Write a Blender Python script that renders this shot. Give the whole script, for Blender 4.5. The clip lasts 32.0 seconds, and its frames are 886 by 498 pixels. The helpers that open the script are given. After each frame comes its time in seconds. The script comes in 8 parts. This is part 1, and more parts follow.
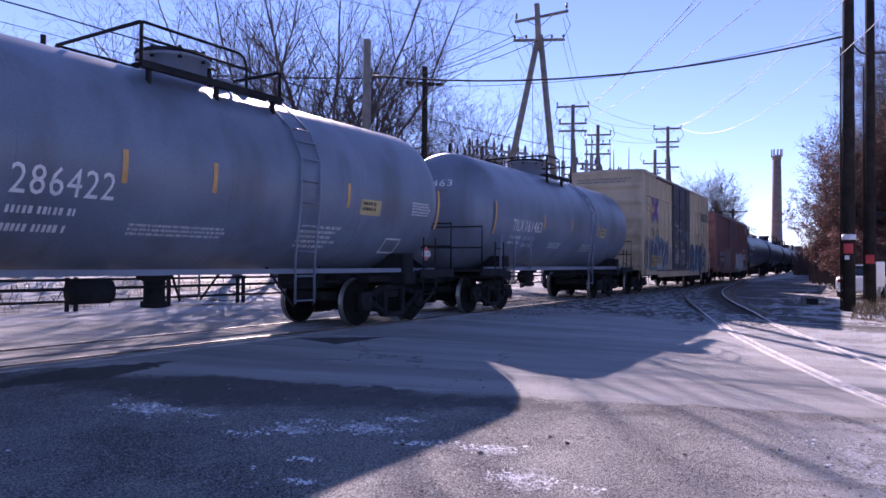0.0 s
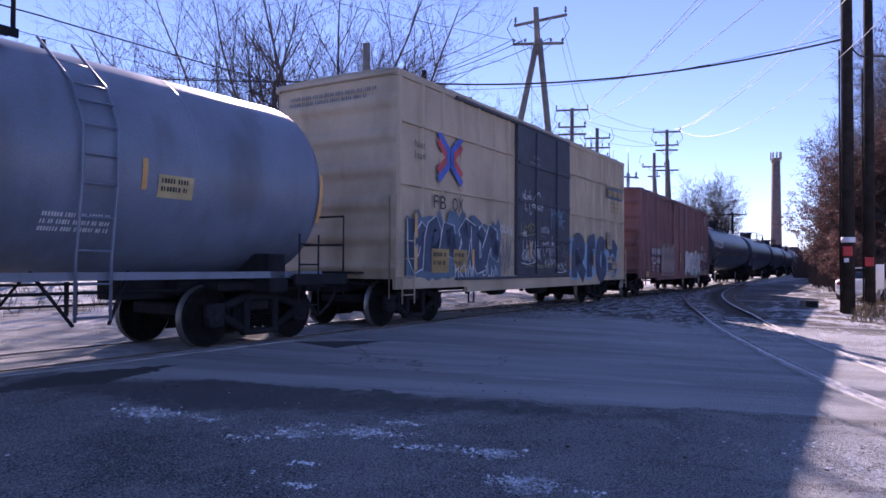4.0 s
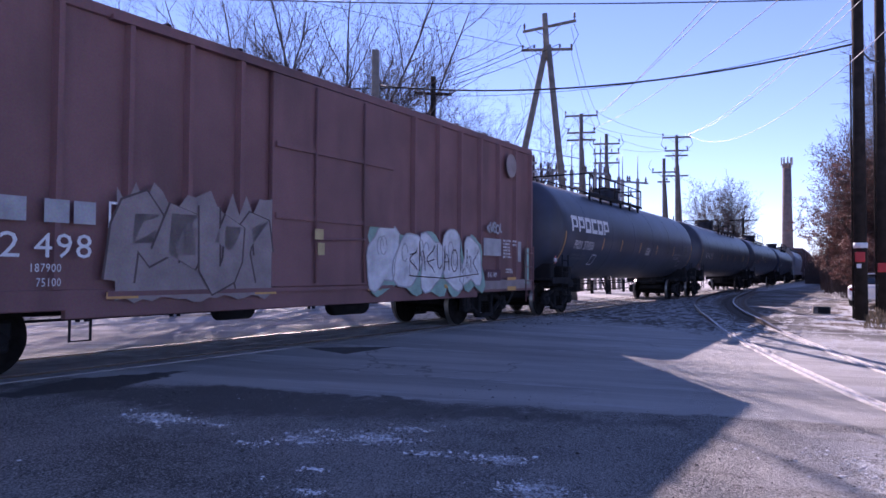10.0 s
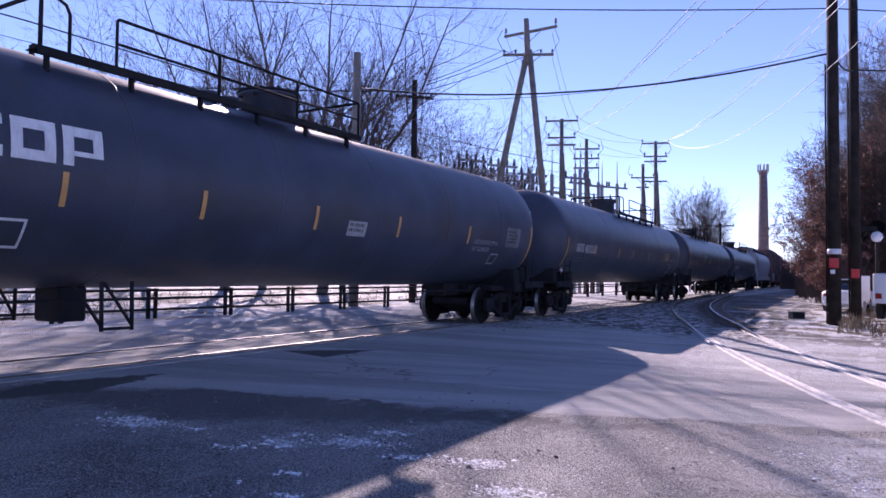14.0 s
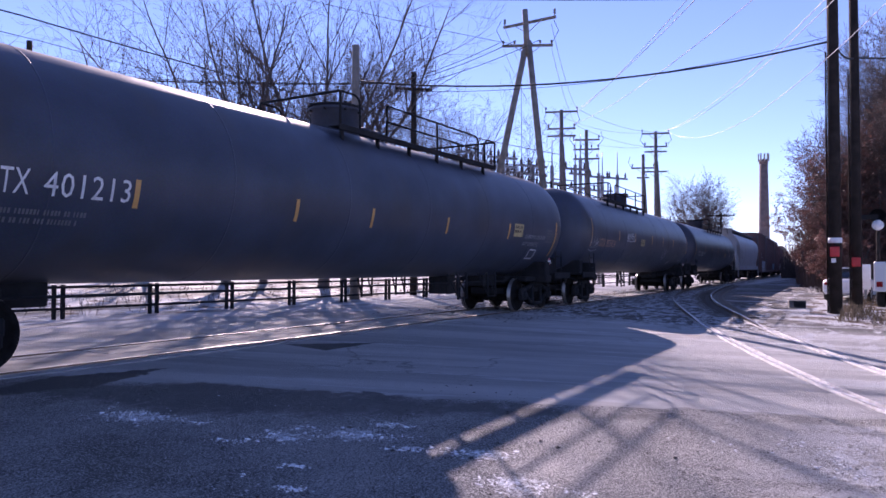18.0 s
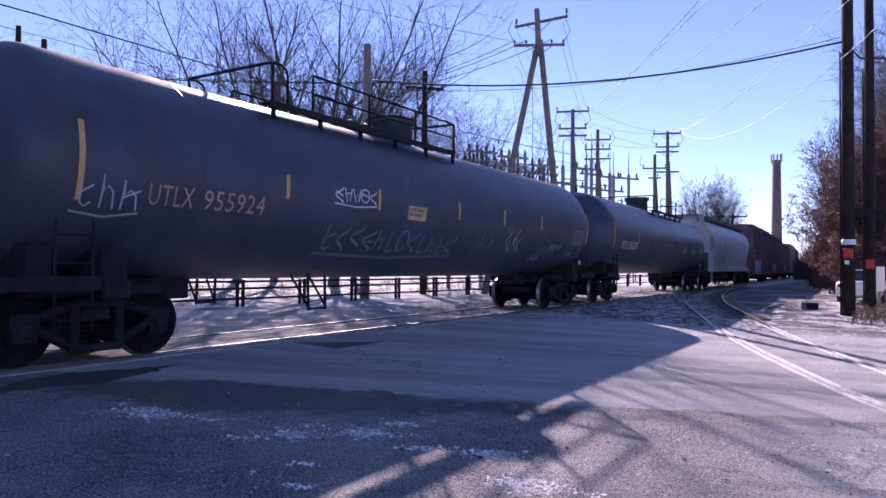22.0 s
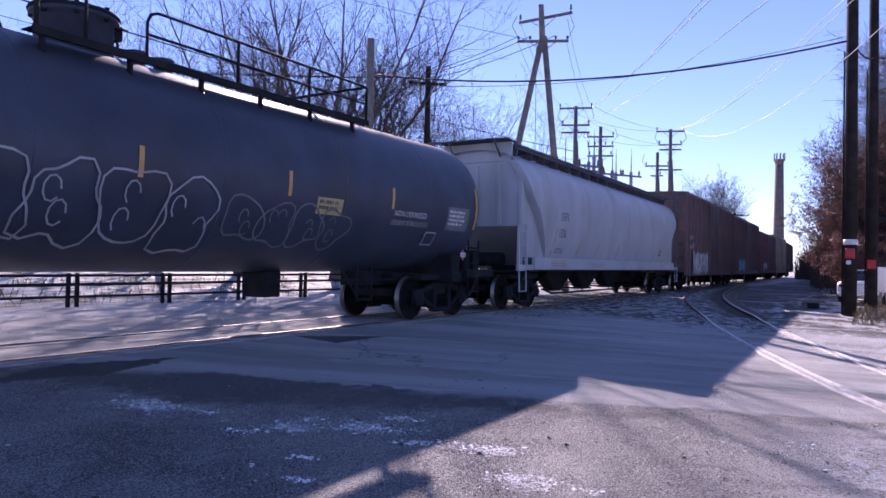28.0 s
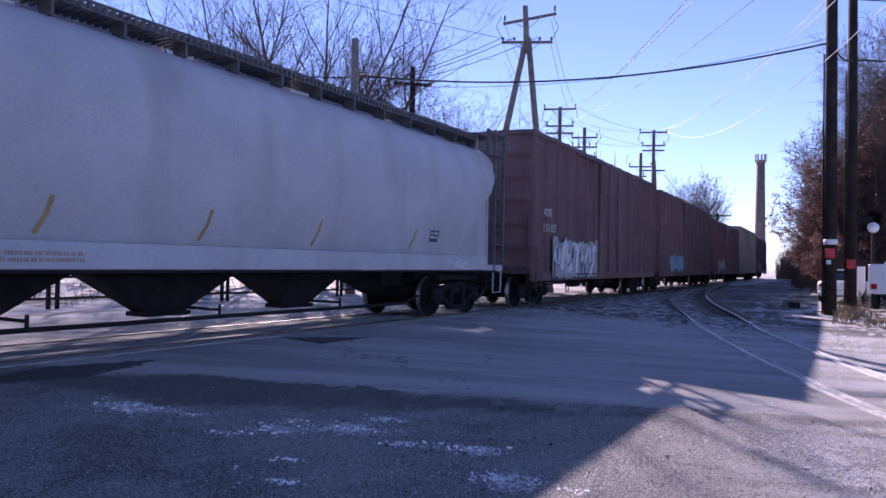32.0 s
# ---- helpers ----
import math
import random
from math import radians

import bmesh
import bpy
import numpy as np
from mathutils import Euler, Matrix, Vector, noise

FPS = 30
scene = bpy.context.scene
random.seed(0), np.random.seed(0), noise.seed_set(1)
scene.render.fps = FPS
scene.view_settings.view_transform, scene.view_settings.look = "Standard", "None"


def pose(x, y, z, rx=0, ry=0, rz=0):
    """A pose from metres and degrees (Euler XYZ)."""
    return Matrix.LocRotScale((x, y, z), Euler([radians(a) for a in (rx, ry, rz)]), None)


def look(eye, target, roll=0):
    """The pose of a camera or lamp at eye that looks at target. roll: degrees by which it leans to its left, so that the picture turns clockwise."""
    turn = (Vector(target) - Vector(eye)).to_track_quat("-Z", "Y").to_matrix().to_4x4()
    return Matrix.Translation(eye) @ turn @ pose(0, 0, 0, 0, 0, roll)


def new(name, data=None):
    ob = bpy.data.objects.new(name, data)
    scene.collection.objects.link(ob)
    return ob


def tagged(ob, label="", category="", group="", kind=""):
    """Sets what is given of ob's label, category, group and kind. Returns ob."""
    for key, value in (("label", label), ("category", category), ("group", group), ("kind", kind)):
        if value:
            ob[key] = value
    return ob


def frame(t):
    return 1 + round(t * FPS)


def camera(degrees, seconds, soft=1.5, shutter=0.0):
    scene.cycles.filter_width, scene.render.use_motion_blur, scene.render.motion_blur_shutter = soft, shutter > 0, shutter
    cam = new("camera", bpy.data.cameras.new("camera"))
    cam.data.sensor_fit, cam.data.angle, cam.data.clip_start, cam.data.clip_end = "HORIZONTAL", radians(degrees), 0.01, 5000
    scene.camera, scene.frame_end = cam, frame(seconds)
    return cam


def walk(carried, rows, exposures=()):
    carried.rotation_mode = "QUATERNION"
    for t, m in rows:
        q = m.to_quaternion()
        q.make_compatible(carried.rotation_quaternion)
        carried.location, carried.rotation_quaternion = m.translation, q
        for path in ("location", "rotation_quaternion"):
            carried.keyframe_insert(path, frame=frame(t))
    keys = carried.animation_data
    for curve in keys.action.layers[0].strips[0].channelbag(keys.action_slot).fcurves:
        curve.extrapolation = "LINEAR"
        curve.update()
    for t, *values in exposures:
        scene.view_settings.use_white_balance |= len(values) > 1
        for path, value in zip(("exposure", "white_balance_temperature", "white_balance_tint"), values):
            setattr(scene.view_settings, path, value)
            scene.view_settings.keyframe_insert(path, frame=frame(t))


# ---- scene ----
# The camera is held by hand at one spot beside the crossing; it only turns a little.
EYE = (0.0, 0.0, 1.25)
# seconds and the turn in degrees
TURNS = [
    (0, 91.06, -0.46, -57.74), (0.5, 91.30, -0.54, -57.77), (1, 91.45, -0.62, -57.85), (1.5, 91.52, -0.72, -57.95),
    (2, 91.52, -0.70, -58.00), (2.5, 91.47, -0.64, -58.02), (3, 91.39, -0.57, -57.98), (3.5, 91.38, -0.40, -57.89),
    (5.5, 91.23, -0.50, -57.42), (6, 91.14, -0.53, -57.36), (6.5, 91.06, -0.46, -57.36), (7, 90.96, -0.39, -57.40),
    (7.5, 90.92, -0.31, -57.41), (8, 90.91, -0.34, -57.36), (8.5, 91.03, -0.30, -57.21), (9, 91.30, -0.26, -57.03),
    (9.5, 91.56, -0.32, -56.93), (10, 91.83, -0.32, -57.02), (10.5, 91.96, -0.43, -57.36), (11, 92.00, -0.51, -57.79),
    (11.5, 92.02, -0.55, -58.19), (12, 92.07, -0.59, -58.51), (12.5, 92.09, -0.70, -58.66), (13, 92.12, -0.69, -58.70),
    (13.5, 92.12, -0.72, -58.69), (14, 92.12, -0.66, -58.64), (14.5, 92.09, -0.70, -58.61),
    (16.5, 91.83, -0.56, -58.65), (17, 91.70, -0.53, -58.64), (17.5, 91.60, -0.32, -58.60), (18, 91.49, -0.14, -58.57),
    (18.5, 91.39, -0.06, -58.56), (19, 91.28, -0.08, -58.51), (19.5, 91.23, -0.13, -58.44), (20, 91.19, -0.22, -58.34),
    (20.5, 91.22, -0.41, -58.23), (21, 91.32, -0.47, -58.10), (21.5, 91.39, -0.50, -57.94), (22, 91.43, -0.51, -57.75),
    (22.5, 91.40, -0.60, -57.64), (23, 91.40, -0.69, -57.59), (23.5, 91.44, -0.76, -57.60), (24, 91.45, -0.92, -57.63),
    (24.5, 91.44, -1.00, -57.65), (25, 91.39, -1.03, -57.65), (25.5, 91.32, -1.05, -57.62),
    (27.5, 91.09, -1.04, -57.62), (28, 91.06, -1.15, -57.65), (28.5, 91.10, -1.10, -57.66), (29, 91.10, -1.09, -57.71),
    (29.5, 91.08, -1.04, -57.82), (30, 91.05, -0.94, -58.01), (30.5, 91.06, -0.92, -58.25), (31, 91.12, -0.94, -58.52),
    (31.5, 91.13, -1.05, -58.77), (32, 91.13, -1.03, -58.89),
]
cam = camera(64.6, 32.0, soft=1.6)
walk(cam, [(t, pose(*EYE, rx, ry, rz)) for t, rx, ry, rz in TURNS], [(0.0, 1.22, 6050, 45), (32.0, 1.22, 6050, 45)])

# ---- light ----
SUN_AZ, SUN_EL = 47.9, 26.4      # degrees from +y towards +x, and above the horizon
world = bpy.data.worlds.new("sky")
scene.world = world
world.use_nodes = True
wt = world.node_tree
sky = wt.nodes.new("ShaderNodeTexSky")
sky.sky_type = 'NISHITA'
sky.sun_disc = False
sky.sun_elevation, sky.sun_rotation = radians(SUN_EL), radians(SUN_AZ)
sky.altitude = 2500.0
sky.air_density, sky.dust_density, sky.ozone_density = 1.0, 0.02, 3.0
wt.nodes["Background"].inputs["Strength"].default_value = 0.084
wt.links.new(sky.outputs[0], wt.nodes["Background"].inputs[0])
sun_dir = Vector((math.sin(radians(SUN_AZ)) * math.cos(radians(SUN_EL)), math.cos(radians(SUN_AZ)) * math.cos(radians(SUN_EL)),
                  math.sin(radians(SUN_EL))))
sun = new("sun", bpy.data.lights.new("sun", "SUN"))
sun.data.energy, sun.data.angle, sun.data.color = 4.1, radians(0.53), (1.0, 0.9, 0.74)
sun.matrix_world = look(sun_dir * 50, (0, 0, 0))


# ---- helpers of this scene ----
# writing and strokes too small to take apart one by one
FINE = {"small_print", "load_stencil", "load_marking", "test_stencil", "sill_stencil", "door_stencil", "hazard_stencil", "graffiti_tag", "end_stencil", "gas_stencil", "head_stencil", "load_limit", "head_number"}


def part(name, bm, material, parent, label=""):
    """Link a bmesh as one mesh object under a thing or a part."""
    me = bpy.data.meshes.new(name)
    bm.to_mesh(me)
    bm.free()
    me.materials.append(material)
    ob = new(name, me)
    if parent is not None:
        ob.parent = parent
    if label:
        ob["label"] = label
    if name in FINE:
        ob["kind"] = "stuff"
    return ob


def shared(name, me, parent, m=None):
    """One more object on an existing mesh."""
    ob = new(name, me)
    ob.parent = parent
    if m is not None:
        ob.matrix_local = m
    return ob


def thing(name, label, category, group="", m=None, kind=""):
    ob = tagged(new(name), label, category, group, kind)
    if m is not None:
        ob.matrix_world = m
    return ob


def box(bm, x0, x1, y0, y1, z0, z1, bevel=0.0):
    r = bmesh.ops.create_cube(bm, size=1.0, matrix=Matrix.Translation(((x0 + x1) / 2, (y0 + y1) / 2, (z0 + z1) / 2))
                              @ Matrix.Diagonal((abs(x1 - x0), abs(y1 - y0), abs(z1 - z0), 1)))
    if bevel:
        es = list({e for v in r["verts"] for e in v.link_edges})
        bmesh.ops.bevel(bm, geom=es, offset=bevel, segments=1, affect='EDGES')
    return bm


def boxes(*rows, bevel=0.0):
    bm = bmesh.new()
    for r in rows:
        box(bm, *r, bevel=bevel)
    return bm


def ring(bm, c, u, v, r, n):
    return [bm.verts.new(c + u * (r * math.cos(2 * math.pi * k / n)) + v * (r * math.sin(2 * math.pi * k / n))) for k in range(n)]


def tube(bm, pts, r, n=8, r1=None, cap=True, smooth=True):
    """A round bar along points, tapering from r to r1."""
    pts = [Vector(p) for p in pts]
    r1 = r if r1 is None else r1
    last = None
    for i, p in enumerate(pts):
        d = (pts[min(i + 1, len(pts) - 1)] - pts[max(i - 1, 0)]).normalized()
        u = d.orthogonal().normalized() if last is None else (last_u - d * last_u.dot(d)).normalized()
        last_u = u
        v = d.cross(u)
        k = i / max(1, len(pts) - 1)
        rg = ring(bm, p, u, v, r + (r1 - r) * k, n)
        if last is not None:
            for j in range(n):
                f = bm.faces.new((last[j], last[(j + 1) % n], rg[(j + 1) % n], rg[j]))
                f.smooth = smooth
        elif cap:
            bm.faces.new(rg[::-1])
        last = rg
    if cap:
        bm.faces.new(last)
    return bm


def tubes(rows, r, n=6):
    bm = bmesh.new()
    for pts in rows:
        tube(bm, pts, r, n)
    return bm


def lathe(bm, profile, axis='z', n=24, at=(0, 0, 0), smooth=True):
    """Turn a profile of (radius, height) about an axis."""
    def put(r, hgt, a):
        c, s = r * math.cos(a), r * math.sin(a)
        p = {'z': (c, s, hgt), 'x': (hgt, c, s), 'y': (s, hgt, c)}[axis]
        return bm.verts.new((p[0] + at[0], p[1] + at[1], p[2] + at[2]))
    last = None
    for r, hgt in profile:
        rg = [put(max(r, 1e-4), hgt, 2 * math.pi * k / n) for k in range(n)]
        if last:
            for j in range(n):
                f = bm.faces.new((last[j], last[(j + 1) % n], rg[(j + 1) % n], rg[j]))
                f.smooth = smooth
        last = rg
    bmesh.ops.recalc_face_normals(bm, faces=bm.faces)
    return bm


def grid_sheet(bm, rows):
    """A sheet through rows of points."""
    vs = [[bm.verts.new(p) for p in row] for row in rows]
    for a, b in zip(vs, vs[1:]):
        for i in range(len(a) - 1):
            bm.faces.new((a[i], a[i + 1], b[i + 1], b[i])).smooth = True
    return bm


# ---- the line of the main track ----
CURVE = [(-40.0, 0.0004), (5.0, 0.0004), (20.0, 0.0020), (35.0, -0.0002), (50.0, 0.0003), (300.0, 0.0003)]


def track_table():
    xs, ys, hs = [], [], []
    x = y = a = 0.0
    step = 0.5
    for i in range(1300):
        s = -300.0 + step * i
        xs.append(x), ys.append(y), hs.append(a)
        k = float(np.interp(s, [c[0] for c in CURVE], [c[1] for c in CURVE])) if s > -40 else 0.0
        x, y, a = x + step * math.cos(a), y + step * math.sin(a), a + step * k
    i0 = 600
    a0 = hs[i0]
    ca, sa = math.cos(-a0), math.sin(-a0)
    x0, y0 = xs[i0], ys[i0]
    pts = [((px - x0) * ca - (py - y0) * sa, (px - x0) * sa + (py - y0) * ca) for px, py in zip(xs, ys)]
    return np.arange(1300) * step - 300.0, np.array([p[0] for p in pts]), np.array([p[1] for p in pts]) + 9.49, np.array(hs) - a0


TS, TX, TY, TH = track_table()


def on_track(s, off=0.0):
    """x, y and heading of the track at arc s; off metres towards the camera's side."""
    a = float(np.interp(s, TS, TH))
    return float(np.interp(s, TS, TX)) + math.sin(a) * off, float(np.interp(s, TS, TY)) - math.cos(a) * off, a


def progress(t):
    """Metres that the train has rolled since the clip's start."""
    return float(np.interp(t, [0, 3.5, 5.5, 8.5, 11.5, 14.5, 16.5, 19.5, 22.5, 25.5, 27.5, 32],
                           [0, 15.09, 23.77, 36.85, 50.11, 63.5, 72.58, 86.4, 100.35, 114.29, 123.48, 143.9]))


def gz(x, y):
    """Height of the ground: it falls from the track towards the lot and rises to the houses."""
    if y < 8.3:
        return -0.05 * min(8.3, 8.3 - y) * float(np.interp(x, [18, 42], [1.0, 0.4]))
    k = max(0.0, y - 17.0)
    rise = 0.0072 * k * k if k < 27 else 5.25
    return rise * float(np.interp(x, [34, 60], [1.0, 0.12]))


# ---- materials ----
def mat(name, base, rough=0.7, metal=0.0, spread=0.25, scale=3.0, fine=40.0, bump=0.15, dark=None, dirt=0.0, dirt_col=(0.06, 0.055, 0.05), spec=0.5, pale_top=0.0):
    """Painted or raw surface: colour varied at two scales, a little relief, dirt in blotches."""
    m = bpy.data.materials.new(name)
    m.use_nodes = True
    nt = m.node_tree
    b = nt.nodes["Principled BSDF"]
    co = nt.nodes.new("ShaderNodeTexCoord")
    n1, n2 = nt.nodes.new("ShaderNodeTexNoise"), nt.nodes.new("ShaderNodeTexNoise")
    n1.inputs["Scale"].default_value, n1.inputs["Detail"].default_value = scale, 6
    n2.inputs["Scale"].default_value, n2.inputs["Detail"].default_value = fine, 4
    for n in (n1, n2):
        nt.links.new(co.outputs["Object"], n.inputs["Vector"])
    r1 = nt.nodes.new("ShaderNodeValToRGB")
    dk = dark or tuple(c * (1 - spread) for c in base)
    lt = tuple(min(1, c * (1 + spread * 0.6)) for c in base)
    r1.color_ramp.elements[0].position, r1.color_ramp.elements[1].position = 0.32, 0.68
    r1.color_ramp.elements[0].color, r1.color_ramp.elements[1].color = (*dk, 1), (*lt, 1)
    nt.links.new(n1.outputs["Fac"], r1.inputs["Fac"])
    mx = nt.nodes.new("ShaderNodeMix")
    mx.data_type, mx.blend_type = 'RGBA', 'OVERLAY'
    mx.inputs["Factor"].default_value = 0.35
    nt.links.new(r1.outputs["Color"], mx.inputs[6])
    nt.links.new(n2.outputs["Color"], mx.inputs[7])
    out = mx.outputs[2]
    if dirt:
        n3 = nt.nodes.new("ShaderNodeTexNoise")
        n3.inputs["Scale"].default_value, n3.inputs["Detail"].default_value = scale * 0.6, 8
        mp = nt.nodes.new("ShaderNodeMapping")
        mp.inputs["Scale"].default_value = (2.2, 2.2, 0.5)
        nt.links.new(co.outputs["Object"], mp.inputs["Vector"])
        nt.links.new(mp.outputs["Vector"], n3.inputs["Vector"])
        r3 = nt.nodes.new("ShaderNodeValToRGB")
        r3.color_ramp.elements[0].position, r3.color_ramp.elements[1].position = 0.5, 0.72
        r3.color_ramp.elements[0].color, r3.color_ramp.elements[1].color = (0, 0, 0, 1), (dirt, dirt, dirt, 1)
        nt.links.new(n3.outputs["Fac"], r3.inputs["Fac"])
        m2 = nt.nodes.new("ShaderNodeMix")
        m2.data_type = 'RGBA'
        nt.links.new(r3.outputs["Color"], m2.inputs["Factor"])
        nt.links.new(out, m2.inputs[6])
        m2.inputs[7].default_value = (*dirt_col, 1)
        out = m2.outputs[2]
    if pale_top:
        # paler and rougher, with a ragged edge, along the top of a tank
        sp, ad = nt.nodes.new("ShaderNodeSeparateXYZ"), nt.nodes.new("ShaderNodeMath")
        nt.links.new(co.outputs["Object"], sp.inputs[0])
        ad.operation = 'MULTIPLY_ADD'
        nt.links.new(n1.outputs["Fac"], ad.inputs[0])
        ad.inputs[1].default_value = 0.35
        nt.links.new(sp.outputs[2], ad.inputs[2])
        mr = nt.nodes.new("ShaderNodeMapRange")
        mr.inputs["From Min"].default_value, mr.inputs["From Max"].default_value, mr.inputs["To Max"].default_value = 4.0, 4.16, pale_top
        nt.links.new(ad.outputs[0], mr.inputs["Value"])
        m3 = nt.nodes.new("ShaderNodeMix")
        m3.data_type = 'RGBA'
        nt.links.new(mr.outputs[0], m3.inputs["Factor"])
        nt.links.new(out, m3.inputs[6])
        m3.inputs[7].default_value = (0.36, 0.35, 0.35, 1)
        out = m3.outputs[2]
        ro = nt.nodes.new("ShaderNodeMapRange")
        ro.inputs["From Max"].default_value, ro.inputs["To Min"].default_value, ro.inputs["To Max"].default_value = pale_top, rough, 0.85
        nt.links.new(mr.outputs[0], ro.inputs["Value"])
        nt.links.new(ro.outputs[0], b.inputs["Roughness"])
    nt.links.new(out, b.inputs["Base Color"])
    b.inputs["Roughness"].default_value, b.inputs["Metallic"].default_value = rough, metal
    b.inputs["Specular IOR Level"].default_value = spec
    if bump:
        bp = nt.nodes.new("ShaderNodeBump")
        bp.inputs["Strength"].default_value, bp.inputs["Distance"].default_value = bump, 0.02
        nt.links.new(n2.outputs["Fac"], bp.inputs["Height"])
        nt.links.new(bp.outputs["Normal"], b.inputs["Normal"])
    return m


M_TANK_GREY = mat("tank_grey_paint", (0.15, 0.187, 0.25), 0.38, spread=0.18, scale=1.2, bump=0.04, dirt=0.5)
M_DOME = mat("dome_black_paint", (0.045, 0.055, 0.08), 0.55, spread=0.25, bump=0.05, dirt=0.4, spec=0.2)
M_TANK_BLACK = mat("tank_black_paint", (0.05, 0.061, 0.09), 0.4, spread=0.25, scale=1.2, bump=0.04, dirt=0.5, dirt_col=(0.06, 0.056, 0.055), spec=0.3, pale_top=0.4)
M_UNDER = mat("underframe_black", (0.02, 0.021, 0.024), 0.85, spread=0.3, bump=0.2, dirt=0.5, dirt_col=(0.035, 0.032, 0.03), spec=0.15)
M_WHEEL = mat("wheel_steel", (0.014, 0.013, 0.013), 0.85, 0.0, spread=0.4, scale=8, spec=0.1)
M_TREAD = mat("wheel_tread_polished", (0.22, 0.21, 0.2), 0.4, 0.8, bump=0.05)
M_YELLOW = mat("boxcar_yellow_paint", (0.45, 0.36, 0.252), 0.55, spread=0.18, scale=1.0, bump=0.05, dirt=0.45, dirt_col=(0.16, 0.10, 0.05))
M_BLUEDOOR = mat("boxcar_dark_door", (0.05, 0.056, 0.075), 0.6, spread=0.3, bump=0.05, dirt=0.4)
M_RED = mat("boxcar_oxide_red", (0.2, 0.096, 0.096), 0.6, spread=0.2, scale=1.0, bump=0.06, dirt=0.5, dirt_col=(0.05, 0.03, 0.025))
M_BROWN = mat("boxcar_brown", (0.15, 0.088, 0.088), 0.65, spread=0.25, scale=1.0, bump=0.06, dirt=0.5, dirt_col=(0.04, 0.03, 0.025))
M_HOPPER = mat("hopper_light_grey_paint", (0.42, 0.44, 0.47), 0.5, spread=0.12, scale=0.9, bump=0.04, dirt=0.4, dirt_col=(0.22, 0.2, 0.18))
M_WALK = mat("worn_roof_walk_steel", (0.1, 0.104, 0.115), 0.6, 0.3, spread=0.3, scale=6, bump=0.15)
M_STEEL = mat("galvanised_steel", (0.3, 0.31, 0.33), 0.45, 0.7, bump=0.1)
M_WHITE = mat("white_stencil_paint", (0.72, 0.73, 0.74), 0.6, spread=0.12, scale=8, bump=0.02, dirt=0.4, dirt_col=(0.3, 0.3, 0.3))
M_BLACKTXT = mat("black_stencil_paint", (0.03, 0.03, 0.032), 0.6, spread=0.2, scale=8, bump=0.02)
M_REFLECT = mat("yellow_reflector_tape", (0.6, 0.32, 0.10), 0.4, spread=0.12, scale=6, bump=0.0)
M_SIGNY = mat("yellow_sign_paint", (0.47, 0.37, 0.18), 0.5, spread=0.15, scale=6, bump=0.0)
M_RAIL = mat("rail_steel", (0.16, 0.13, 0.11), 0.4, 0.8, spread=0.4, scale=3, bump=0.1)
M_RAILTOP = mat("rail_head_polished", (0.42, 0.41, 0.41), 0.55, 0.8, spread=0.15, bump=0.03)
M_FROST = mat("frosted_rail_head", (0.62, 0.61, 0.6), 0.6, 0.2, spread=0.35, scale=8, fine=60, bump=0.15, dirt=0.4, dirt_col=(0.2, 0.18, 0.17))
M_TIMBER = mat("crossing_timber", (0.11, 0.09, 0.075), 0.85, spread=0.35, scale=5, fine=60, bump=0.4, dirt=0.5, dirt_col=(0.4, 0.4, 0.42))
M_CROSS = mat("salted_crossing_asphalt", (0.36, 0.355, 0.35), 0.9, spread=0.3, scale=2.5, fine=60, bump=0.4, dirt=0.5, dirt_col=(0.13, 0.125, 0.12))
M_POLE = mat("creosoted_pole_wood", (0.032, 0.026, 0.023), 0.95, spread=0.35, scale=3, fine=50, bump=0.5, spec=0.15)
M_GREYWOOD = mat("weathered_pole_wood", (0.2, 0.175, 0.15), 0.85, spread=0.3, scale=3, fine=50, bump=0.5)
M_CABLE = mat("cable_black", (0.02, 0.02, 0.022), 0.6, bump=0.0)
M_PORCELAIN = mat("insulator_porcelain", (0.12, 0.10, 0.10), 0.25, bump=0.0)
M_ALU = mat("aluminium_wire", (0.4, 0.41, 0.43), 0.55, 0.5, bump=0.0)
M_BARK = mat("grey_bark", (0.1, 0.088, 0.085), 0.9, spread=0.35, scale=4, fine=50, bump=0.5)
M_TWIG = mat("brown_twig", (0.085, 0.066, 0.063), 0.9, spread=0.3, scale=4, bump=0.1)
M_LEAF = mat("dead_oak_leaf", (0.15, 0.075, 0.064), 0.6, spread=0.5, scale=1.5, bump=0.0)


def let_light_through(m, share):
    """Thin leaves: part of the light passes through."""
    nt = m.node_tree
    tr, mx = nt.nodes.new("ShaderNodeBsdfTranslucent"), nt.nodes.new("ShaderNodeMixShader")
    b = nt.nodes["Principled BSDF"]
    nt.links.new(b.inputs["Base Color"].links[0].from_socket, tr.inputs["Color"])
    mx.inputs[0].default_value = share
    nt.links.new(b.outputs[0], mx.inputs[1])
    nt.links.new(tr.outputs[0], mx.inputs[2])
    nt.links.new(mx.outputs[0], nt.nodes["Material Output"].inputs["Surface"])


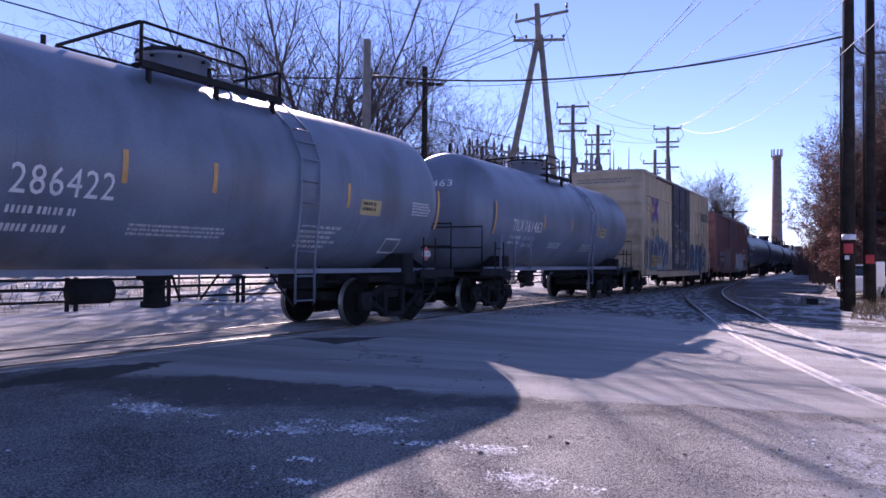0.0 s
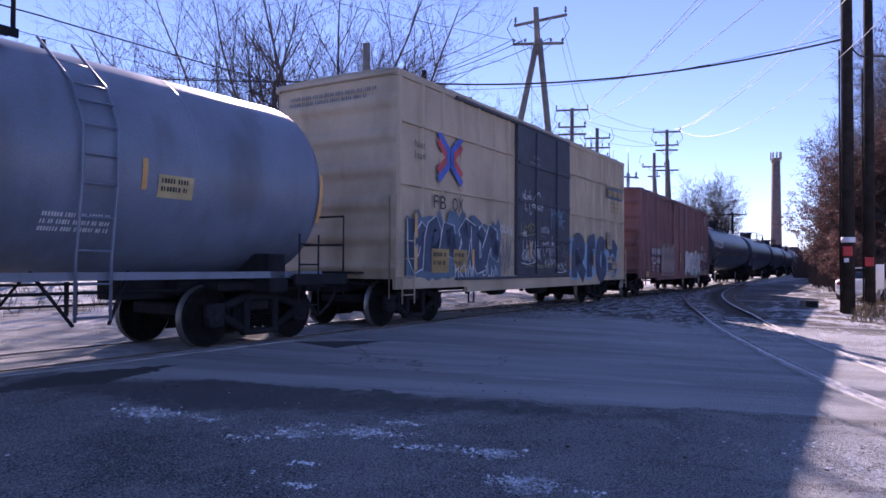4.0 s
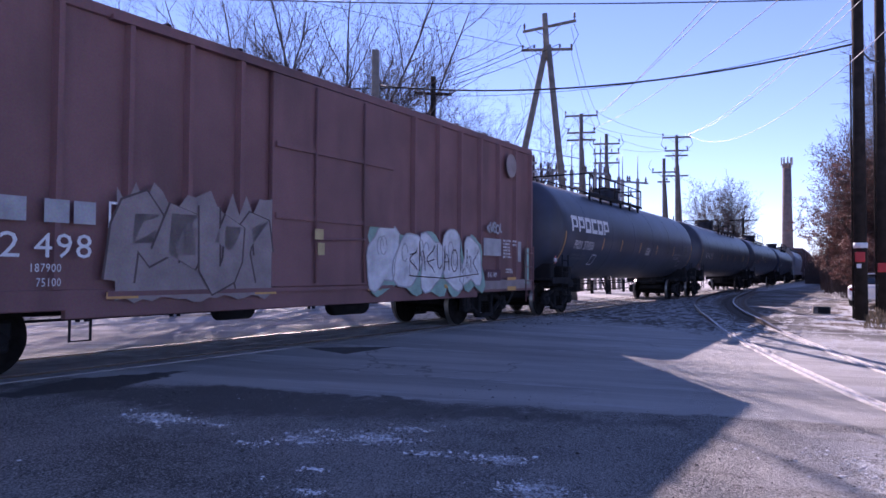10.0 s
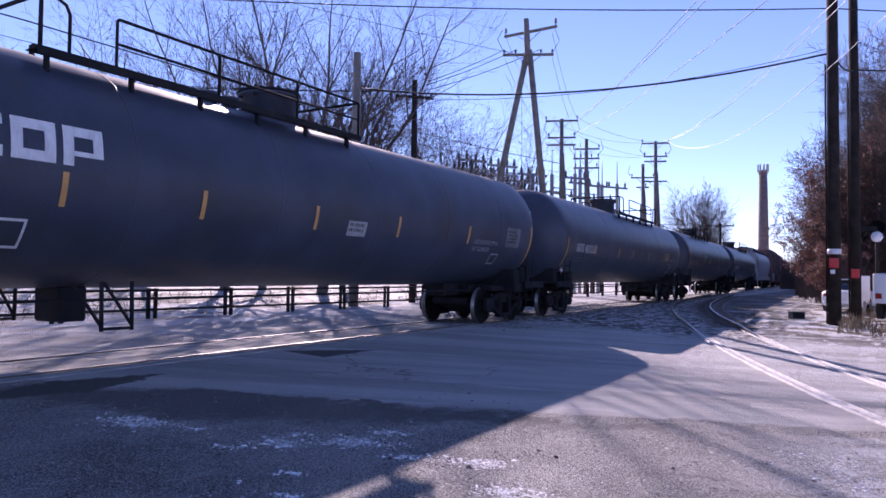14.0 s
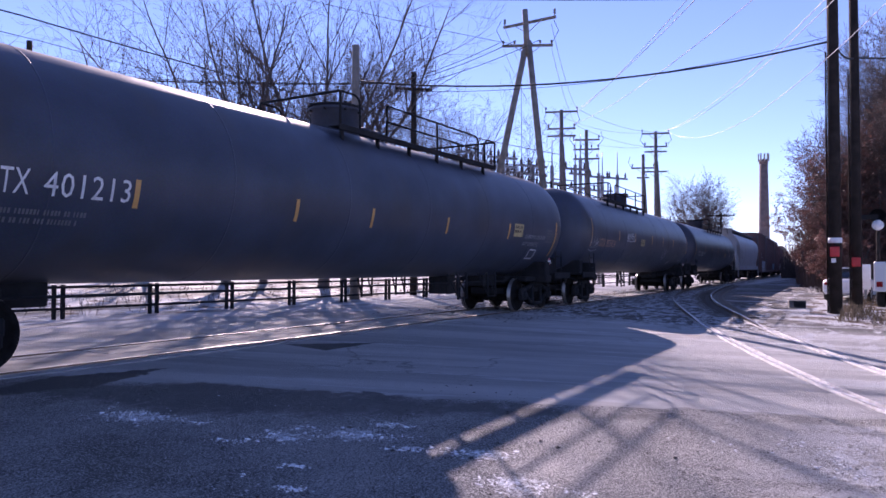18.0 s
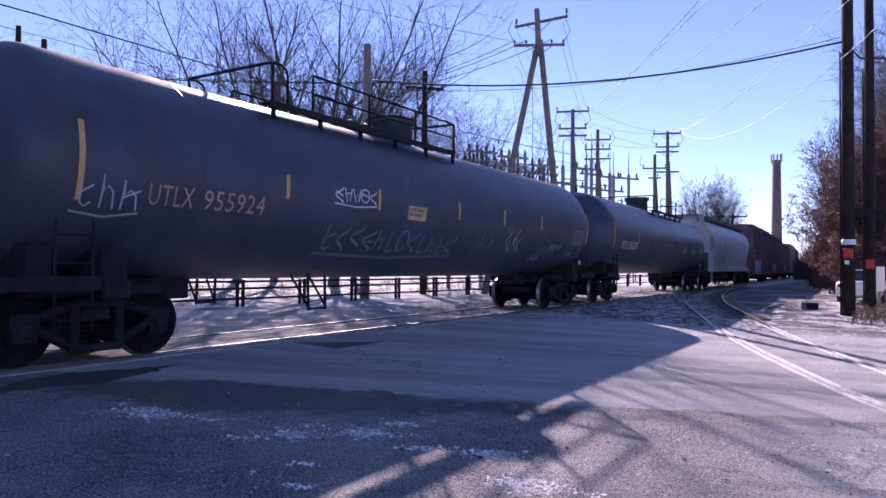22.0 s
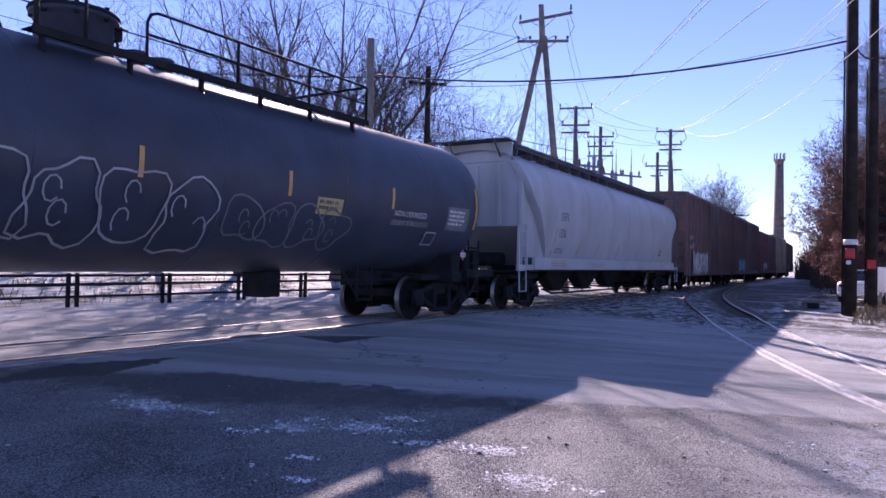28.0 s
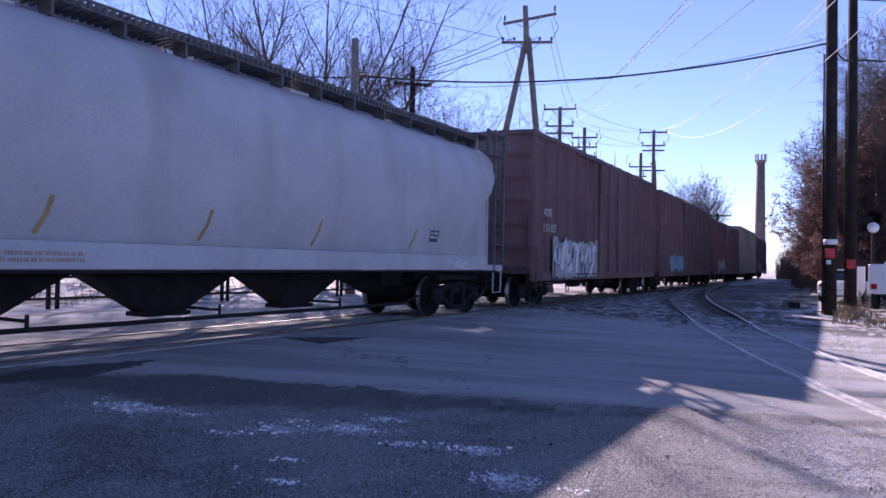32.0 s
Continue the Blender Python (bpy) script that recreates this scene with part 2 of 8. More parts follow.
let_light_through(M_LEAF, 0.35)
M_BRICK = mat("chimney_brick", (0.17, 0.125, 0.115), 0.9, spread=0.25, scale=1.0, bump=0.3)
M_CONC = mat("concrete", (0.34, 0.33, 0.31), 0.85, spread=0.2, scale=2, bump=0.3)
M_REDBOX = mat("red_plastic_box", (0.55, 0.03, 0.03), 0.45, spread=0.2, bump=0.02)
M_CARWHITE = mat("white_car_paint", (0.75, 0.76, 0.78), 0.3, spread=0.06, bump=0.0)
M_GLASS = mat("car_glass", (0.02, 0.025, 0.03), 0.08, spread=0.2, bump=0.0)
M_TYRE = mat("tyre_rubber", (0.02, 0.02, 0.02), 0.85, bump=0.1)
M_TAIL = mat("tail_light_red", (0.35, 0.01, 0.01), 0.25, bump=0.0)
M_STRAW = mat("dry_grass", (0.2, 0.145, 0.085), 0.9, spread=0.4, scale=6, bump=0.0)
M_SNOW = mat("packed_snow", (0.78, 0.8, 0.84), 0.75, spread=0.08, scale=3, fine=30, bump=0.4)
M_SLUSH = mat("old_dirty_snow", (0.55, 0.545, 0.54), 0.85, spread=0.25, scale=5, fine=60, bump=0.5, dirt=0.6, dirt_col=(0.25, 0.24, 0.23))
M_PEBBLE = mat("dark_pebble", (0.07, 0.066, 0.064), 0.85, spread=0.6, scale=2, bump=0.2)
M_STONE = mat("loose_gravel", (0.16, 0.15, 0.145), 0.9, spread=0.5, scale=4, bump=0.3)


def ground_material():
    """Asphalt lot, salted road, snow patches and snow-covered verge, by place."""
    m = bpy.data.materials.new("winter_ground")
    m.use_nodes = True
    nt = m.node_tree
    N, L = nt.nodes, nt.links
    b = N["Principled BSDF"]
    co = N.new("ShaderNodeTexCoord")
    sep = N.new("ShaderNodeSeparateXYZ")
    L.new(co.outputs["Object"], sep.inputs[0])
    X, Y = sep.outputs[0], sep.outputs[1]

    def val(v):
        n = N.new("ShaderNodeValue")
        n.outputs[0].default_value = v
        return n.outputs[0]

    def op(kind, a, c=None, clamp=False):
        n = N.new("ShaderNodeMath")
        n.operation, n.use_clamp = kind, clamp
        for i, q in enumerate((a, c)):
            if q is None:
                continue
            if isinstance(q, (int, float)):
                n.inputs[i].default_value = q
            else:
                L.new(q, n.inputs[i])
        return n.outputs[0]

    def noise_tex(scale, detail=6, stretch=(1, 1, 1), rough=0.55):
        mp = N.new("ShaderNodeMapping")
        mp.inputs["Scale"].default_value = stretch
        L.new(co.outputs["Object"], mp.inputs["Vector"])
        n = N.new("ShaderNodeTexNoise")
        n.inputs["Scale"].default_value, n.inputs["Detail"].default_value, n.inputs["Roughness"].default_value = scale, detail, rough
        L.new(mp.outputs["Vector"], n.inputs["Vector"])
        return n.outputs["Fac"]

    def ramp(v, lo, hi):
        n = N.new("ShaderNodeMapRange")
        n.inputs["From Min"].default_value, n.inputs["From Max"].default_value = lo, hi
        n.interpolation_type = 'SMOOTHSTEP'
        L.new(v, n.inputs["Value"])
        return n.outputs[0]

    def mix(f, a, c):
        n = N.new("ShaderNodeMix")
        n.data_type = 'RGBA'
        L.new(f, n.inputs["Factor"])
        for i, q in ((6, a), (7, c)):
            if isinstance(q, tuple):
                n.inputs[i].default_value = (*q, 1)
            else:
                L.new(q, n.inputs[i])
        return n.outputs[2]

    big, mid, fine = noise_tex(0.25), noise_tex(1.3, 8), noise_tex(45.0, 3)
    grit = noise_tex(62.0, 3, rough=0.8)
    # along and across the road
    cb = N.new("ShaderNodeCombineXYZ")
    L.new(op('MULTIPLY', op('SUBTRACT', op('MULTIPLY', X, 0.48), op('MULTIPLY', Y, 0.877)), 0.13), cb.inputs[0])
    L.new(op('ADD', op('MULTIPLY', X, 0.877), op('MULTIPLY', Y, 0.48)), cb.inputs[1])

    def along(scale, detail=6, rough=0.6):
        n = N.new("ShaderNodeTexNoise")
        n.inputs["Scale"].default_value, n.inputs["Detail"].default_value, n.inputs["Roughness"].default_value = scale, detail, rough
        L.new(cb.outputs[0], n.inputs["Vector"])
        return n.outputs["Fac"]
    streak, tracks = along(1.1, 8), along(0.45, 5)
    wob = op('MULTIPLY', op('SUBTRACT', mid, 0.5), 1.6)
    # lot of coarse old asphalt
    lot = mix(ramp(mid, 0.35, 0.68), (0.25, 0.252, 0.255), (0.37, 0.37, 0.37))
    blot = noise_tex(0.75, 7, rough=0.65)
    lot = mix(ramp(blot, 0.52, 0.7), lot, (0.46, 0.455, 0.45))
    lot = mix(ramp(blot, 0.47, 0.36), lot, (0.17, 0.168, 0.166))
    lot = mix(ramp(grit, 0.54, 0.585), lot, (0.68, 0.675, 0.67))
    lot = mix(ramp(grit, 0.46, 0.415), lot, (0.08, 0.079, 0.079))
    # road with a film of salt, worn in tracks along its length
    road = mix(ramp(streak, 0.36, 0.64), (0.45, 0.455, 0.46), (0.66, 0.66, 0.657))
    road = mix(op('MULTIPLY', ramp(tracks, 0.5, 0.62), 0.6), road, (0.72, 0.72, 0.715))
    road = mix(op('MULTIPLY', ramp(tracks, 0.46, 0.36), 0.55), road, (0.35, 0.352, 0.356))
    road = mix(op('MULTIPLY', ramp(fine, 0.6, 0.75), 0.4), road, (0.7, 0.695, 0.69))
    road = mix(op('MULTIPLY', ramp(along(2.6, 9, 0.7), 0.56, 0.62), 0.7), road, (0.76, 0.77, 0.79))
    edge = op('ADD', op('SUBTRACT', op('ADD', X, op('MULTIPLY', Y, 0.55)), 9.15), op('ADD', op('MULTIPLY', wob, 0.6), op('MULTIPLY', op('SUBTRACT', noise_tex(7.0, 6), 0.5), 0.35)))
    col = mix(ramp(edge, -0.07, 0.07), lot, road)
    # fine cracks in the old road
    warp = N.new("ShaderNodeMix")
    warp.data_type = 'VECTOR'
    warp.inputs["Factor"].default_value = 0.12
    wn = N.new("ShaderNodeTexNoise")
    wn.inputs["Scale"].default_value, wn.inputs["Detail"].default_value = 1.2, 8
    L.new(co.outputs["Object"], wn.inputs["Vector"])
    L.new(co.outputs["Object"], warp.inputs[4])
    wc = N.new("ShaderNodeVectorMath")
    wc.operation = 'SCALE'
    wc.inputs["Scale"].default_value = 9.0
    L.new(wn.outputs["Color"], wc.inputs[0])
    L.new(wc.outputs[0], warp.inputs[5])
    vo = N.new("ShaderNodeTexVoronoi")
    vo.feature = 'DISTANCE_TO_EDGE'
    vo.inputs["Scale"].default_value = 0.42
    L.new(warp.outputs[1], vo.inputs["Vector"])
    crack = op('MULTIPLY', ramp(vo.outputs["Distance"], 0.010, 0.003), ramp(big, 0.5, 0.6))
    col = mix(op('MULTIPLY', crack, 0.5), col, (0.10, 0.098, 0.1))
    # dark repair in the lot beside the road
    dk = op('ADD', op('ADD', op('ABSOLUTE', op('ADD', edge, 0.62)), op('ABSOLUTE', op('MULTIPLY', op('SUBTRACT', Y, 5.8), 0.27))), op('ADD', op('MULTIPLY', wob, 0.8), op('MULTIPLY', op('SUBTRACT', noise_tex(3.0, 9, (0.6, 1.3, 1), 0.65), 0.5), 1.5)))
    col = mix(op('MULTIPLY', ramp(dk, 1.15, 0.6), ramp(edge, 0.05, -0.05)), col, (0.16, 0.161, 0.165))
    # snow streaks across the road before the switch
    st = op('MULTIPLY', ramp(streak, 0.5, 0.64), op('MULTIPLY', ramp(X, 12.0, 16.0), ramp(X, 60.0, 30.0)))
    col = mix(op('MULTIPLY', op('MULTIPLY', st, ramp(noise_tex(2.2, 8, rough=0.7), 0.42, 0.55)), ramp(Y, 8.6, 8.2)), col, (0.78, 0.8, 0.83))
    # older dark asphalt past the spur
    old = mix(ramp(streak, 0.52, 0.62), mix(ramp(mid, 0.35, 0.65), (0.09, 0.088, 0.088), (0.17, 0.165, 0.16)), (0.6, 0.62, 0.66))
    col = mix(op('MULTIPLY', ramp(op('ADD', X, op('MULTIPLY', wob, 1.5)), 19.0, 22.0), ramp(Y, 8.4, 7.6)), col, old)
    # blown snow left in streaks on either side of the spur
    blown = op('MULTIPLY', ramp(noise_tex(1.5, 10, (0.55, 1.7, 1), 0.7), 0.535, 0.575), op('MULTIPLY', ramp(X, 15.0, 18.5), ramp(Y, 5.0, 3.0)))
    col = mix(blown, col, (0.76, 0.78, 0.81))
    # ballast, dirt and snow about the switch
    yd = op('MULTIPLY', ramp(op('ADD', X, op('MULTIPLY', wob, 2.5)), 17.5, 19.5), ramp(op('ADD', op('SUBTRACT', op('SUBTRACT', Y, 1.35), op('MULTIPLY', op('SUBTRACT', X, 17.8), 0.29)), op('MULTIPLY', wob, 0.4)), -0.2, 0.3))
    yard = mix(ramp(noise_tex(3.2, 10, (0.7, 1.4, 1), 0.75), 0.46, 0.53), (0.66, 0.68, 0.71), (0.13, 0.118, 0.11))
    col = mix(op('MULTIPLY', yd, ramp(Y, 12.5, 11.8)), col, yard)
    # dark tar patches by the rails
    for px, py, rx, ry in ((4.6, 7.75, 1.3, 0.42),):
        d = op('ADD', op('ADD', op('ABSOLUTE', op('MULTIPLY', op('SUBTRACT', X, px), 1 / rx)), op('ABSOLUTE', op('MULTIPLY', op('SUBTRACT', Y, py), 1 / ry))), op('MULTIPLY', op('SUBTRACT', noise_tex(5.0, 6), 0.5), 1.0))
        col = mix(ramp(d, 1.05, 0.9), col, (0.095, 0.092, 0.095))
    # three-cornered tar patch between the rail and the road
    ragged = op('MULTIPLY', op('SUBTRACT', noise_tex(5.0, 6), 0.5), 0.12)
    d = None
    for nx, ny, c in ((-1.0, 0.0, -8.56), (0.0, -1.0, -7.41), (0.545, 0.838, 11.62)):
        e = op('SUBTRACT', op('ADD', op('MULTIPLY', X, nx), op('MULTIPLY', Y, ny)), c)
        d = e if d is None else op('MAXIMUM', d, e)
    col = mix(ramp(op('ADD', d, ragged), 0.03, -0.03), col, (0.11, 0.11, 0.115))
    # snow patches on the lot
    spots = None
    for px, py, rx, ry in ((5.0, 3.97, 0.2, 0.2), (4.15, 5.86, 0.2, 0.3), (4.52, 4.39, 0.12, 0.2), (5.2, 2.74, 0.17, 0.17), (4.69, 2.2, 0.26, 0.2), (7.3, 0.2, 0.7, 0.12), (6.75, 0.05, 0.45, 0.1)):
        d = op('ADD', op('POWER', op('MULTIPLY', op('SUBTRACT', X, px), 1 / rx), 2.0), op('POWER', op('MULTIPLY', op('SUBTRACT', Y, py), 1 / ry), 2.0))
        v = ramp(d, 1.9, 0.1)
        spots = v if spots is None else op('MAXIMUM', spots, v)
    crumb = noise_tex(17.0, 10, rough=0.85)
    sp = op('MULTIPLY', ramp(op('ADD', crumb, op('MULTIPLY', spots, 0.11)), 0.6, 0.62), ramp(spots, 0.02, 0.25))
    col = mix(sp, col, (0.86, 0.88, 0.91))
    # right-hand edge of the lot: thin snow left along the verge
    rg = op('MULTIPLY', ramp(op('ADD', op('ADD', streak, op('MULTIPLY', big, 0.3)), op('MULTIPLY', op('SUBTRACT', crumb, 0.5), 0.9)), 0.66, 0.72), ramp(Y, 1.4, -0.6))
    col = mix(rg, col, (0.72, 0.74, 0.78))
    # beyond the track: snow with worn bare ways
    wide = noise_tex(0.55, 8, (0.5, 1.2, 1))
    snow = mix(ramp(wide, 0.46, 0.62), (0.8, 0.81, 0.84), (0.42, 0.4, 0.38))
    snow = mix(op('MULTIPLY', ramp(noise_tex(1.9, 8, (0.6, 1, 1), 0.7), 0.52, 0.6), ramp(Y, 16.5, 18.0)), snow, (0.16, 0.125, 0.095))
    far = ramp(op('ADD', Y, op('MULTIPLY', wob, 2.0)), 13.6, 15.2)
    for px, py, rx, ry in ((13.4, 16.6, 0.9, 0.35), (15.0, 17.6, 0.8, 0.4)):
        d = op('ADD', op('ADD', op('ABSOLUTE', op('MULTIPLY', op('SUBTRACT', X, px), 1 / rx)), op('ABSOLUTE', op('MULTIPLY', op('SUBTRACT', Y, py), 1 / ry))), op('MULTIPLY', op('SUBTRACT', noise_tex(3.0, 8), 0.5), 3.0))
        snow = mix(ramp(d, 1.1, 0.8), snow, (0.13, 0.09, 0.07))
    col = mix(far, col, snow)
    # the verge past the spur
    vg = op('MULTIPLY', ramp(op('ADD', X, op('MULTIPLY', wob, 2.0)), 21.5, 24.0), ramp(op('ADD', Y, op('MULTIPLY', wob, 0.7)), 2.7, 1.9))
    verge = mix(ramp(noise_tex(1.1, 10, (0.7, 1.3, 1), 0.68), 0.47, 0.53), (0.74, 0.76, 0.79), (0.15, 0.118, 0.095))
    col = mix(vg, col, verge)
    L.new(col, b.inputs["Base Color"])
    L.new(op('SUBTRACT', 0.92, op('MULTIPLY', ramp(mid, 0.4, 0.7), 0.2)), b.inputs["Roughness"])
    bp = N.new("ShaderNodeBump")
    bp.inputs["Strength"].default_value, bp.inputs["Distance"].default_value = 1.0, 0.09
    L.new(op('ADD', op('ADD', grit, op('MULTIPLY', fine, 0.8)), op('MULTIPLY', mid, 2.0)), bp.inputs["Height"])
    L.new(bp.outputs["Normal"], b.inputs["Normal"])
    return m


M_GROUND = ground_material()

# ---- ground and rails ----
def build_ground():
    bm = bmesh.new()
    xs = [-3000, -800, -200, -60, -20] + [x * 1.0 for x in range(-8, 61, 2)] + [80, 110, 160, 260, 600, 1500, 3500]
    ys = [-3000, -800, -200, -60, -25] + [y * 1.0 for y in range(-12, 9, 2)] + [8.3] + [y * 1.0 for y in range(10, 47)] + [60, 90, 140, 260, 600, 1500, 3500]
    def z(x, y):
        return gz(x, y) - 0.03 + 0.012 * noise.noise((x * 0.31, y * 0.27, 0)) * (abs(y - 9.5) > 3)
    grid_sheet(bm, [[(x, y, z(x, y)) for x in xs] for y in ys])
    bmesh.ops.recalc_face_normals(bm, faces=bm.faces)
    g = part("ground", bm, M_GROUND, None)
    tagged(g, "old asphalt lot and salted road with patches of snow", "ground", kind="structure")


build_ground()


def rail_bar(path, name, parent):
    """A rail of T section with a bright head along points at head height."""
    prof = [(-0.035, 0.0), (0.035, 0.0), (0.035, -0.035), (0.01, -0.05), (0.01, -0.13), (0.065, -0.15), (0.065, -0.16), (-0.065, -0.16), (-0.065, -0.15), (-0.01, -0.13), (-0.01, -0.05), (-0.035, -0.035)]
    me_bm = bmesh.new()
    last = None
    for i, (x, y, a) in enumerate(path):
        rg = [me_bm.verts.new((x - math.sin(a) * o, y + math.cos(a) * o, z)) for o, z in prof]
        if last:
            for j in range(len(prof)):
                f = me_bm.faces.new((last[j], rg[j], rg[(j + 1) % len(prof)], last[(j + 1) % len(prof)]))
                f.material_index = 1 if j == 0 else 0
        last = rg
    bmesh.ops.recalc_face_normals(me_bm, faces=me_bm.faces)
    ob = part(name, me_bm, M_RAIL, parent)
    ob.data.materials.append(M_RAILTOP)
    return ob


def build_track():
    t = thing("railway_track", "main railway track set flush in the crossing", "railway track", kind="structure")
    for off in (0.7525, -0.7525):
        rail_bar([on_track(s, off) for s in np.arange(-60, 160, 2.0)], "rail", t)
    tie = boxes((-0.11, 0.11, -1.3, 1.3, -0.26, -0.14), bevel=0.01)
    first = None
    for i in range(150):
        s = 16.5 + i * 0.56
        x, y, a = on_track(s)
        m = Matrix.Translation((x, y, 0.09)) @ Matrix.Rotation(a, 4, 'Z')
        if first is None:
            first = part("sleeper", tie, M_TIMBER, t)
            first.matrix_local = m
        else:
            shared("sleeper", first.data, t, m)
    # timber and asphalt between the rails over the crossing
    for k, (o0, o1) in enumerate(((0.66, 0.1), (0.08, -0.45), (-0.47, -0.67), (0.84, 1.12), (-0.84, -1.12))):
        for j in range(9):
            s0, s1 = -6.0 + j * 2.44, -6.0 + (j + 1) * 2.44 - 0.02
            bm = bmesh.new()
            vs = []
            for s in (s0, s1):
                for o in (o0, o1):
                    x, y, a = on_track(s, o)
                    vs.append((x, y))
            zt = -0.012 - 0.004 * ((j * 7 + k * 3) % 4)
            lo = [bm.verts.new((x, y, -0.2)) for x, y in vs]
            hi = [bm.verts.new((x, y, zt)) for x, y in vs]
            for q in ((0, 1, 3, 2),):
                bm.faces.new([hi[i] for i in q])
            for a_, b_ in ((0, 1), (1, 3), (3, 2), (2, 0)):
                bm.faces.new((lo[a_], lo[b_], hi[b_], hi[a_]))
            bmesh.ops.recalc_face_normals(bm, faces=bm.faces)
            part("crossing_panel", bm, M_CROSS, t)


build_track()
# ---- the freight train ----
# Every car is built about its own centre at rail level: +x towards the rear of the train, -y towards the camera.
M_PANEL = mat("dark_red_panel", (0.09, 0.035, 0.045), 0.6, spread=0.2, bump=0.0)
M_PLACARD = mat("faded_red_placard", (0.5, 0.14, 0.14), 0.5, spread=0.2, bump=0.0)
M_NAVY = mat("graffiti_navy", (0.05, 0.075, 0.12), 0.6, spread=0.3, bump=0.0)
M_NAVY2 = mat("graffiti_slate_blue", (0.09, 0.15, 0.21), 0.6, spread=0.4, scale=1.5, bump=0.0)
M_GRAF = [mat("graffiti_white", (0.6, 0.62, 0.64), 0.6, bump=0.0), mat("graffiti_pale_blue", (0.2, 0.36, 0.5), 0.6, bump=0.0),
          mat("graffiti_navy", (0.03, 0.045, 0.10), 0.6, bump=0.0), mat("graffiti_silver", (0.36, 0.37, 0.39), 0.5, bump=0.0),
          mat("graffiti_sea_green", (0.25, 0.42, 0.36), 0.6, bump=0.0), mat("graffiti_olive", (0.32, 0.30, 0.12), 0.6, bump=0.0),
          mat("graffiti_faded_grey", (0.16, 0.165, 0.18), 0.65, bump=0.0),
          mat("graffiti_faded_silver", (0.27, 0.22, 0.215), 0.6, spread=0.2, bump=0.0), mat("graffiti_dark_outline", (0.09, 0.06, 0.06), 0.6, bump=0.0)]
M_ARROW_RED = mat("faded_red_paint", (0.5, 0.07, 0.07), 0.6, bump=0.0)
M_ARROW_BLUE = mat("faded_blue_paint", (0.06, 0.12, 0.42), 0.6, bump=0.0)
M_PLATE = mat("tan_stencil_panel", (0.36, 0.24, 0.09), 0.6, bump=0.0)
M_ORANGE_TXT = mat("faded_orange_stencil", (0.46, 0.27, 0.2), 0.6, bump=0.0)
R_TANK, Z_TANK = 1.52, 2.53


def wheel_profile(side):
    return [(r, side * y) for r, y in ((0.09, 0.83), (0.13, 0.83), (0.14, 0.79), (0.33, 0.765), (0.38, 0.80), (0.40, 0.825), (0.45, 0.825), (0.457, 0.815),
                                       (0.462, 0.73), (0.484, 0.72), (0.484, 0.705), (0.46, 0.69), (0.39, 0.69), (0.36, 0.73), (0.15, 0.70), (0.09, 0.66))]


def wheelset_mesh():
    bm = bmesh.new()
    for side in (-1, 1):
        lathe(bm, wheel_profile(side), 'y', 28)
    tube(bm, [(0, -0.98, 0), (0, 0.98, 0)], 0.085, 10)
    for f in bm.faces:
        c = f.calc_center_median()
        if 0.455 < math.hypot(c.x, c.z) < 0.475:
            f.material_index = 1
    me = bpy.data.meshes.new("wheelset")
    bm.to_mesh(me)
    bm.free()
    me.materials.append(M_WHEEL), me.materials.append(M_TREAD)
    return me


def side_frame_mesh():
    """A cast side frame: top arch, bottom tie, columns and bearing pedestals."""
    bm = bmesh.new()
    for s in (-1, 1):
        box(bm, s * 0.889 - 0.17, s * 0.889 + 0.17, -1.06, -0.92, 0.43, 0.66, 0.03)
        box(bm, s * 0.889 - 0.14, s * 0.889 + 0.14, -1.08, -0.90, 0.30, 0.50, 0.03)
        lathe(bm, [(0.001, -1.115), (0.085, -1.115), (0.1, -1.09), (0.1, -0.9)], 'y', 12, at=(s * 0.889, 0, 0.457))
        tube(bm, [(s * 0.30, -0.99, 0.74), (s * 0.72, -0.99, 0.60)], 0.075, 6)
        tube(bm, [(s * 0.28, -0.99, 0.20), (s * 0.74, -0.99, 0.46)], 0.07, 6)
        box(bm, s * 0.30 - 0.06, s * 0.30 + 0.06, -1.07, -0.91, 0.16, 0.74, 0.02)
    box(bm, -0.36, 0.36, -1.06, -0.92, 0.68, 0.80, 0.03)
    box(bm, -0.34, 0.34, -1.09, -0.89, 0.14, 0.24, 0.03)
    me = bpy.data.meshes.new("side_frame")
    bm.to_mesh(me)
    bm.free()
    me.materials.append(M_UNDER)
    return me


def spring_mesh():
    bm = bmesh.new()
    pts = [(0.065 * math.cos(k * 0.9), -0.99 + 0.065 * math.sin(k * 0.9), 0.245 + 0.0085 * k) for k in range(34)]
    tube(bm, pts, 0.017, 4)
    me = bpy.data.meshes.new("spring")
    bm.to_mesh(me)
    bm.free()
    me.materials.append(M_WHEEL)
    return me


ME_WHEELSET, ME_SIDEFRAME, ME_SPRING = wheelset_mesh(), side_frame_mesh(), spring_mesh()
WHEELSETS = []


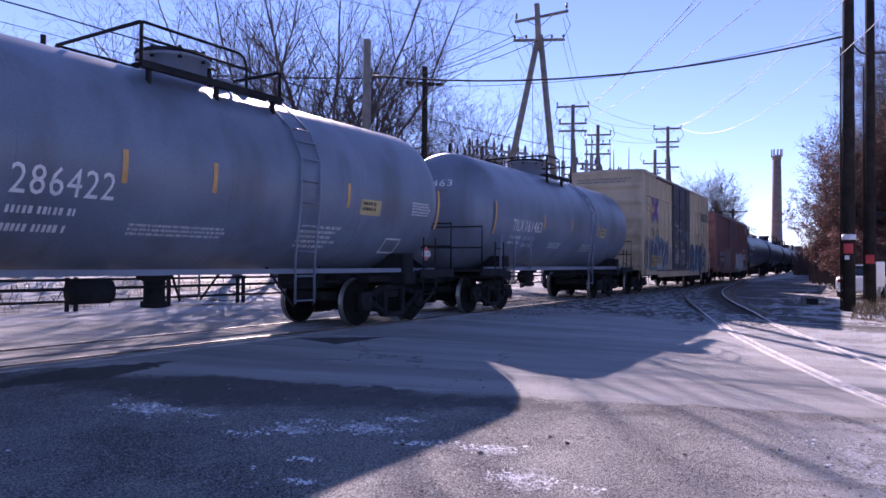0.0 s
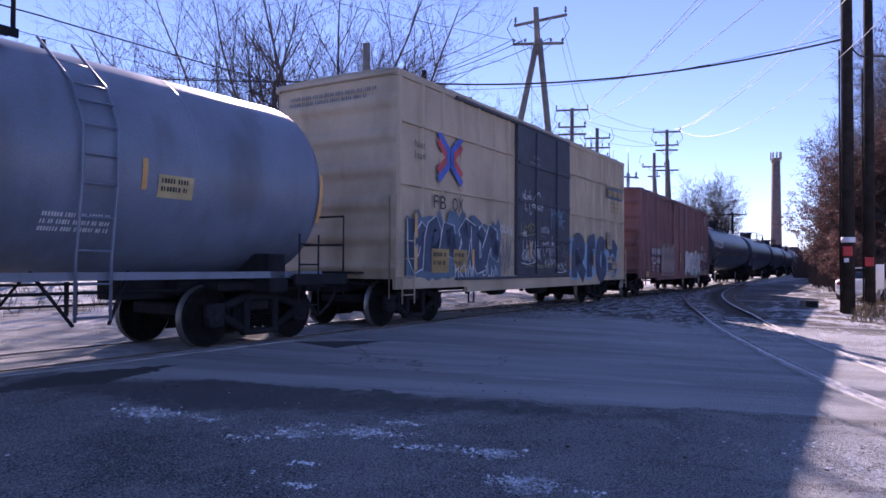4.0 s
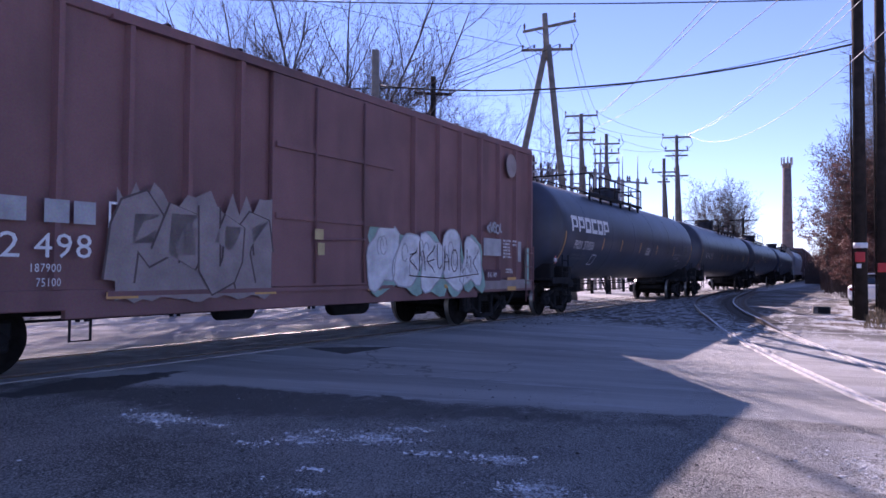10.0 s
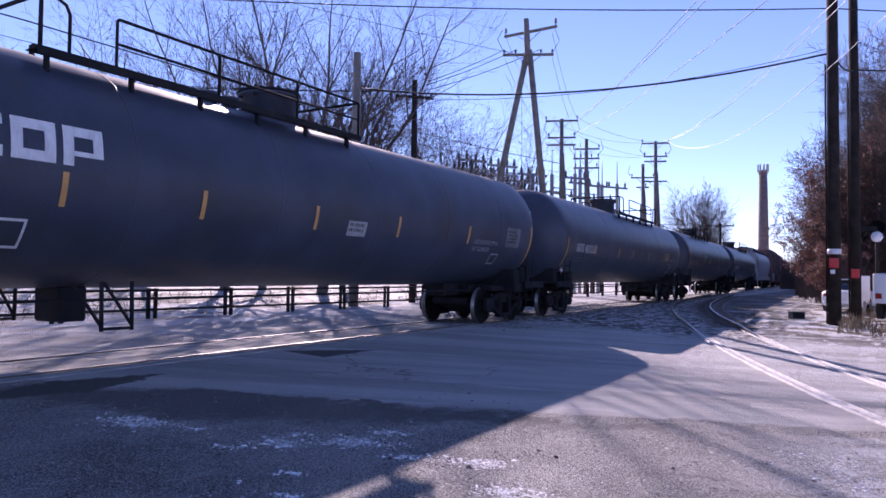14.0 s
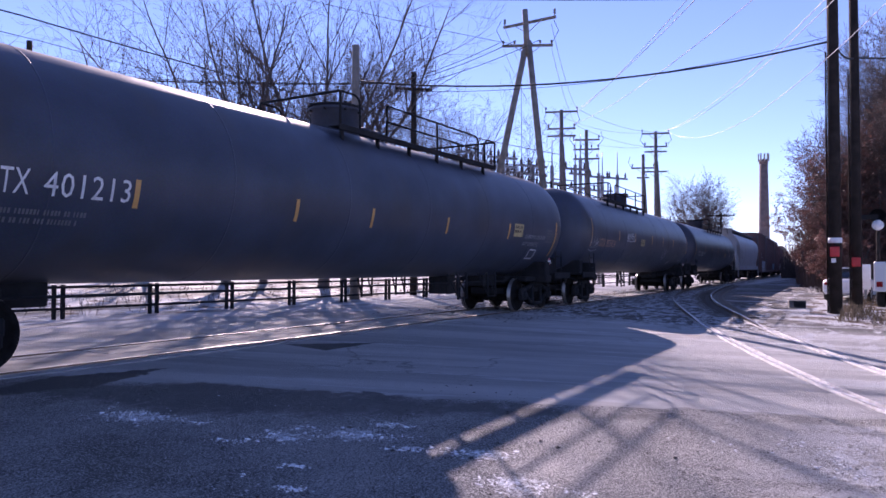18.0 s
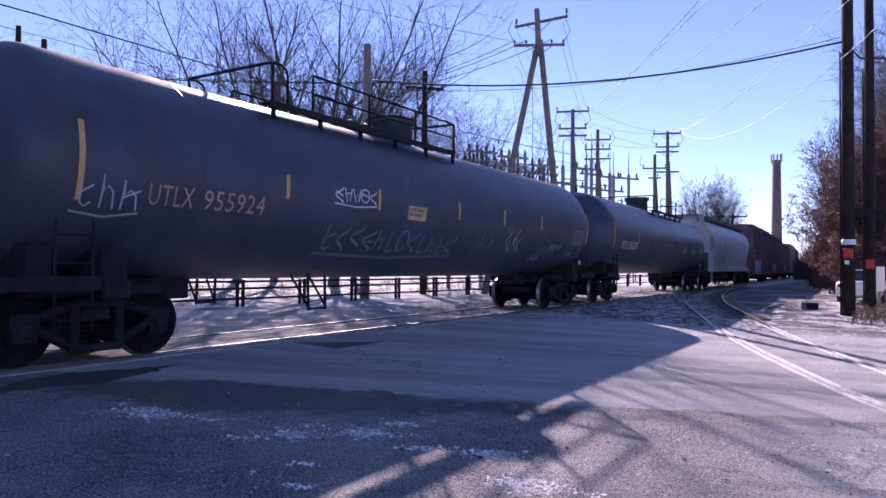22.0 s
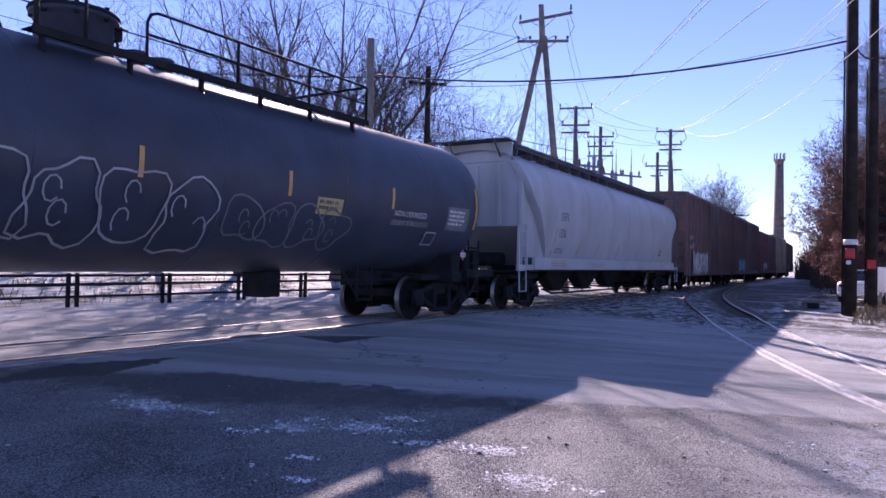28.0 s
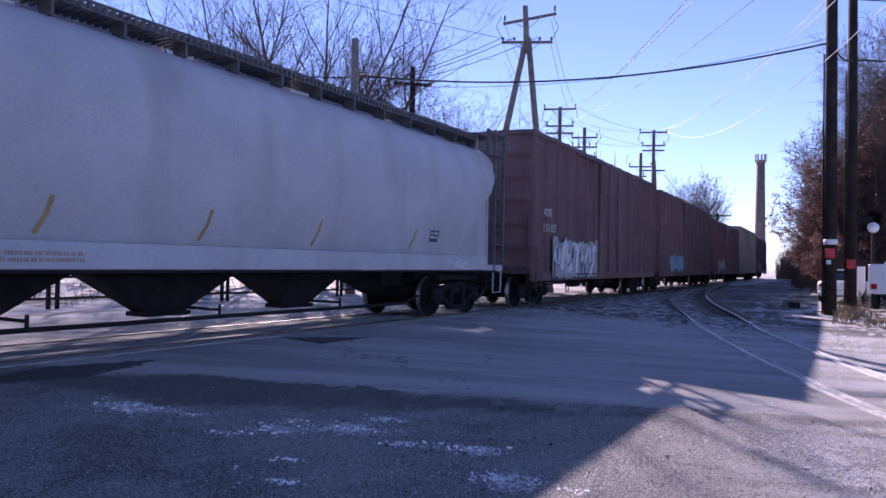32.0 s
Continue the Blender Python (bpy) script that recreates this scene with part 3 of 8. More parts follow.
def add_truck(car, x):
    bm = boxes((-0.2, 0.2, -1.0, 1.0, 0.52, 0.68), (-0.3, 0.3, -0.35, 0.35, 0.66, 0.80), bevel=0.02)
    for s in (-1, 1):
        box(bm, s * 0.33 - 0.05, s * 0.33 + 0.05, -0.8, 0.8, 0.36, 0.46, 0.01)
        for y in (-0.75, 0.75):
            box(bm, s * 0.40 - 0.05, s * 0.40 + 0.03, y - 0.16, y + 0.16, 0.34, 0.60, 0.01)
    box(bm, -0.42, 0.42, -0.62, 0.62, 0.24, 0.56, 0.03)
    box(bm, -1.22, 1.22, -0.55, 0.55, 0.48, 0.66, 0.03)
    t = part("truck", bm, M_UNDER, car)
    t.location = (x, 0, 0)
    for y in (-0.82, 0.82):
        part("brake_shoe_beam", boxes((-0.38, -0.26, y - 0.14, y + 0.14, 0.24, 0.62), (0.26, 0.38, y - 0.14, y + 0.14, 0.24, 0.62), (-0.3, 0.3, y - 0.06, y + 0.06, 0.26, 0.44), bevel=0.015), M_UNDER, t)
    part("body_centre", boxes((-1.25, 1.25, -0.6, 0.6, 0.78, 1.0), (-0.9, 0.9, -1.1, 1.1, 0.84, 0.98), bevel=0.03), M_UNDER, car).location = (x, 0, 0)
    for m in (Matrix.Identity(4), Matrix.Rotation(math.pi, 4, 'Z')):
        shared("side_frame", ME_SIDEFRAME, t, m)
        for x in (-0.17, 0.0, 0.17):
            shared("spring", ME_SPRING, t, m @ Matrix.Translation((x, 0, 0)))
    for s in (-1, 1):
        w = shared("wheelset", ME_WHEELSET, t, Matrix.Translation((s * 0.889, 0, 0.457)))
        WHEELSETS.append((w, s * 0.889))


def add_coupler(car, x, sgn):
    """A knuckle coupler at the end of the draft sill, with its air hose and cut lever."""
    bm = boxes((x, x + sgn * 0.45, -0.09, 0.09, 0.80, 0.95), bevel=0.02)
    box(bm, x + sgn * 0.40, x + sgn * 0.66, -0.17, 0.13, 0.74, 1.02, 0.04)
    box(bm, x + sgn * 0.60, x + sgn * 0.74, 0.02, 0.17, 0.76, 1.0, 0.03)
    part("coupler", bm, M_UNDER, car)
    pts = [(x + sgn * 0.15, -0.35, 0.72), (x + sgn * 0.35, -0.36, 0.5), (x + sgn * 0.52, -0.32, 0.34), (x + sgn * 0.66, -0.28, 0.3), (x + sgn * 0.74, -0.26, 0.32)]
    part("air_hose", tube(bmesh.new(), pts, 0.03, 8), M_TYRE, car)
    part("cut_lever", tube(bmesh.new(), [(x + sgn * 0.3, -0.1, 0.98), (x + sgn * 0.22, -0.5, 0.92), (x + sgn * 0.2, -1.25, 0.88), (x + sgn * 0.2, -1.3, 0.7)], 0.014, 5), M_UNDER, car)


def letters(text, height, squeeze=0.85, gap=1.08):
    """Lettering as a bmesh in the xz plane, starting at the origin."""
    cu = bpy.data.curves.new("lettering", 'FONT')
    cu.body, cu.size, cu.resolution_u, cu.space_character = text, height * 1.4, 2, gap
    ob = bpy.data.objects.new("lettering", cu)
    scene.collection.objects.link(ob)
    dg = bpy.context.evaluated_depsgraph_get()
    me = bpy.data.meshes.new_from_object(ob.evaluated_get(dg))
    bpy.data.objects.remove(ob)
    bpy.data.curves.remove(cu)
    bm = bmesh.new()
    bm.from_mesh(me)
    bpy.data.meshes.remove(me)
    for v in bm.verts:
        v.co = Vector((v.co.x * squeeze, 0, v.co.y))
    return bm


def fitted(bm, x0, x1, z0):
    """Stretch lettering along x so that it fills x0 to x1, standing on z0."""
    lo, hi = min(v.co.x for v in bm.verts), max(v.co.x for v in bm.verts)
    for v in bm.verts:
        v.co.x, v.co.z = x0 + (v.co.x - lo) / (hi - lo) * (x1 - x0), v.co.z + z0
    return bm


def wrap(bm, lift=0.008, r=R_TANK, zc=Z_TANK):
    """Lay a flat figure on the near side of a tank."""
    zs = [v.co.z for v in bm.verts]
    z = math.floor(min(zs) / 0.08) * 0.08
    while z < max(zs):
        bmesh.ops.bisect_plane(bm, geom=bm.verts[:] + bm.edges[:] + bm.faces[:], plane_co=(0, 0, z), plane_no=(0, 0, 1))
        z += 0.08
    for v in bm.verts:
        d = max(-1.4, min(1.4, v.co.z - zc))
        k = math.sqrt(r * r - d * d)
        v.co = Vector((v.co.x, -k * (1 + lift / r), zc + d * (1 + lift / r)))
    return bm


def flat(bm, y, lift=0.004):
    for v in bm.verts:
        v.co.y = y - lift
    return bm


def flat_end(bm, x):
    """Lay a flat figure on the end of a car."""
    for v in bm.verts:
        v.co = Vector((x, v.co.x * (-1 if x < 0 else 1), v.co.z))
    return bm


def on_head(bm, half, lift=0.008):
    """Lay a flat figure on the forward head of a tank."""
    for v in bm.verts:
        y, z = -v.co.x, v.co.z - Z_TANK
        k = min(0.98, math.hypot(y, z) / R_TANK)
        v.co = Vector((-half + 0.74 * (1 - math.sqrt(1 - k * k)) - lift, y, v.co.z))
    return bm


def rects(rows, bm=None):
    """Plain rectangles (x0, x1, z0, z1) in the xz plane."""
    bm = bm or bmesh.new()
    for x0, x1, z0, z1 in rows:
        bm.faces.new([bm.verts.new(p) for p in ((x0, 0, z0), (x1, 0, z0), (x1, 0, z1), (x0, 0, z1))])
    return bm


def small_print(x0, x1, z0, z1, lines, rng):
    """Writing too small to read: plain bars of its size."""
    rows, dz = [], (z1 - z0) / (lines * 1.7)
    dz = min(dz, 0.085)
    pitch = (z1 - z0) / max(1, lines)
    for k in range(lines):
        z, x = z1 - k * pitch, x0
        end = x1 - rng.random() * (x1 - x0) * 0.25
        while x < end:
            for _ in range(rng.choice((2, 3, 4, 5, 6, 7))):
                if x < end:
                    rows.append((x, x + dz * rng.uniform(0.3, 0.55), z - dz, z))
                x += dz * 0.72
            x += dz * 0.5
    return rects(rows)


def ribbon(bm, pts, w):
    """A stroke of even width along points (x, z)."""
    last = None
    for i, (x, z) in enumerate(pts):
        ax, az = pts[max(i - 1, 0)]
        bx, bz = pts[min(i + 1, len(pts) - 1)]
        d = math.hypot(bx - ax, bz - az) or 1
        nx, nz = -(bz - az) / d * w / 2, (bx - ax) / d * w / 2
        pr = (bm.verts.new((x + nx, 0, z + nz)), bm.verts.new((x - nx, 0, z - nz)))
        if last:
            bm.faces.new((last[0], last[1], pr[1], pr[0]))
        last = pr
    return bm


def blob(cx, cz, rx, rz, rng, n=22, rough=0.18):
    """A bulging letter-like outline."""
    k1, k2, p1, p2 = rng.choice((2, 3)), rng.choice((3, 4, 5)), rng.random() * 6, rng.random() * 6
    pts = []
    for i in range(n):
        a = 2 * math.pi * i / n
        q = 1 + rough * math.sin(k1 * a + p1) + rough * 0.6 * math.sin(k2 * a + p2)
        c, s = math.cos(a), math.sin(a)
        e = (abs(c) ** 4 + abs(s) ** 4) ** -0.25
        pts.append((cx + rx * q * c * e * 0.92, cz + rz * q * s * e * 0.92))
    return pts


def fill(bm, pts):
    c = bm.verts.new((sum(p[0] for p in pts) / len(pts), 0, sum(p[1] for p in pts) / len(pts)))
    vs = [bm.verts.new((x, 0, z)) for x, z in pts]
    for a, b in zip(vs, vs[1:] + vs[:1]):
        bm.faces.new((c, a, b))


def throw_up(car, place, x0, x1, z0, z1, count, rng, fill_mat, line_mat, shade_mat=None, width=0.05, open_fill=False):
    """A row of bulging painted letters: outline with inner strokes, fill, and a shade behind."""
    dx = (x1 - x0) / count
    for k in range(count):
        bl = bmesh.new()
        cx, cz = x0 + dx * (k + 0.5), (z0 + z1) / 2 + rng.uniform(-0.06, 0.06) * (z1 - z0)
        pts = blob(cx, cz, dx * 0.56, (z1 - z0) * 0.46 * rng.uniform(0.86, 1.05), rng)
        ribbon(bl, pts + pts[:2], width)
        for _ in range(2):
            a = rng.uniform(-0.25, 0.25) * dx
            zz = cz + rng.uniform(-0.2, 0.2) * (z1 - z0)
            ribbon(bl, [(cx + a + dx * 0.12 * math.cos(j * 0.7), zz + (z1 - z0) * 0.14 * math.sin(j * 0.7)) for j in range(rng.choice((5, 7, 9)))], width * 0.8)
        ob = part("graffiti", place(bl, 0.020 + 0.001 * (k % 2)), line_mat, car, "painted graffiti outline")
        if not open_fill:
            bf = bmesh.new()
            fill(bf, pts)
            part("graffiti_fill", place(bf, 0.014 + 0.002 * (k % 2)), fill_mat, ob)
        if shade_mat:
            bs = bmesh.new()
            fill(bs, [(x + 0.09, z - 0.07) for x, z in blob(cx, cz, dx * 0.6, (z1 - z0) * 0.5, rng)])
            part("graffiti_shade", place(bs, 0.008 + 0.002 * (k % 2)), shade_mat, ob)


SKELETONS = (((0.1, 0.1), (0.0, 0.8), (0.5, 1.0), (0.55, 0.35), (1.0, 0.6)), ((1.0, 0.95), (0.1, 0.7), (0.4, 0.3), (0.95, 0.45), (0.6, 0.0)),
             ((0.0, 0.4), (0.3, 1.0), (0.6, 0.2), (0.9, 0.75)), ((0.1, 1.0), (0.35, 0.1), (0.9, 0.25), (0.75, 0.95), (0.45, 0.6)),
             ((0.0, 0.0), (0.5, 0.55), (0.1, 0.95), (1.0, 0.8)), ((0.5, 0.02), (0.05, 0.5), (0.6, 1.0), (1.0, 0.4)))


def wild(car, place, x0, x1, z0, z1, count, rng, fill_mat, line_mat, back_mat=None, stroke=0.27, edge=0.05, drip=False):
    """A painted piece: thick angular strokes with an outline, before a jagged backing."""
    dx, h = (x1 - x0) / count, z1 - z0
    if back_mat:
        n = count * 5
        top = [(x0 - 0.1 + (x1 - x0 + 0.2) * i / n, z1 + h * rng.uniform(-0.16, 0.08)) for i in range(n + 1)]
        bot = [(x, z0 + h * rng.uniform(-0.02, 0.05)) for x, _ in top]
        bm = bmesh.new()
        vs = [[bm.verts.new((x, 0, z)) for x, z in row] for row in (bot, top)]
        for i in range(n):
            bm.faces.new((vs[0][i], vs[0][i + 1], vs[1][i + 1], vs[1][i]))
        part("graffiti_backing", place(bm, 0.004), back_mat, car, "painted graffiti background")
    for k in range(count):
        sk = rng.choice(SKELETONS)
        pts = []
        for u, v in sk:
            pts.append((x0 + dx * (k + 0.02 + u * 0.96) + rng.uniform(-0.12, 0.12) * dx + (v - 0.5) * 0.12 * h, z0 + h * (0.1 + 0.8 * v + rng.uniform(-0.06, 0.06))))
        # soften the corners a little
        soft = [pts[0]]
        for a, b, c in zip(pts, pts[1:], pts[2:]):
            soft += [(b[0] * 0.8 + a[0] * 0.2, b[1] * 0.8 + a[1] * 0.2), (b[0] * 0.8 + c[0] * 0.2, b[1] * 0.8 + c[1] * 0.2)]
        soft.append(pts[-1])
        lift = 0.008 + 0.003 * (k % 3)
        w = stroke * rng.uniform(0.85, 1.2)
        ob = part("graffiti", place(ribbon(bmesh.new(), soft, w + 2 * edge), lift), line_mat, car, "painted graffiti outline")
        part("graffiti_fill", place(ribbon(bmesh.new(), soft, w), lift + 0.0015), fill_mat, ob)
        if drip:
            for _ in range(3):
                x, zt = rng.choice(soft)
                part("paint_drip", place(rects([(x - 0.05, x + 0.05, max(z0 - 0.02, zt - h * rng.uniform(0.3, 0.7)), zt)]), lift + 0.0022), rng.choice((fill_mat, line_mat)), ob)


STROKES = {"R": (((0.18, 0.0), (0.18, 1.0), (0.75, 0.95), (0.8, 0.6), (0.3, 0.5)), ((0.35, 0.48), (0.95, 0.0))),
           "F": (((0.2, 0.0), (0.2, 0.95), (0.95, 1.0)), ((0.2, 0.52), (0.8, 0.55))),
           "G": (((0.95, 0.85), (0.5, 1.0), (0.12, 0.7), (0.15, 0.2), (0.55, 0.0), (0.95, 0.2), (0.9, 0.5), (0.6, 0.5)),),
           "=": (((0.05, 0.75), (0.5, 0.95), (0.95, 0.7)), ((0.05, 0.3), (0.5, 0.42), (0.95, 0.15)))}


def block_piece(car, place, z0, z1, rows, rng, fill_mat, back_mat):
    """Heavy sprayed capitals that run into each other on a pale, wavy ground."""
    h = z1 - z0
    xa, xb = rows[0][1] - 0.05, rows[-1][2] + 0.02
    n = 40
    bm = bmesh.new()
    cols = []
    for i in range(n + 1):
        x = xa + (xb - xa) * i / n
        top = z0 + h * (0.9 + 0.1 * math.sin(x * 3.1 + 0.6) + 0.04 * math.sin(x * 8.3)) * (1 - 0.22 * (i / n) ** 3)
        low = z0 + h * (0.1 + 0.07 * math.sin(x * 5.0))
        cols.append((bm.verts.new((x, 0, low)), bm.verts.new((x, 0, top))))
    for c, d in zip(cols, cols[1:]):
        bm.faces.new((c[0], d[0], d[1], c[1]))
    ground = part("graffiti", place(bm, 0.004), back_mat, car, "pale blue ground of painted letters")
    for k, (ch, x0, x1) in enumerate(rows):
        bf = bmesh.new()
        for st in STROKES[ch]:
            pts = [(x0 + (x1 - x0) * (0.12 + 0.76 * u) + rng.uniform(-0.03, 0.03), z0 + h * (0.1 + 0.8 * v)) for u, v in st]
            for _ in range(2):
                soft = [pts[0]]
                for p, q in zip(pts, pts[1:]):
                    soft += [(p[0] * 0.78 + q[0] * 0.22, p[1] * 0.78 + q[1] * 0.22), (p[0] * 0.22 + q[0] * 0.78, p[1] * 0.22 + q[1] * 0.78)]
                pts = soft + [pts[-1]]
            ribbon(bf, pts, 0.49)
        part("graffiti_fill", place(bf, 0.009 + 0.002 * (k % 2)), fill_mat, ground)


def tag_scrawl(car, place, x0, x1, z0, z1, rng, material, width=0.03, strokes=5):
    """A quick unreadable scrawl of sprayed strokes."""
    bm = bmesh.new()
    dx, h = (x1 - x0) / strokes, z1 - z0
    for k in range(strokes):
        cx, lift = x0 + dx * (k + 0.5), rng.uniform(-0.1, 0.1) * h
        kind = rng.choice("olvsh")
        w, zc = dx * rng.uniform(0.38, 0.52), (z0 + z1) / 2 + lift
        hh = h * rng.uniform(0.34, 0.5)
        if kind == "o":
            a0 = rng.uniform(0, 6)
            pts = [(cx + w * math.cos(a0 + j * 0.42), zc + hh * 0.8 * math.sin(a0 + j * 0.42)) for j in range(rng.choice((11, 14, 16)))]
        elif kind == "l":
            pts = [(cx - w * 0.4, zc + hh), (cx - w * 0.5, zc), (cx - w * 0.3, zc - hh * 0.8), (cx + w * 0.2, zc - hh), (cx + w * 0.8, zc - hh * 0.7)]
        elif kind == "v":
            pts = [(cx - w, zc + hh), (cx - w * 0.3, zc - hh), (cx + w * 0.15, zc + hh * 0.4), (cx + w * 0.5, zc - hh * 0.9), (cx + w, zc + hh * 0.9)]
        elif kind == "s":
            pts = [(cx + w * math.sin(1.2 + j * 0.75) * 0.9, zc + hh - 2 * hh * j / 9) for j in range(10)]
        else:
            pts = [(cx - w * 0.7, zc - hh), (cx - w * 0.6, zc + hh), (cx - w * 0.5, zc), (cx, zc + hh * 0.35), (cx + w * 0.5, zc), (cx + w * 0.7, zc - hh)]
        ribbon(bm, pts, width)
        if rng.random() < 0.35:
            ribbon(bm, [(cx - w * 0.8, zc + hh * rng.uniform(-0.4, 0.4)), (cx + w * 0.9, zc + hh * rng.uniform(-0.3, 0.6))], width)
    if rng.random() < 0.5:
        ribbon(bm, [(x0, z0 - h * 0.06), ((x0 + x1) / 2, z0 - h * 0.16), (x1, z0)], width)
    part("graffiti_tag", place(bm, 0.01), material, car, "sprayed scrawl")


def reflectors(car, place, rows, w=0.075):
    for x, z0, z1 in rows:
        part("reflector", place(rects([(x - w / 2, x + w / 2, z0, z1)]), 0.008), M_REFLECT, car, "orange-yellow reflective strip")


def framed_sign(car, place, x0, x1, z0, z1, material, ink, lines, rng, lift=0.008):
    s = part("sign_panel", place(rects([(x0, x1, z0, z1)]), lift), material, car)
    mx, mz = (x1 - x0) * 0.08, (z1 - z0) * 0.15
    part("small_print", place(small_print(x0 + mx, x1 - mx, z0 + mz, z1 - mz, lines, rng), lift + 0.005), ink, s)


def diamond(car, place, x, z, r):
    bm = bmesh.new()
    bm.faces.new([bm.verts.new(p) for p in ((x - r, 0, z), (x, 0, z - r), (x + r, 0, z), (x, 0, z + r))])
    d = part("placard", place(bm, 0.008), M_PLACARD, car, "red and white diamond hazard placard")
    part("placard_band", place(rects([(x - r * 0.92, x + r * 0.92, z - r * 0.34, z + r * 0.34)]), 0.012), M_WHITE, d)
    part("placard_number", place(fitted(letters("1075", r * 0.45), x - r * 0.75, x + r * 0.75, z - r * 0.22), 0.016), M_BLACKTXT, d)


def ladder(name, car, x0, x1, y, z0, z1, rungs, material, r=0.02, lean=0.0):
    l = part(name, tubes([[(x, y, z0), (x, y + lean, z1)] for x in (x0, x1)], r), material, car)
    for k in range(rungs):
        u = (k + 0.5) / rungs
        part("rung", tube(bmesh.new(), [(x0, y + lean * u, z0 + (z1 - z0) * u), (x1, y + lean * u, z0 + (z1 - z0) * u)], r * 0.8, 6), material, l)


def on_side(y):
    return lambda bm, lift=0.004: flat(bm, y, lift)


def tank_car(q0, q1, paint, label, seed, deck, rails, cross, dome_x=0.0, side_ladder=False, steps=(), gear=(), top=4.58):
    """A tank car on two trucks; q0 to q1 is the shell's place in the train."""
    rng = random.Random(seed)
    half = (q1 - q0) / 2
    car = thing("tank_car", label, "tank car", "cars of the freight train")
    prof = [(R_TANK * math.sin(a), -half + 0.74 * (1 - math.cos(a))) for a in [k * math.pi / 20 for k in range(11)]]
    prof += [(R_TANK, x) for x in np.linspace(-half + 1.2, half - 1.2, 8)]
    prof += [(R_TANK * math.sin(a), half - 0.74 * (1 - math.cos(a))) for a in [k * math.pi / 20 for k in range(10, -1, -1)]]
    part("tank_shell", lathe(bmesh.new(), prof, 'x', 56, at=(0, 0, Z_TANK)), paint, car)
    n = max(4, round(2 * half / 2.7))
    for k in range(1, n):
        x = -half + 2 * half * k / n
        part("weld_seam", lathe(bmesh.new(), [(R_TANK - 0.01, x - 0.02), (R_TANK + 0.004, x - 0.012), (R_TANK + 0.004, x + 0.012), (R_TANK - 0.01, x + 0.02)], 'x', 48, at=(0, 0, Z_TANK)), paint, car)
    # dome with its flared lid, hinge bolts and the fittings beside it
    zt = 4.44 if side_ladder else 4.56
    dome_paint = paint if side_ladder else M_DOME
    dome = part("manway_dome", lathe(bmesh.new(), [(0.50, 3.75), (0.50, zt - 0.1), (0.56, zt - 0.09), (0.57, zt - 0.04), (0.5, zt), (0.001, zt + 0.01)], 'z', 32, at=(dome_x, 0, 0)), dome_paint, car)
    part("dome_lid", lathe(bmesh.new(), [(0.57, zt - 0.035), (0.585, zt - 0.01), (0.57, zt + 0.02), (0.4, zt + 0.05), (0.001, zt + 0.06)], 'z', 32, at=(dome_x, 0, 0)), M_UNDER, dome)
    part("lid_hinge", boxes((dome_x + 0.5, dome_x + 0.68, -0.08, 0.08, zt - 0.2, zt + 0.02), bevel=0.015), M_UNDER, dome)
    part("lid_lock", tubes([[(dome_x + 0.62, 0, zt - 0.1), (dome_x + 0.66, -0.02, zt - 0.42)], [(dome_x + 0.5, -0.1, zt - 0.02), (dome_x + 0.72, -0.12, zt - 0.04)]], 0.02), M_UNDER, dome)
    for k in range(8):
        a = k * 0.785 + 0.3
        part("lid_bolt", lathe(bmesh.new(), [(0.035, zt - 0.12), (0.035, zt + 0.06), (0.001, zt + 0.065)], 'z', 6, at=(dome_x + 0.53 * math.cos(a), 0.53 * math.sin(a), 0)), M_UNDER, dome)
    away = -1 if deck[1] - dome_x < dome_x - deck[0] else 1
    for d in (0.95, 1.4):
        part("safety_valve", lathe(bmesh.new(), [(0.13, 3.95), (0.13, 4.22), (0.18, 4.23), (0.18, 4.29), (0.08, 4.32), (0.001, 4.34)], 'z', 14, at=(dome_x + away * d, 0, 0)), dome_paint, car)
    part("top_mast", tube(bmesh.new(), [(-half + 0.9, 0.0, 4.0), (-half + 0.9, 0.0, 4.32)], 0.035, 6), M_UNDER, car)
    # side decks of grating with toe boards on brackets
    a, b = deck
    for y in (-1, 1):
        wk = part("top_walkway", boxes((a, b, y * 0.8, y * 1.06, 3.905, 3.92)), M_UNDER, car)
        part("toe_board", boxes((a, b, y * 1.06 - 0.012, y * 1.06 + 0.012, 3.84, 3.945)), M_UNDER, wk)
        part("grating", tubes([[(x, y * 0.81, 3.93), (x, y * 1.05, 3.93)] for x in np.arange(a + 0.1, b, 0.12)], 0.008, 4), M_UNDER, wk)
        for x in np.arange(a + 0.15, b, 1.15):
            part("bracket", boxes((x - 0.02, x + 0.02, y * 0.95, y * 1.03, 3.62, 3.905)), M_UNDER, wk)
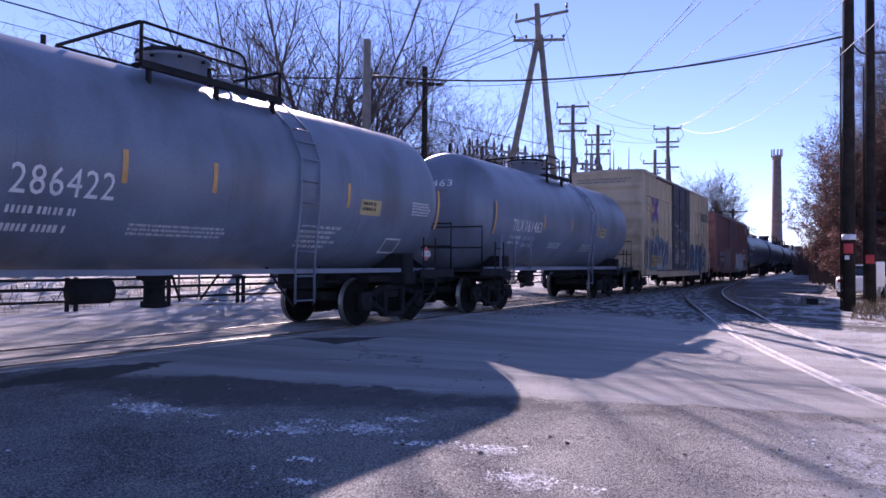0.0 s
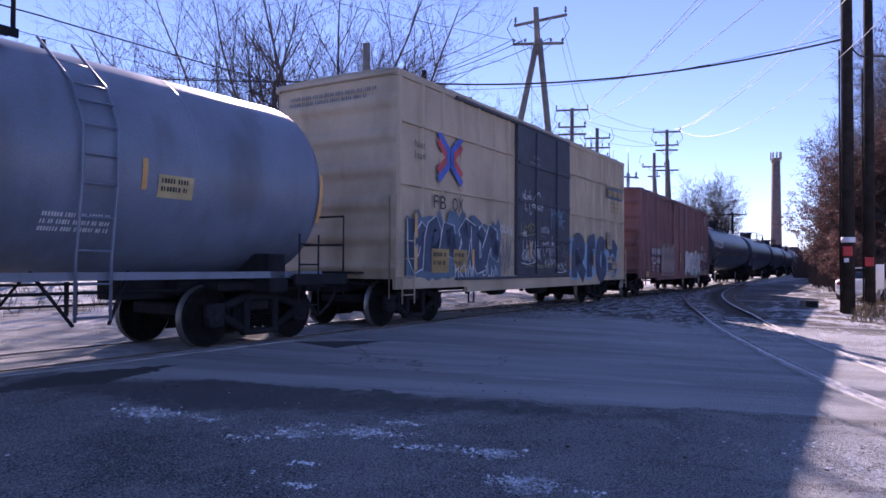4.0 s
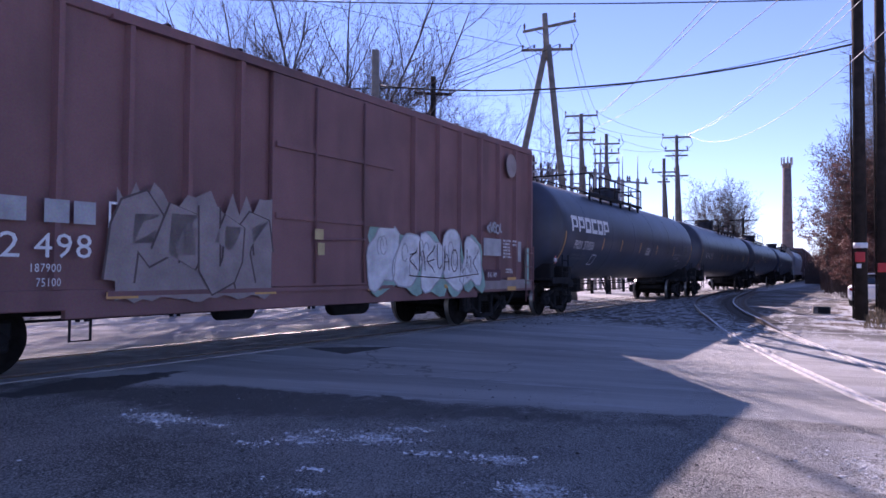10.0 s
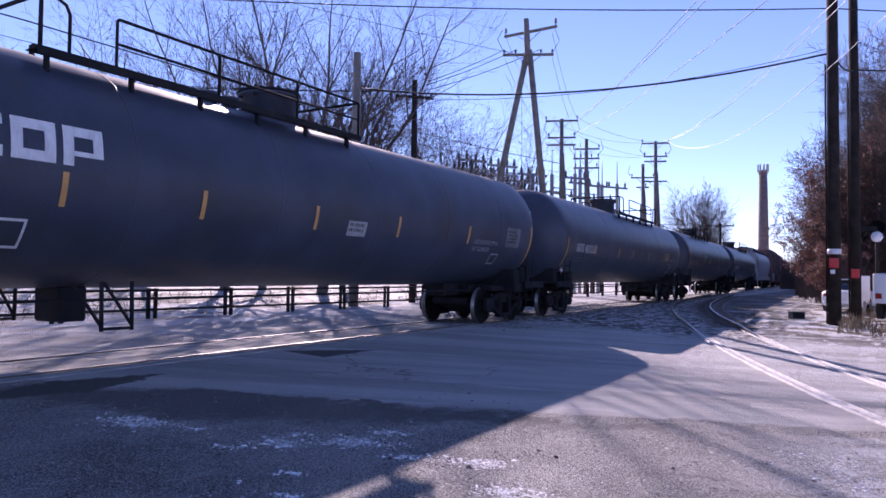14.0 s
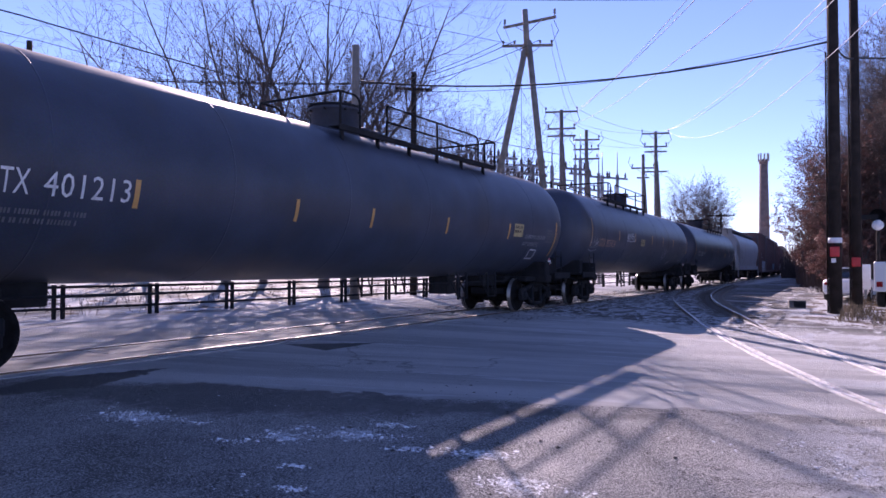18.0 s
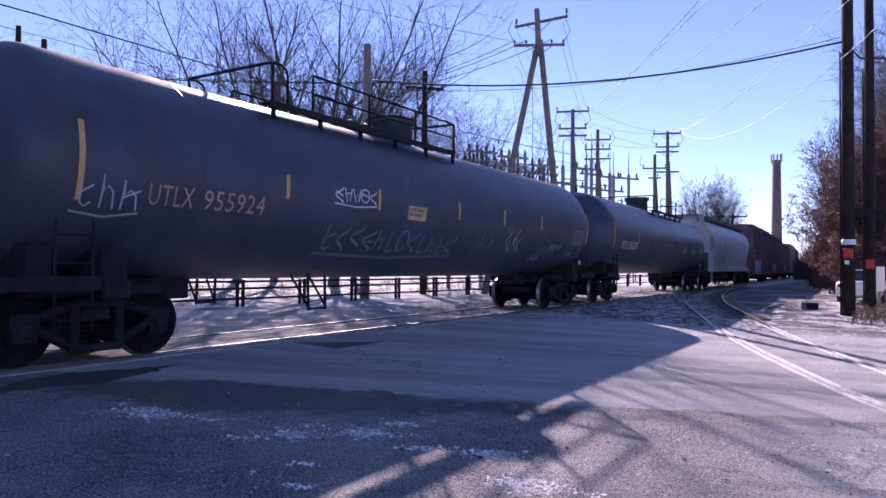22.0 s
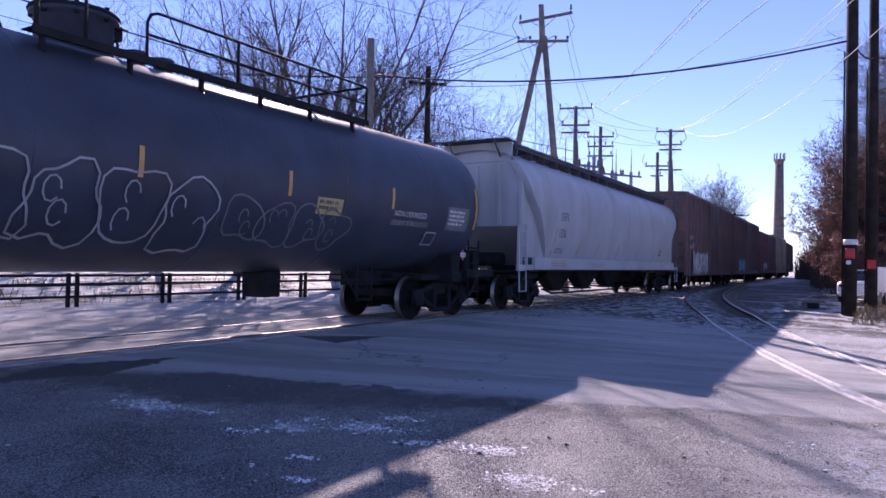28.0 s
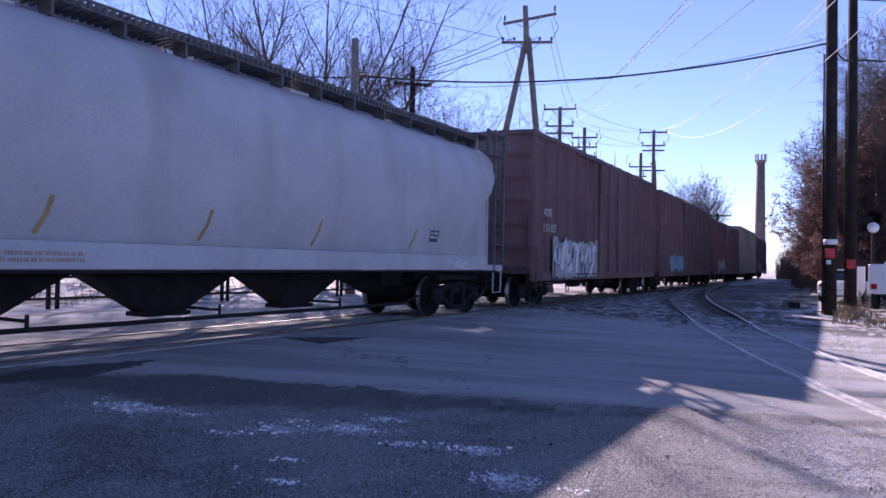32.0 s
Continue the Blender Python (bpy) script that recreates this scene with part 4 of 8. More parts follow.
    # handrails: closed loops with bent ends, mid rails and posts
    for y in (-1.04, 1.04):
        for ra, rb, bent in rails:
            e = 0.16
            pts = [(ra, y, 3.92), (ra, y, top - 0.02), (ra + 0.02, y, top)] if bent != "a" else [(ra, y, 3.92), (ra, y, top - e), (ra + 0.05, y, top - 0.05), (ra + e, y, top)]
            pts += [(rb - 0.02, y, top), (rb, y, top - 0.02), (rb, y, 3.92)] if bent != "b" else [(rb - e, y, top), (rb - 0.05, y, top - 0.05), (rb, y, top - e), (rb, y, 3.92)]
            hr = part("handrail", tube(bmesh.new(), pts, 0.022, 6), M_UNDER, car)
            if rb - ra > 1.0:
                part("mid_rail", tube(bmesh.new(), [(ra, y, 4.25), (rb, y, 4.25)], 0.02, 6), M_UNDER, hr)
            for x in np.linspace(ra, rb, max(2, round((rb - ra) / 1.7) + 1))[1:-1]:
                part("rail_post", tube(bmesh.new(), [(x, y, 3.92), (x, y, top)], 0.027, 6), M_UNDER, hr)
    for x, z in cross:
        part("cross_rail", tube(bmesh.new(), [(x, -1.04, 3.92), (x, -1.04, z - 0.02), (x, -1.02, z), (x, 1.02, z), (x, 1.04, z - 0.02), (x, 1.04, 3.92)], 0.027, 6), M_UNDER, car)
    # side ladder (grey cars) and hanging step at the middle
    for s in (-1, 1):
        if side_ladder:
            path = [(s * 0.5, 4.1), (s * 1.30, 3.42), (s * 1.56, 2.9), (s * 1.56, 2.2), (s * 1.45, 1.3), (s * 1.45, 0.55)]
            rungs = ((3.75, 0.9), (3.42, 1.30), (3.2, 1.44), (2.9, 1.56), (2.55, 1.56), (2.2, 1.56), (1.8, 1.51), (1.4, 1.46), (1.0, 1.45), (0.6, 1.45))
        if not side_ladder:
            for a in steps:
                st = part("hanging_step", tube(bmesh.new(), [(a, s * 1.4, 0.53), (a + 0.42, s * 1.4, 0.53)], 0.02, 6), M_UNDER, car)
                for d in (0.0, 0.42):
                    part("step_post", tube(bmesh.new(), [(a + d, s * 1.38, 1.12), (a + d, s * 1.4, 0.5)], 0.028, 6), M_UNDER, st)
                    part("step_brace", tube(bmesh.new(), [(a + d - 0.33, s * 1.3, 1.1), (a + d, s * 1.4, 0.56)], 0.022, 6), M_UNDER, st)
            continue
        l = part("side_ladder", tubes([[(x, y, z) for y, z in path] for x in (1.35, 1.8)], 0.02), paint, car)
        for z, y in rungs:
            part("rung", tube(bmesh.new(), [(1.35, s * y, z), (1.8, s * y, z)], 0.016, 6), paint, l)
        for xa, xb in ((0.95, 1.35), (2.2, 1.8)):
            part("step_brace", tube(bmesh.new(), [(xa, s * 1.2, 1.15), (xb, s * 1.42, 0.5)], 0.022, 6), M_UNDER, l)
    if not side_ladder:
        for x in gear:
            part("valve_box", boxes((x - 0.2, x + 0.2, -0.3, 0.3, 0.56, 1.04), bevel=0.03), M_UNDER, car)
    # bottom outlet, pipes, brake gear
    if side_ladder:
        part("bottom_outlet", lathe(bmesh.new(), [(0.28, 1.08), (0.26, 0.95), (0.16, 0.92), (0.16, 0.62), (0.2, 0.6), (0.2, 0.52), (0.001, 0.5)], 'z', 16, at=(-0.2, 0, 0)), M_UNDER, car)
    if side_ladder:
        part("brake_cylinder", lathe(bmesh.new(), [(0.001, -half + 4.2), (0.17, -half + 4.22), (0.17, -half + 4.75), (0.001, -half + 4.8)], 'x', 14, at=(0, -0.55, 0.82)), M_UNDER, car)
    part("brake_pipe", tube(bmesh.new(), [(-half + 0.4, -0.5, 0.82), (-half + 3, -0.6, 0.86), (half - 3, -0.6, 0.86), (half - 0.4, -0.5, 0.82)], 0.022, 6), M_UNDER, car)
    for sgn in (-1, 1):
        e = sgn * half
        # stub sill, saddle, platform and its rails
        bm = boxes((e - sgn * 3.4, e + sgn * 0.25, -0.28, 0.28, 0.72, 1.08), bevel=0.02)
        for y in (-0.75, 0.75):
            box(bm, e - sgn * 1.42 - 0.18, e - sgn * 1.42 + 0.18, y - 0.65, y + 0.65, 0.82, 1.42, 0.03)
        part("stub_sill", bm, M_UNDER, car)
        part("body_bolster", boxes((e - sgn * 1.22, e - sgn * 1.62, -1.45, 1.45, 0.80, 1.04), bevel=0.03), M_UNDER, car)
        pf = part("end_platform", boxes((e - sgn * 1.15, e + sgn * 0.12, -1.5, 1.5, 1.02, 1.07), (e - sgn * 1.15, e + sgn * 0.12, -1.52, -1.47, 0.93, 1.1), (e - sgn * 1.15, e + sgn * 0.12, 1.47, 1.52, 0.93, 1.1)), M_UNDER, car)
        if side_ladder or sgn > 0:
            w = 1.48 if side_ladder else 0.75
            part("end_rail", tubes([[(e + sgn * 0.06, -w, 1.07), (e + sgn * 0.06, -w, 2.1), (e + sgn * 0.06, w, 2.1), (e + sgn * 0.06, w, 1.07)], [(e + sgn * 0.06, -w, 1.6), (e + sgn * 0.06, w, 1.6)]], 0.02), M_UNDER, pf)
        if not side_ladder:
            part("head_brace", boxes((e - sgn * 0.75, e - sgn * 0.45, -1.2, -0.3, 1.0, 1.5), (e - sgn * 0.75, e - sgn * 0.45, 0.3, 1.2, 1.0, 1.5), (e - sgn * 0.5, e + sgn * 0.1, -0.3, 0.3, 1.05, 1.45), bevel=0.03), M_UNDER, car)
            if sgn > 0:
                part("brake_valve", boxes((e + 0.08, e + 0.4, 0.0, 1.0, 1.07, 1.8), (e + 0.1, e + 0.3, -1.0, -0.4, 1.07, 1.55), bevel=0.03), M_UNDER, car)
        for s in (-1, 1):
            ladder("end_ladder", car, e - sgn * 0.6, e - sgn * 1.05, s * 1.5, 0.42, 1.75, 4, M_UNDER, 0.018)
        add_truck(car, e - sgn * 1.42)
        add_coupler(car, e + sgn * 0.1, sgn)
    bw = part("hand_brake_wheel", lathe(bmesh.new(), [(0.25, half + 0.16), (0.28, half + 0.18), (0.25, half + 0.2), (0.23, half + 0.18), (0.25, half + 0.16)], 'x', 18, at=(0, 0.6, 1.75)), M_UNDER, car)
    part("spoke", tubes([[(half + 0.18, 0.6 - 0.24 * math.cos(k), 1.75 - 0.24 * math.sin(k)), (half + 0.18, 0.6 + 0.24 * math.cos(k), 1.75 + 0.24 * math.sin(k))] for k in (0.3, 1.35, 2.4)], 0.012), M_UNDER, bw)
    return car, rng, half


def box_car(q0, q1, paint, eave, label, seed, posts, post_depth=0.07, door=None, roof=None, sill_drop=0.0, wide=1.55):
    """A boxcar: shell, ribbed sides and ends, roof, sliding doors, underframe and trucks."""
    rng = random.Random(seed)
    half = (q1 - q0) / 2
    z0 = 0.98
    car = thing("boxcar", label, "boxcar", "cars of the freight train")
    part("body", boxes((-half + 0.06, half - 0.06, -wide, wide, z0, eave - 0.04), bevel=0.015), paint, car)
    # side sill and top chord
    for s in (-1, 1):
        part("side_sill", boxes((-half, half, s * wide - 0.05, s * wide + 0.05, 0.78, 1.02), (-half * 0.62, half * 0.62, s * wide - 0.05, s * wide + 0.05, 0.78 - sill_drop, 0.80), bevel=0.01), paint, car)
        part("top_chord", boxes((-half, half, s * wide - 0.04, s * wide + 0.06, eave - 0.14, eave), bevel=0.01), paint, car)
    # side posts
    d0, d1 = door or (9e9, 9e9)
    bm = boxes((-0.06, 0.06, -post_depth, 0.0, 1.02, eave - 0.14))
    for v in bm.verts:
        if v.co.y < -0.01:
            v.co.x *= 0.55
    me = bpy.data.meshes.new("side_post")
    bm.to_mesh(me)
    bm.free()
    me.materials.append(paint)
    for k in range(posts):
        x = -half + 0.12 + (2 * half - 0.24) * k / (posts - 1)
        if d0 - 0.1 < x < d1 + 0.1:
            continue
        shared("side_post", me, car, Matrix.Translation((x, -wide, 0)))
        shared("side_post", me, car, Matrix.Translation((x, wide, 0)) @ Matrix.Rotation(math.pi, 4, 'Z'))
    # corrugated ends
    for s in (-1, 1):
        bm = bmesh.new()
        n = 60
        rows = []
        for i in range(n + 1):
            z = z0 + (eave - 0.1 - z0) * i / n
            dx = 0.09 * max(0.0, math.sin(i / n * 2 * math.pi * 6)) ** 0.7 if 0.04 < i / n < 0.94 else 0
            rows.append([(s * (half - 0.055 + dx * min(1, (wide - abs(y)) * 6)), y, z) for y in (-wide + 0.02, -wide + 0.16, 0, wide - 0.16, wide - 0.02)])
        grid_sheet(bm, rows)
        part("corrugated_end", bm, paint, car)
        ladder("corner_ladder", car, s * (half - 0.1), s * (half - 0.52), -wide - 0.12, 0.5, 1.9, 4, paint, 0.016)
        ladder("end_ladder", car, s * (half + 0.03), s * (half + 0.03), -wide + 0.1, 0.6, 2.6, 5, paint, 0.016)
        part("stirrup_step", tubes([[(s * (half - 2.95), -wide + 0.02, 0.8), (s * (half - 2.95), -wide + 0.02, 0.42), (s * (half - 3.2), -wide + 0.02, 0.42), (s * (half - 3.2), -wide + 0.02, 0.8)]], 0.018), M_UNDER, car)
        part("end_stencil", flat_end(small_print(-1.2, 1.2, eave - 0.55, eave - 0.3, 2, rng), s * (half + 0.01)), M_GRAF[6], car)
        part("end_platform", boxes((s * (half - 0.02), s * (half + 0.3), -0.8, 0.8, 1.08, 1.12)), M_UNDER, car)
        part("stub_sill", boxes((s * (half - 3.2), s * (half + 0.25), -0.25, 0.25, 0.7, 1.0), bevel=0.02), M_UNDER, car)
        add_truck(car, s * (half - 1.5))
        add_coupler(car, s * (half + 0.15), s)
    # roof of ribbed sheets
    rf = part("roof", grid_sheet(bmesh.new(), [[(x, y, eave - 0.1 if low else eave + 0.05 * (1 - (y / wide) ** 2)) for y in np.linspace(-wide - 0.03, wide + 0.03, 9)] for x, low in ((-half - 0.01, True), (-half, False), (half, False), (half + 0.01, True))]), roof or paint, car)
    for x in np.arange(-half + 0.55, half - 0.3, 1.2):
        part("roof_rib", grid_sheet(bmesh.new(), [[(x + dx, y, eave + dz + 0.05 * (1 - (y / wide) ** 2)) for y in np.linspace(-wide - 0.03, wide + 0.03, 7)] for dx, dz in ((-0.05, 0.0), (-0.03, 0.04), (0.03, 0.04), (0.05, 0.0))]), roof or paint, rf)
    # underframe
    part("centre_sill", boxes((-half + 2, half - 2, -0.25, 0.25, 0.66, 0.98), bevel=0.02), M_UNDER, car)
    for x in np.linspace(-half + 3.6, half - 3.6, 6):
        part("cross_bearer", boxes((x - 0.06, x + 0.06, -wide, wide, 0.78, 0.98)), M_UNDER, car)
    part("brake_rod", tubes([[(-half + 3, -0.45, 0.6), (half - 3, -0.45, 0.62)], [(-half + 3, 0.4, 0.62), (half - 3, 0.4, 0.6)]], 0.02), M_UNDER, car)
    part("brake_cylinder", lathe(bmesh.new(), [(0.001, -0.3), (0.18, -0.28), (0.18, 0.3), (0.001, 0.34)], 'x', 14, at=(-1.6, -0.8, 0.66)), M_UNDER, car)
    part("air_reservoir", lathe(bmesh.new(), [(0.001, -0.5), (0.2, -0.42), (0.2, 0.42), (0.001, 0.5)], 'x', 14, at=(1.2, -0.75, 0.62)), M_UNDER, car)
    part("hand_brake_wheel", lathe(bmesh.new(), [(0.25, half + 0.14), (0.28, half + 0.16), (0.25, half + 0.18), (0.23, half + 0.16), (0.25, half + 0.14)], 'x', 18, at=(0, -0.6, 2.4)), M_UNDER, car)
    return car, rng, half


def sliding_door(car, x0, x1, z0, z1, wide, material, ribs=2):
    for s in (-1, 1):
        y = s * (wide + 0.055)
        d = part("sliding_door", boxes((x0, x1, y - 0.045, y + 0.045, z0, z1), bevel=0.012), material, car)
        for k in range(1, ribs + 1):
            z = z0 + (z1 - z0) * k / (ribs + 1)
            part("door_rib", boxes((x0 + 0.05, x1 - 0.05, y + s * 0.045, y + s * 0.085, z - 0.04, z + 0.04)), material, d)
        for x in (x0 + (x1 - x0) * 0.3, x0 + (x1 - x0) * 0.7):
            part("lock_bar", tube(bmesh.new(), [(x, y + s * 0.08, z0 + 0.05), (x, y + s * 0.08, z1 - 0.05)], 0.022, 6), material, d)
        part("door_handle", tube(bmesh.new(), [(x0 + (x1 - x0) * 0.3, y + s * 0.1, z0 + 0.75), (x0 + (x1 - x0) * 0.7, y + s * 0.1, z0 + 0.8)], 0.02, 6), material, d)
        for za, zb in ((z0 - 0.07, z0 - 0.01), (z1 + 0.01, z1 + 0.07)):
            part("door_track", boxes((x0 - (x1 - x0) * 0.85, x1, y - 0.05, y + 0.06, za, zb)), material, car)


HOPPER_EDGE = [6.95, 7.4, 7.8, 8.25, 8.62, 8.72, 8.72]
HOPPER_SIDE = [(1.37, 1.42), (1.46, 1.7), (1.53, 2.0), (1.575, 2.3), (1.605, 2.65), (1.61, 3.0), (1.585, 3.3), (1.52, 3.55), (1.41, 3.78), (1.24, 4.0), (0.98, 4.17), (0.55, 4.29), (0.0, 4.33)]


def on_hopper(bm, lift=0.006):
    """Lay a flat figure on the bulging side of the hopper."""
    for v in bm.verts:
        v.co.y = -float(np.interp(v.co.z, [z for _, z in HOPPER_SIDE], [y for y, _ in HOPPER_SIDE])) - lift
    return bm


def hopper_car(q0, q1, paint, label, seed):
    """A covered hopper: bulging sides, sloped end sheets, roof with running boards, chutes."""
    rng = random.Random(seed)
    half = (q1 - q0) / 2
    car = thing("covered_hopper", label, "hopper car", "cars of the freight train")
    L = half + 0.1
    ring_pts = [(-y, z) for y, z in HOPPER_SIDE] + [(y, z) for y, z in HOPPER_SIDE[-2::-1]]

    def cut(z):
        """Where the bulging sheet ends: it is cut back in a curve towards the sill."""
        return float(np.interp(z, [1.4, 2.1, 2.65, 3.0, 3.55, 4.0, 4.4], HOPPER_EDGE))
    bm = bmesh.new()
    grid_sheet(bm, [[(u * (cut(z) if abs(u) == 1 else 6.8), y, z) for y, z in ring_pts] for u in (-1, -0.98, -0.6, -0.2, 0.2, 0.6, 0.98, 1)])
    part("body_shell", bm, paint, car)
    for x in np.linspace(-6.6, 6.6, 7):
        part("weld_seam", grid_sheet(bmesh.new(), [[(x + dx, y * (1 + k), 2.9 + (z - 2.9) * (1 + k)) for y, z in ring_pts] for dx, k in ((-0.02, -0.002), (-0.008, 0.003), (0.008, 0.003), (0.02, -0.002))]), paint, car)
    for s in (-1, 1):
        # end wall with rounded top corners, and the sheet that slopes inwards below it
        we = s * 8.5
        top_line = [(y, z) for y, z in ring_pts if z > 3.2]
        bm = bmesh.new()
        low = [(-1.36, 2.25), (1.36, 2.25)]
        poly = [low[0], (-1.36, 3.3)] + [(max(-1.36, min(1.36, y * 0.97)), z - 0.02) for y, z in top_line if z > 3.5] + [(1.36, 3.3), low[1]]
        bm.faces.new([bm.verts.new((we, y, z)) for y, z in poly])
        part("end_wall", bm, paint, car)
        part("slope_sheet", grid_sheet(bmesh.new(), [[(we, y, 2.25) for y in (-1.36, 0, 1.36)], [(s * 6.4, y, 1.1) for y in (-1.36, 0, 1.36)]]), paint, car)
        for k in (-0.7, 0.0, 0.7):
            part("slope_stiffener", boxes((s * 8.5, s * 8.58, k - 0.05, k + 0.05, 2.3, 3.9)), paint, car)
        part("edge_strip", grid_sheet(bmesh.new(), [[(s * (cut(z) + dx), sy * (y - dy), z) for dx, dy in ((0.0, -0.004), (0.012, 0.03), (0.0, 0.24))] for sy in (-1,) for y, z in HOPPER_SIDE[:10]]), paint, car)
        part("edge_strip", grid_sheet(bmesh.new(), [[(s * (cut(z) + dx), y - dy, z) for dx, dy in ((0.0, -0.004), (0.012, 0.03), (0.0, 0.24))] for y, z in HOPPER_SIDE[:10]]), paint, car)
        for sy in (-1, 1):
            rows = [[(s * (cut(z) - 0.12), sy * min(1.36, y - 0.02), z), (s * max(e, cut(z) - 0.1), sy * min(1.36, y - 0.02), z)] for y, z, e in ((1.4, 1.42, 8.5), (1.4, 1.8, 8.5), (1.4, 2.25, 8.5), (1.4, 2.8, 8.5), (1.4, 3.3, 8.5), (1.4, 3.78, 8.5))]
            part("end_side_sheet", grid_sheet(bmesh.new(), rows), paint, car)
        # tall ladder frame at one corner, short ladder at the other
        for sy, high in ((s, 4.62), (-s, 2.27)):
            xa, xb = s * 9.07, s * 8.58
            y = -sy * 1.53
            # tall ladder takes the darker walk steel: its shade is put into the colour
            lad = part("corner_ladder", boxes(*((x - 0.03, x + 0.03, y - 0.035, y + 0.035, 1.06, high) for x in (xa, xb)), bevel=0.006), M_WALK if high > 3 else paint, car)
            for z in np.arange(1.35, high, 0.38):
                part("rung", tube(bmesh.new(), [(xa, y, z), (xb, y, z)], 0.016, 6), M_WALK if high > 3 else paint, lad)
            part("stirrup_step", tubes([[(xa - s * 0.06, y, 1.06), (xa - s * 0.08, y, 0.53), (xb - s * 0.02, y, 0.53), (xb, y, 1.06)]], 0.02), paint, lad)
            if high > 3:
                part("frame_post", boxes((s * 8.2 - 0.04, s * 8.2 + 0.04, y - 0.04, y + 0.04, 3.9, 4.6), bevel=0.008), M_WALK, lad)
                part("frame_beam", boxes((s * 9.07 - 0.03, s * 9.07 + 0.03, min(y, -0.8 * sy), max(y, -0.8 * sy), 4.48, 4.56), bevel=0.008), M_WALK, lad)
                for z in (4.5, 3.95):
                    part("frame_beam", boxes((min(s * 8.2, s * 9.07), max(s * 8.2, s * 9.07), y - 0.03, y + 0.03, z, z + 0.07), bevel=0.008), M_WALK, lad)
        for y in (-1.33, 1.33):
            part("corner_post", boxes((s * 8.47, s * 8.57, y - 0.05, y + 0.05, 1.06, 3.5), bevel=0.01), paint, car)
        part("reservoir", lathe(bmesh.new(), [(0.001, -0.55), (0.2, -0.5), (0.2, 0.5), (0.001, 0.55)], 'y', 16, at=(s * 7.9, 0, 1.35)), M_UNDER, car)
        part("crosswalk", boxes((min(s * 9.0, s * 8.3), max(s * 9.0, s * 8.3), -1.1, 1.1, 4.53, 4.56), bevel=0.008), M_WALK, car)
        part("crosswalk_fascia", boxes((min(s * 8.5, s * 8.54), max(s * 8.5, s * 8.54), -1.05, 1.05, 4.0, 4.53), bevel=0.008), paint, car)
        part("crosswalk_slat", tubes([[(s * (8.57 + 0.05 * k), -0.8, 4.565), (s * (8.57 + 0.05 * k), 0.8, 4.565)] for k in range(9)], 0.012, 4), M_WALK, car)
        part("walk_stay", tubes([[(s * 8.95, y, 4.53), (s * 8.5, y, 4.1)] for y in (-0.7, 0.7)], 0.025), M_WALK, car)
        part("end_platform", boxes((s * (L - 1.3), s * (half + 0.1), -1.5, 1.5, 1.02, 1.06)), M_UNDER, car)
        part("stub_sill", boxes((s * (half - 3.4), s * (half + 0.2), -0.27, 0.27, 0.7, 1.02), bevel=0.02), M_UNDER, car)
        add_truck(car, s * (half - 1.3))
        add_coupler(car, s * (half + 0.1), s)
    for s in (-1, 1):
        part("side_sill", boxes((-8.1, 8.1, s * 1.53 - 0.05, s * 1.53 + 0.05, 1.09, 1.42), bevel=0.012), paint, car)
        part("sill_end", boxes((-L, -8.1, s * 1.5 - 0.05, s * 1.5 + 0.05, 1.06, 1.22), (8.1, L, s * 1.5 - 0.05, s * 1.5 + 0.05, 1.06, 1.22), bevel=0.01), paint, car)
        part("sill_flange", boxes((-8.6, 8.6, s * 1.53 - 0.09, s * 1.53 + 0.09, 1.05, 1.085)), M_UNDER, car)
        # running board of open grating along the roof
        wk = part("roof_walk", boxes((-8.5, 8.5, s * 1.08 - 0.012, s * 1.08 + 0.012, 4.46, 4.5), (-8.5, 8.5, s * 1.08 - 0.012, s * 1.08 + 0.012, 4.36, 4.38), (-8.5, 8.5, s * 0.5 - 0.02, s * 0.5 + 0.02, 4.44, 4.5)), M_WALK, car)
        part("grating", boxes(*((x, x + 0.045, min(s * 0.5, s * 1.09), max(s * 0.5, s * 1.09), 4.38, 4.47) for x in np.arange(-8.45, 8.45, 0.11))), M_WALK, wk)
        for x in np.arange(-8.3, 8.4, 0.98):
            part("walk_bracket", boxes((x - 0.02, x + 0.02, s * 0.8, s * 1.08, 4.16, 4.37)), M_WALK, wk)
    for x in np.linspace(-L + 2.2, L - 2.2, 6):
        hb = part("hatch_cover", boxes((x - 1.1, x + 1.1, -0.36, 0.36, 4.31, 4.68), bevel=0.04), paint, car)
        part("hatch_bar", boxes((x - 0.05, x + 0.05, -0.42, 0.42, 4.67, 4.72)), M_STEEL, hb)
    # three chutes with sliding gates, meeting under the sill
    for k in range(3):
        x = -2.93 + 2.93 * k
        bm = bmesh.new()
        top = [bm.verts.new((x + a, b, 0.98)) for a, b in ((-1.3, -0.24), (1.3, -0.24), (1.3, 0.24), (-1.3, 0.24))]
        rim = [bm.verts.new((x + a, b, 1.25)) for a, b in ((-1.42, -1.1), (1.42, -1.1), (1.42, 1.1), (-1.42, 1.1))]
        low = [bm.verts.new((x + a, b, 0.42)) for a, b in ((-0.36, -0.18), (0.36, -0.18), (0.36, 0.18), (-0.36, 0.18))]
        for a, b in ((0, 1), (1, 2), (2, 3), (3, 0)):
            bm.faces.new((top[a], top[b], low[b], low[a]))
            bm.faces.new((rim[a], rim[b], top[b], top[a]))
        bm.faces.new(low[::-1])
        c = part("chute", bm, M_UNDER, car)
        part("gate_frame", boxes((x - 0.42, x + 0.42, -0.24, 0.24, 0.35, 0.42), bevel=0.01), M_UNDER, c)
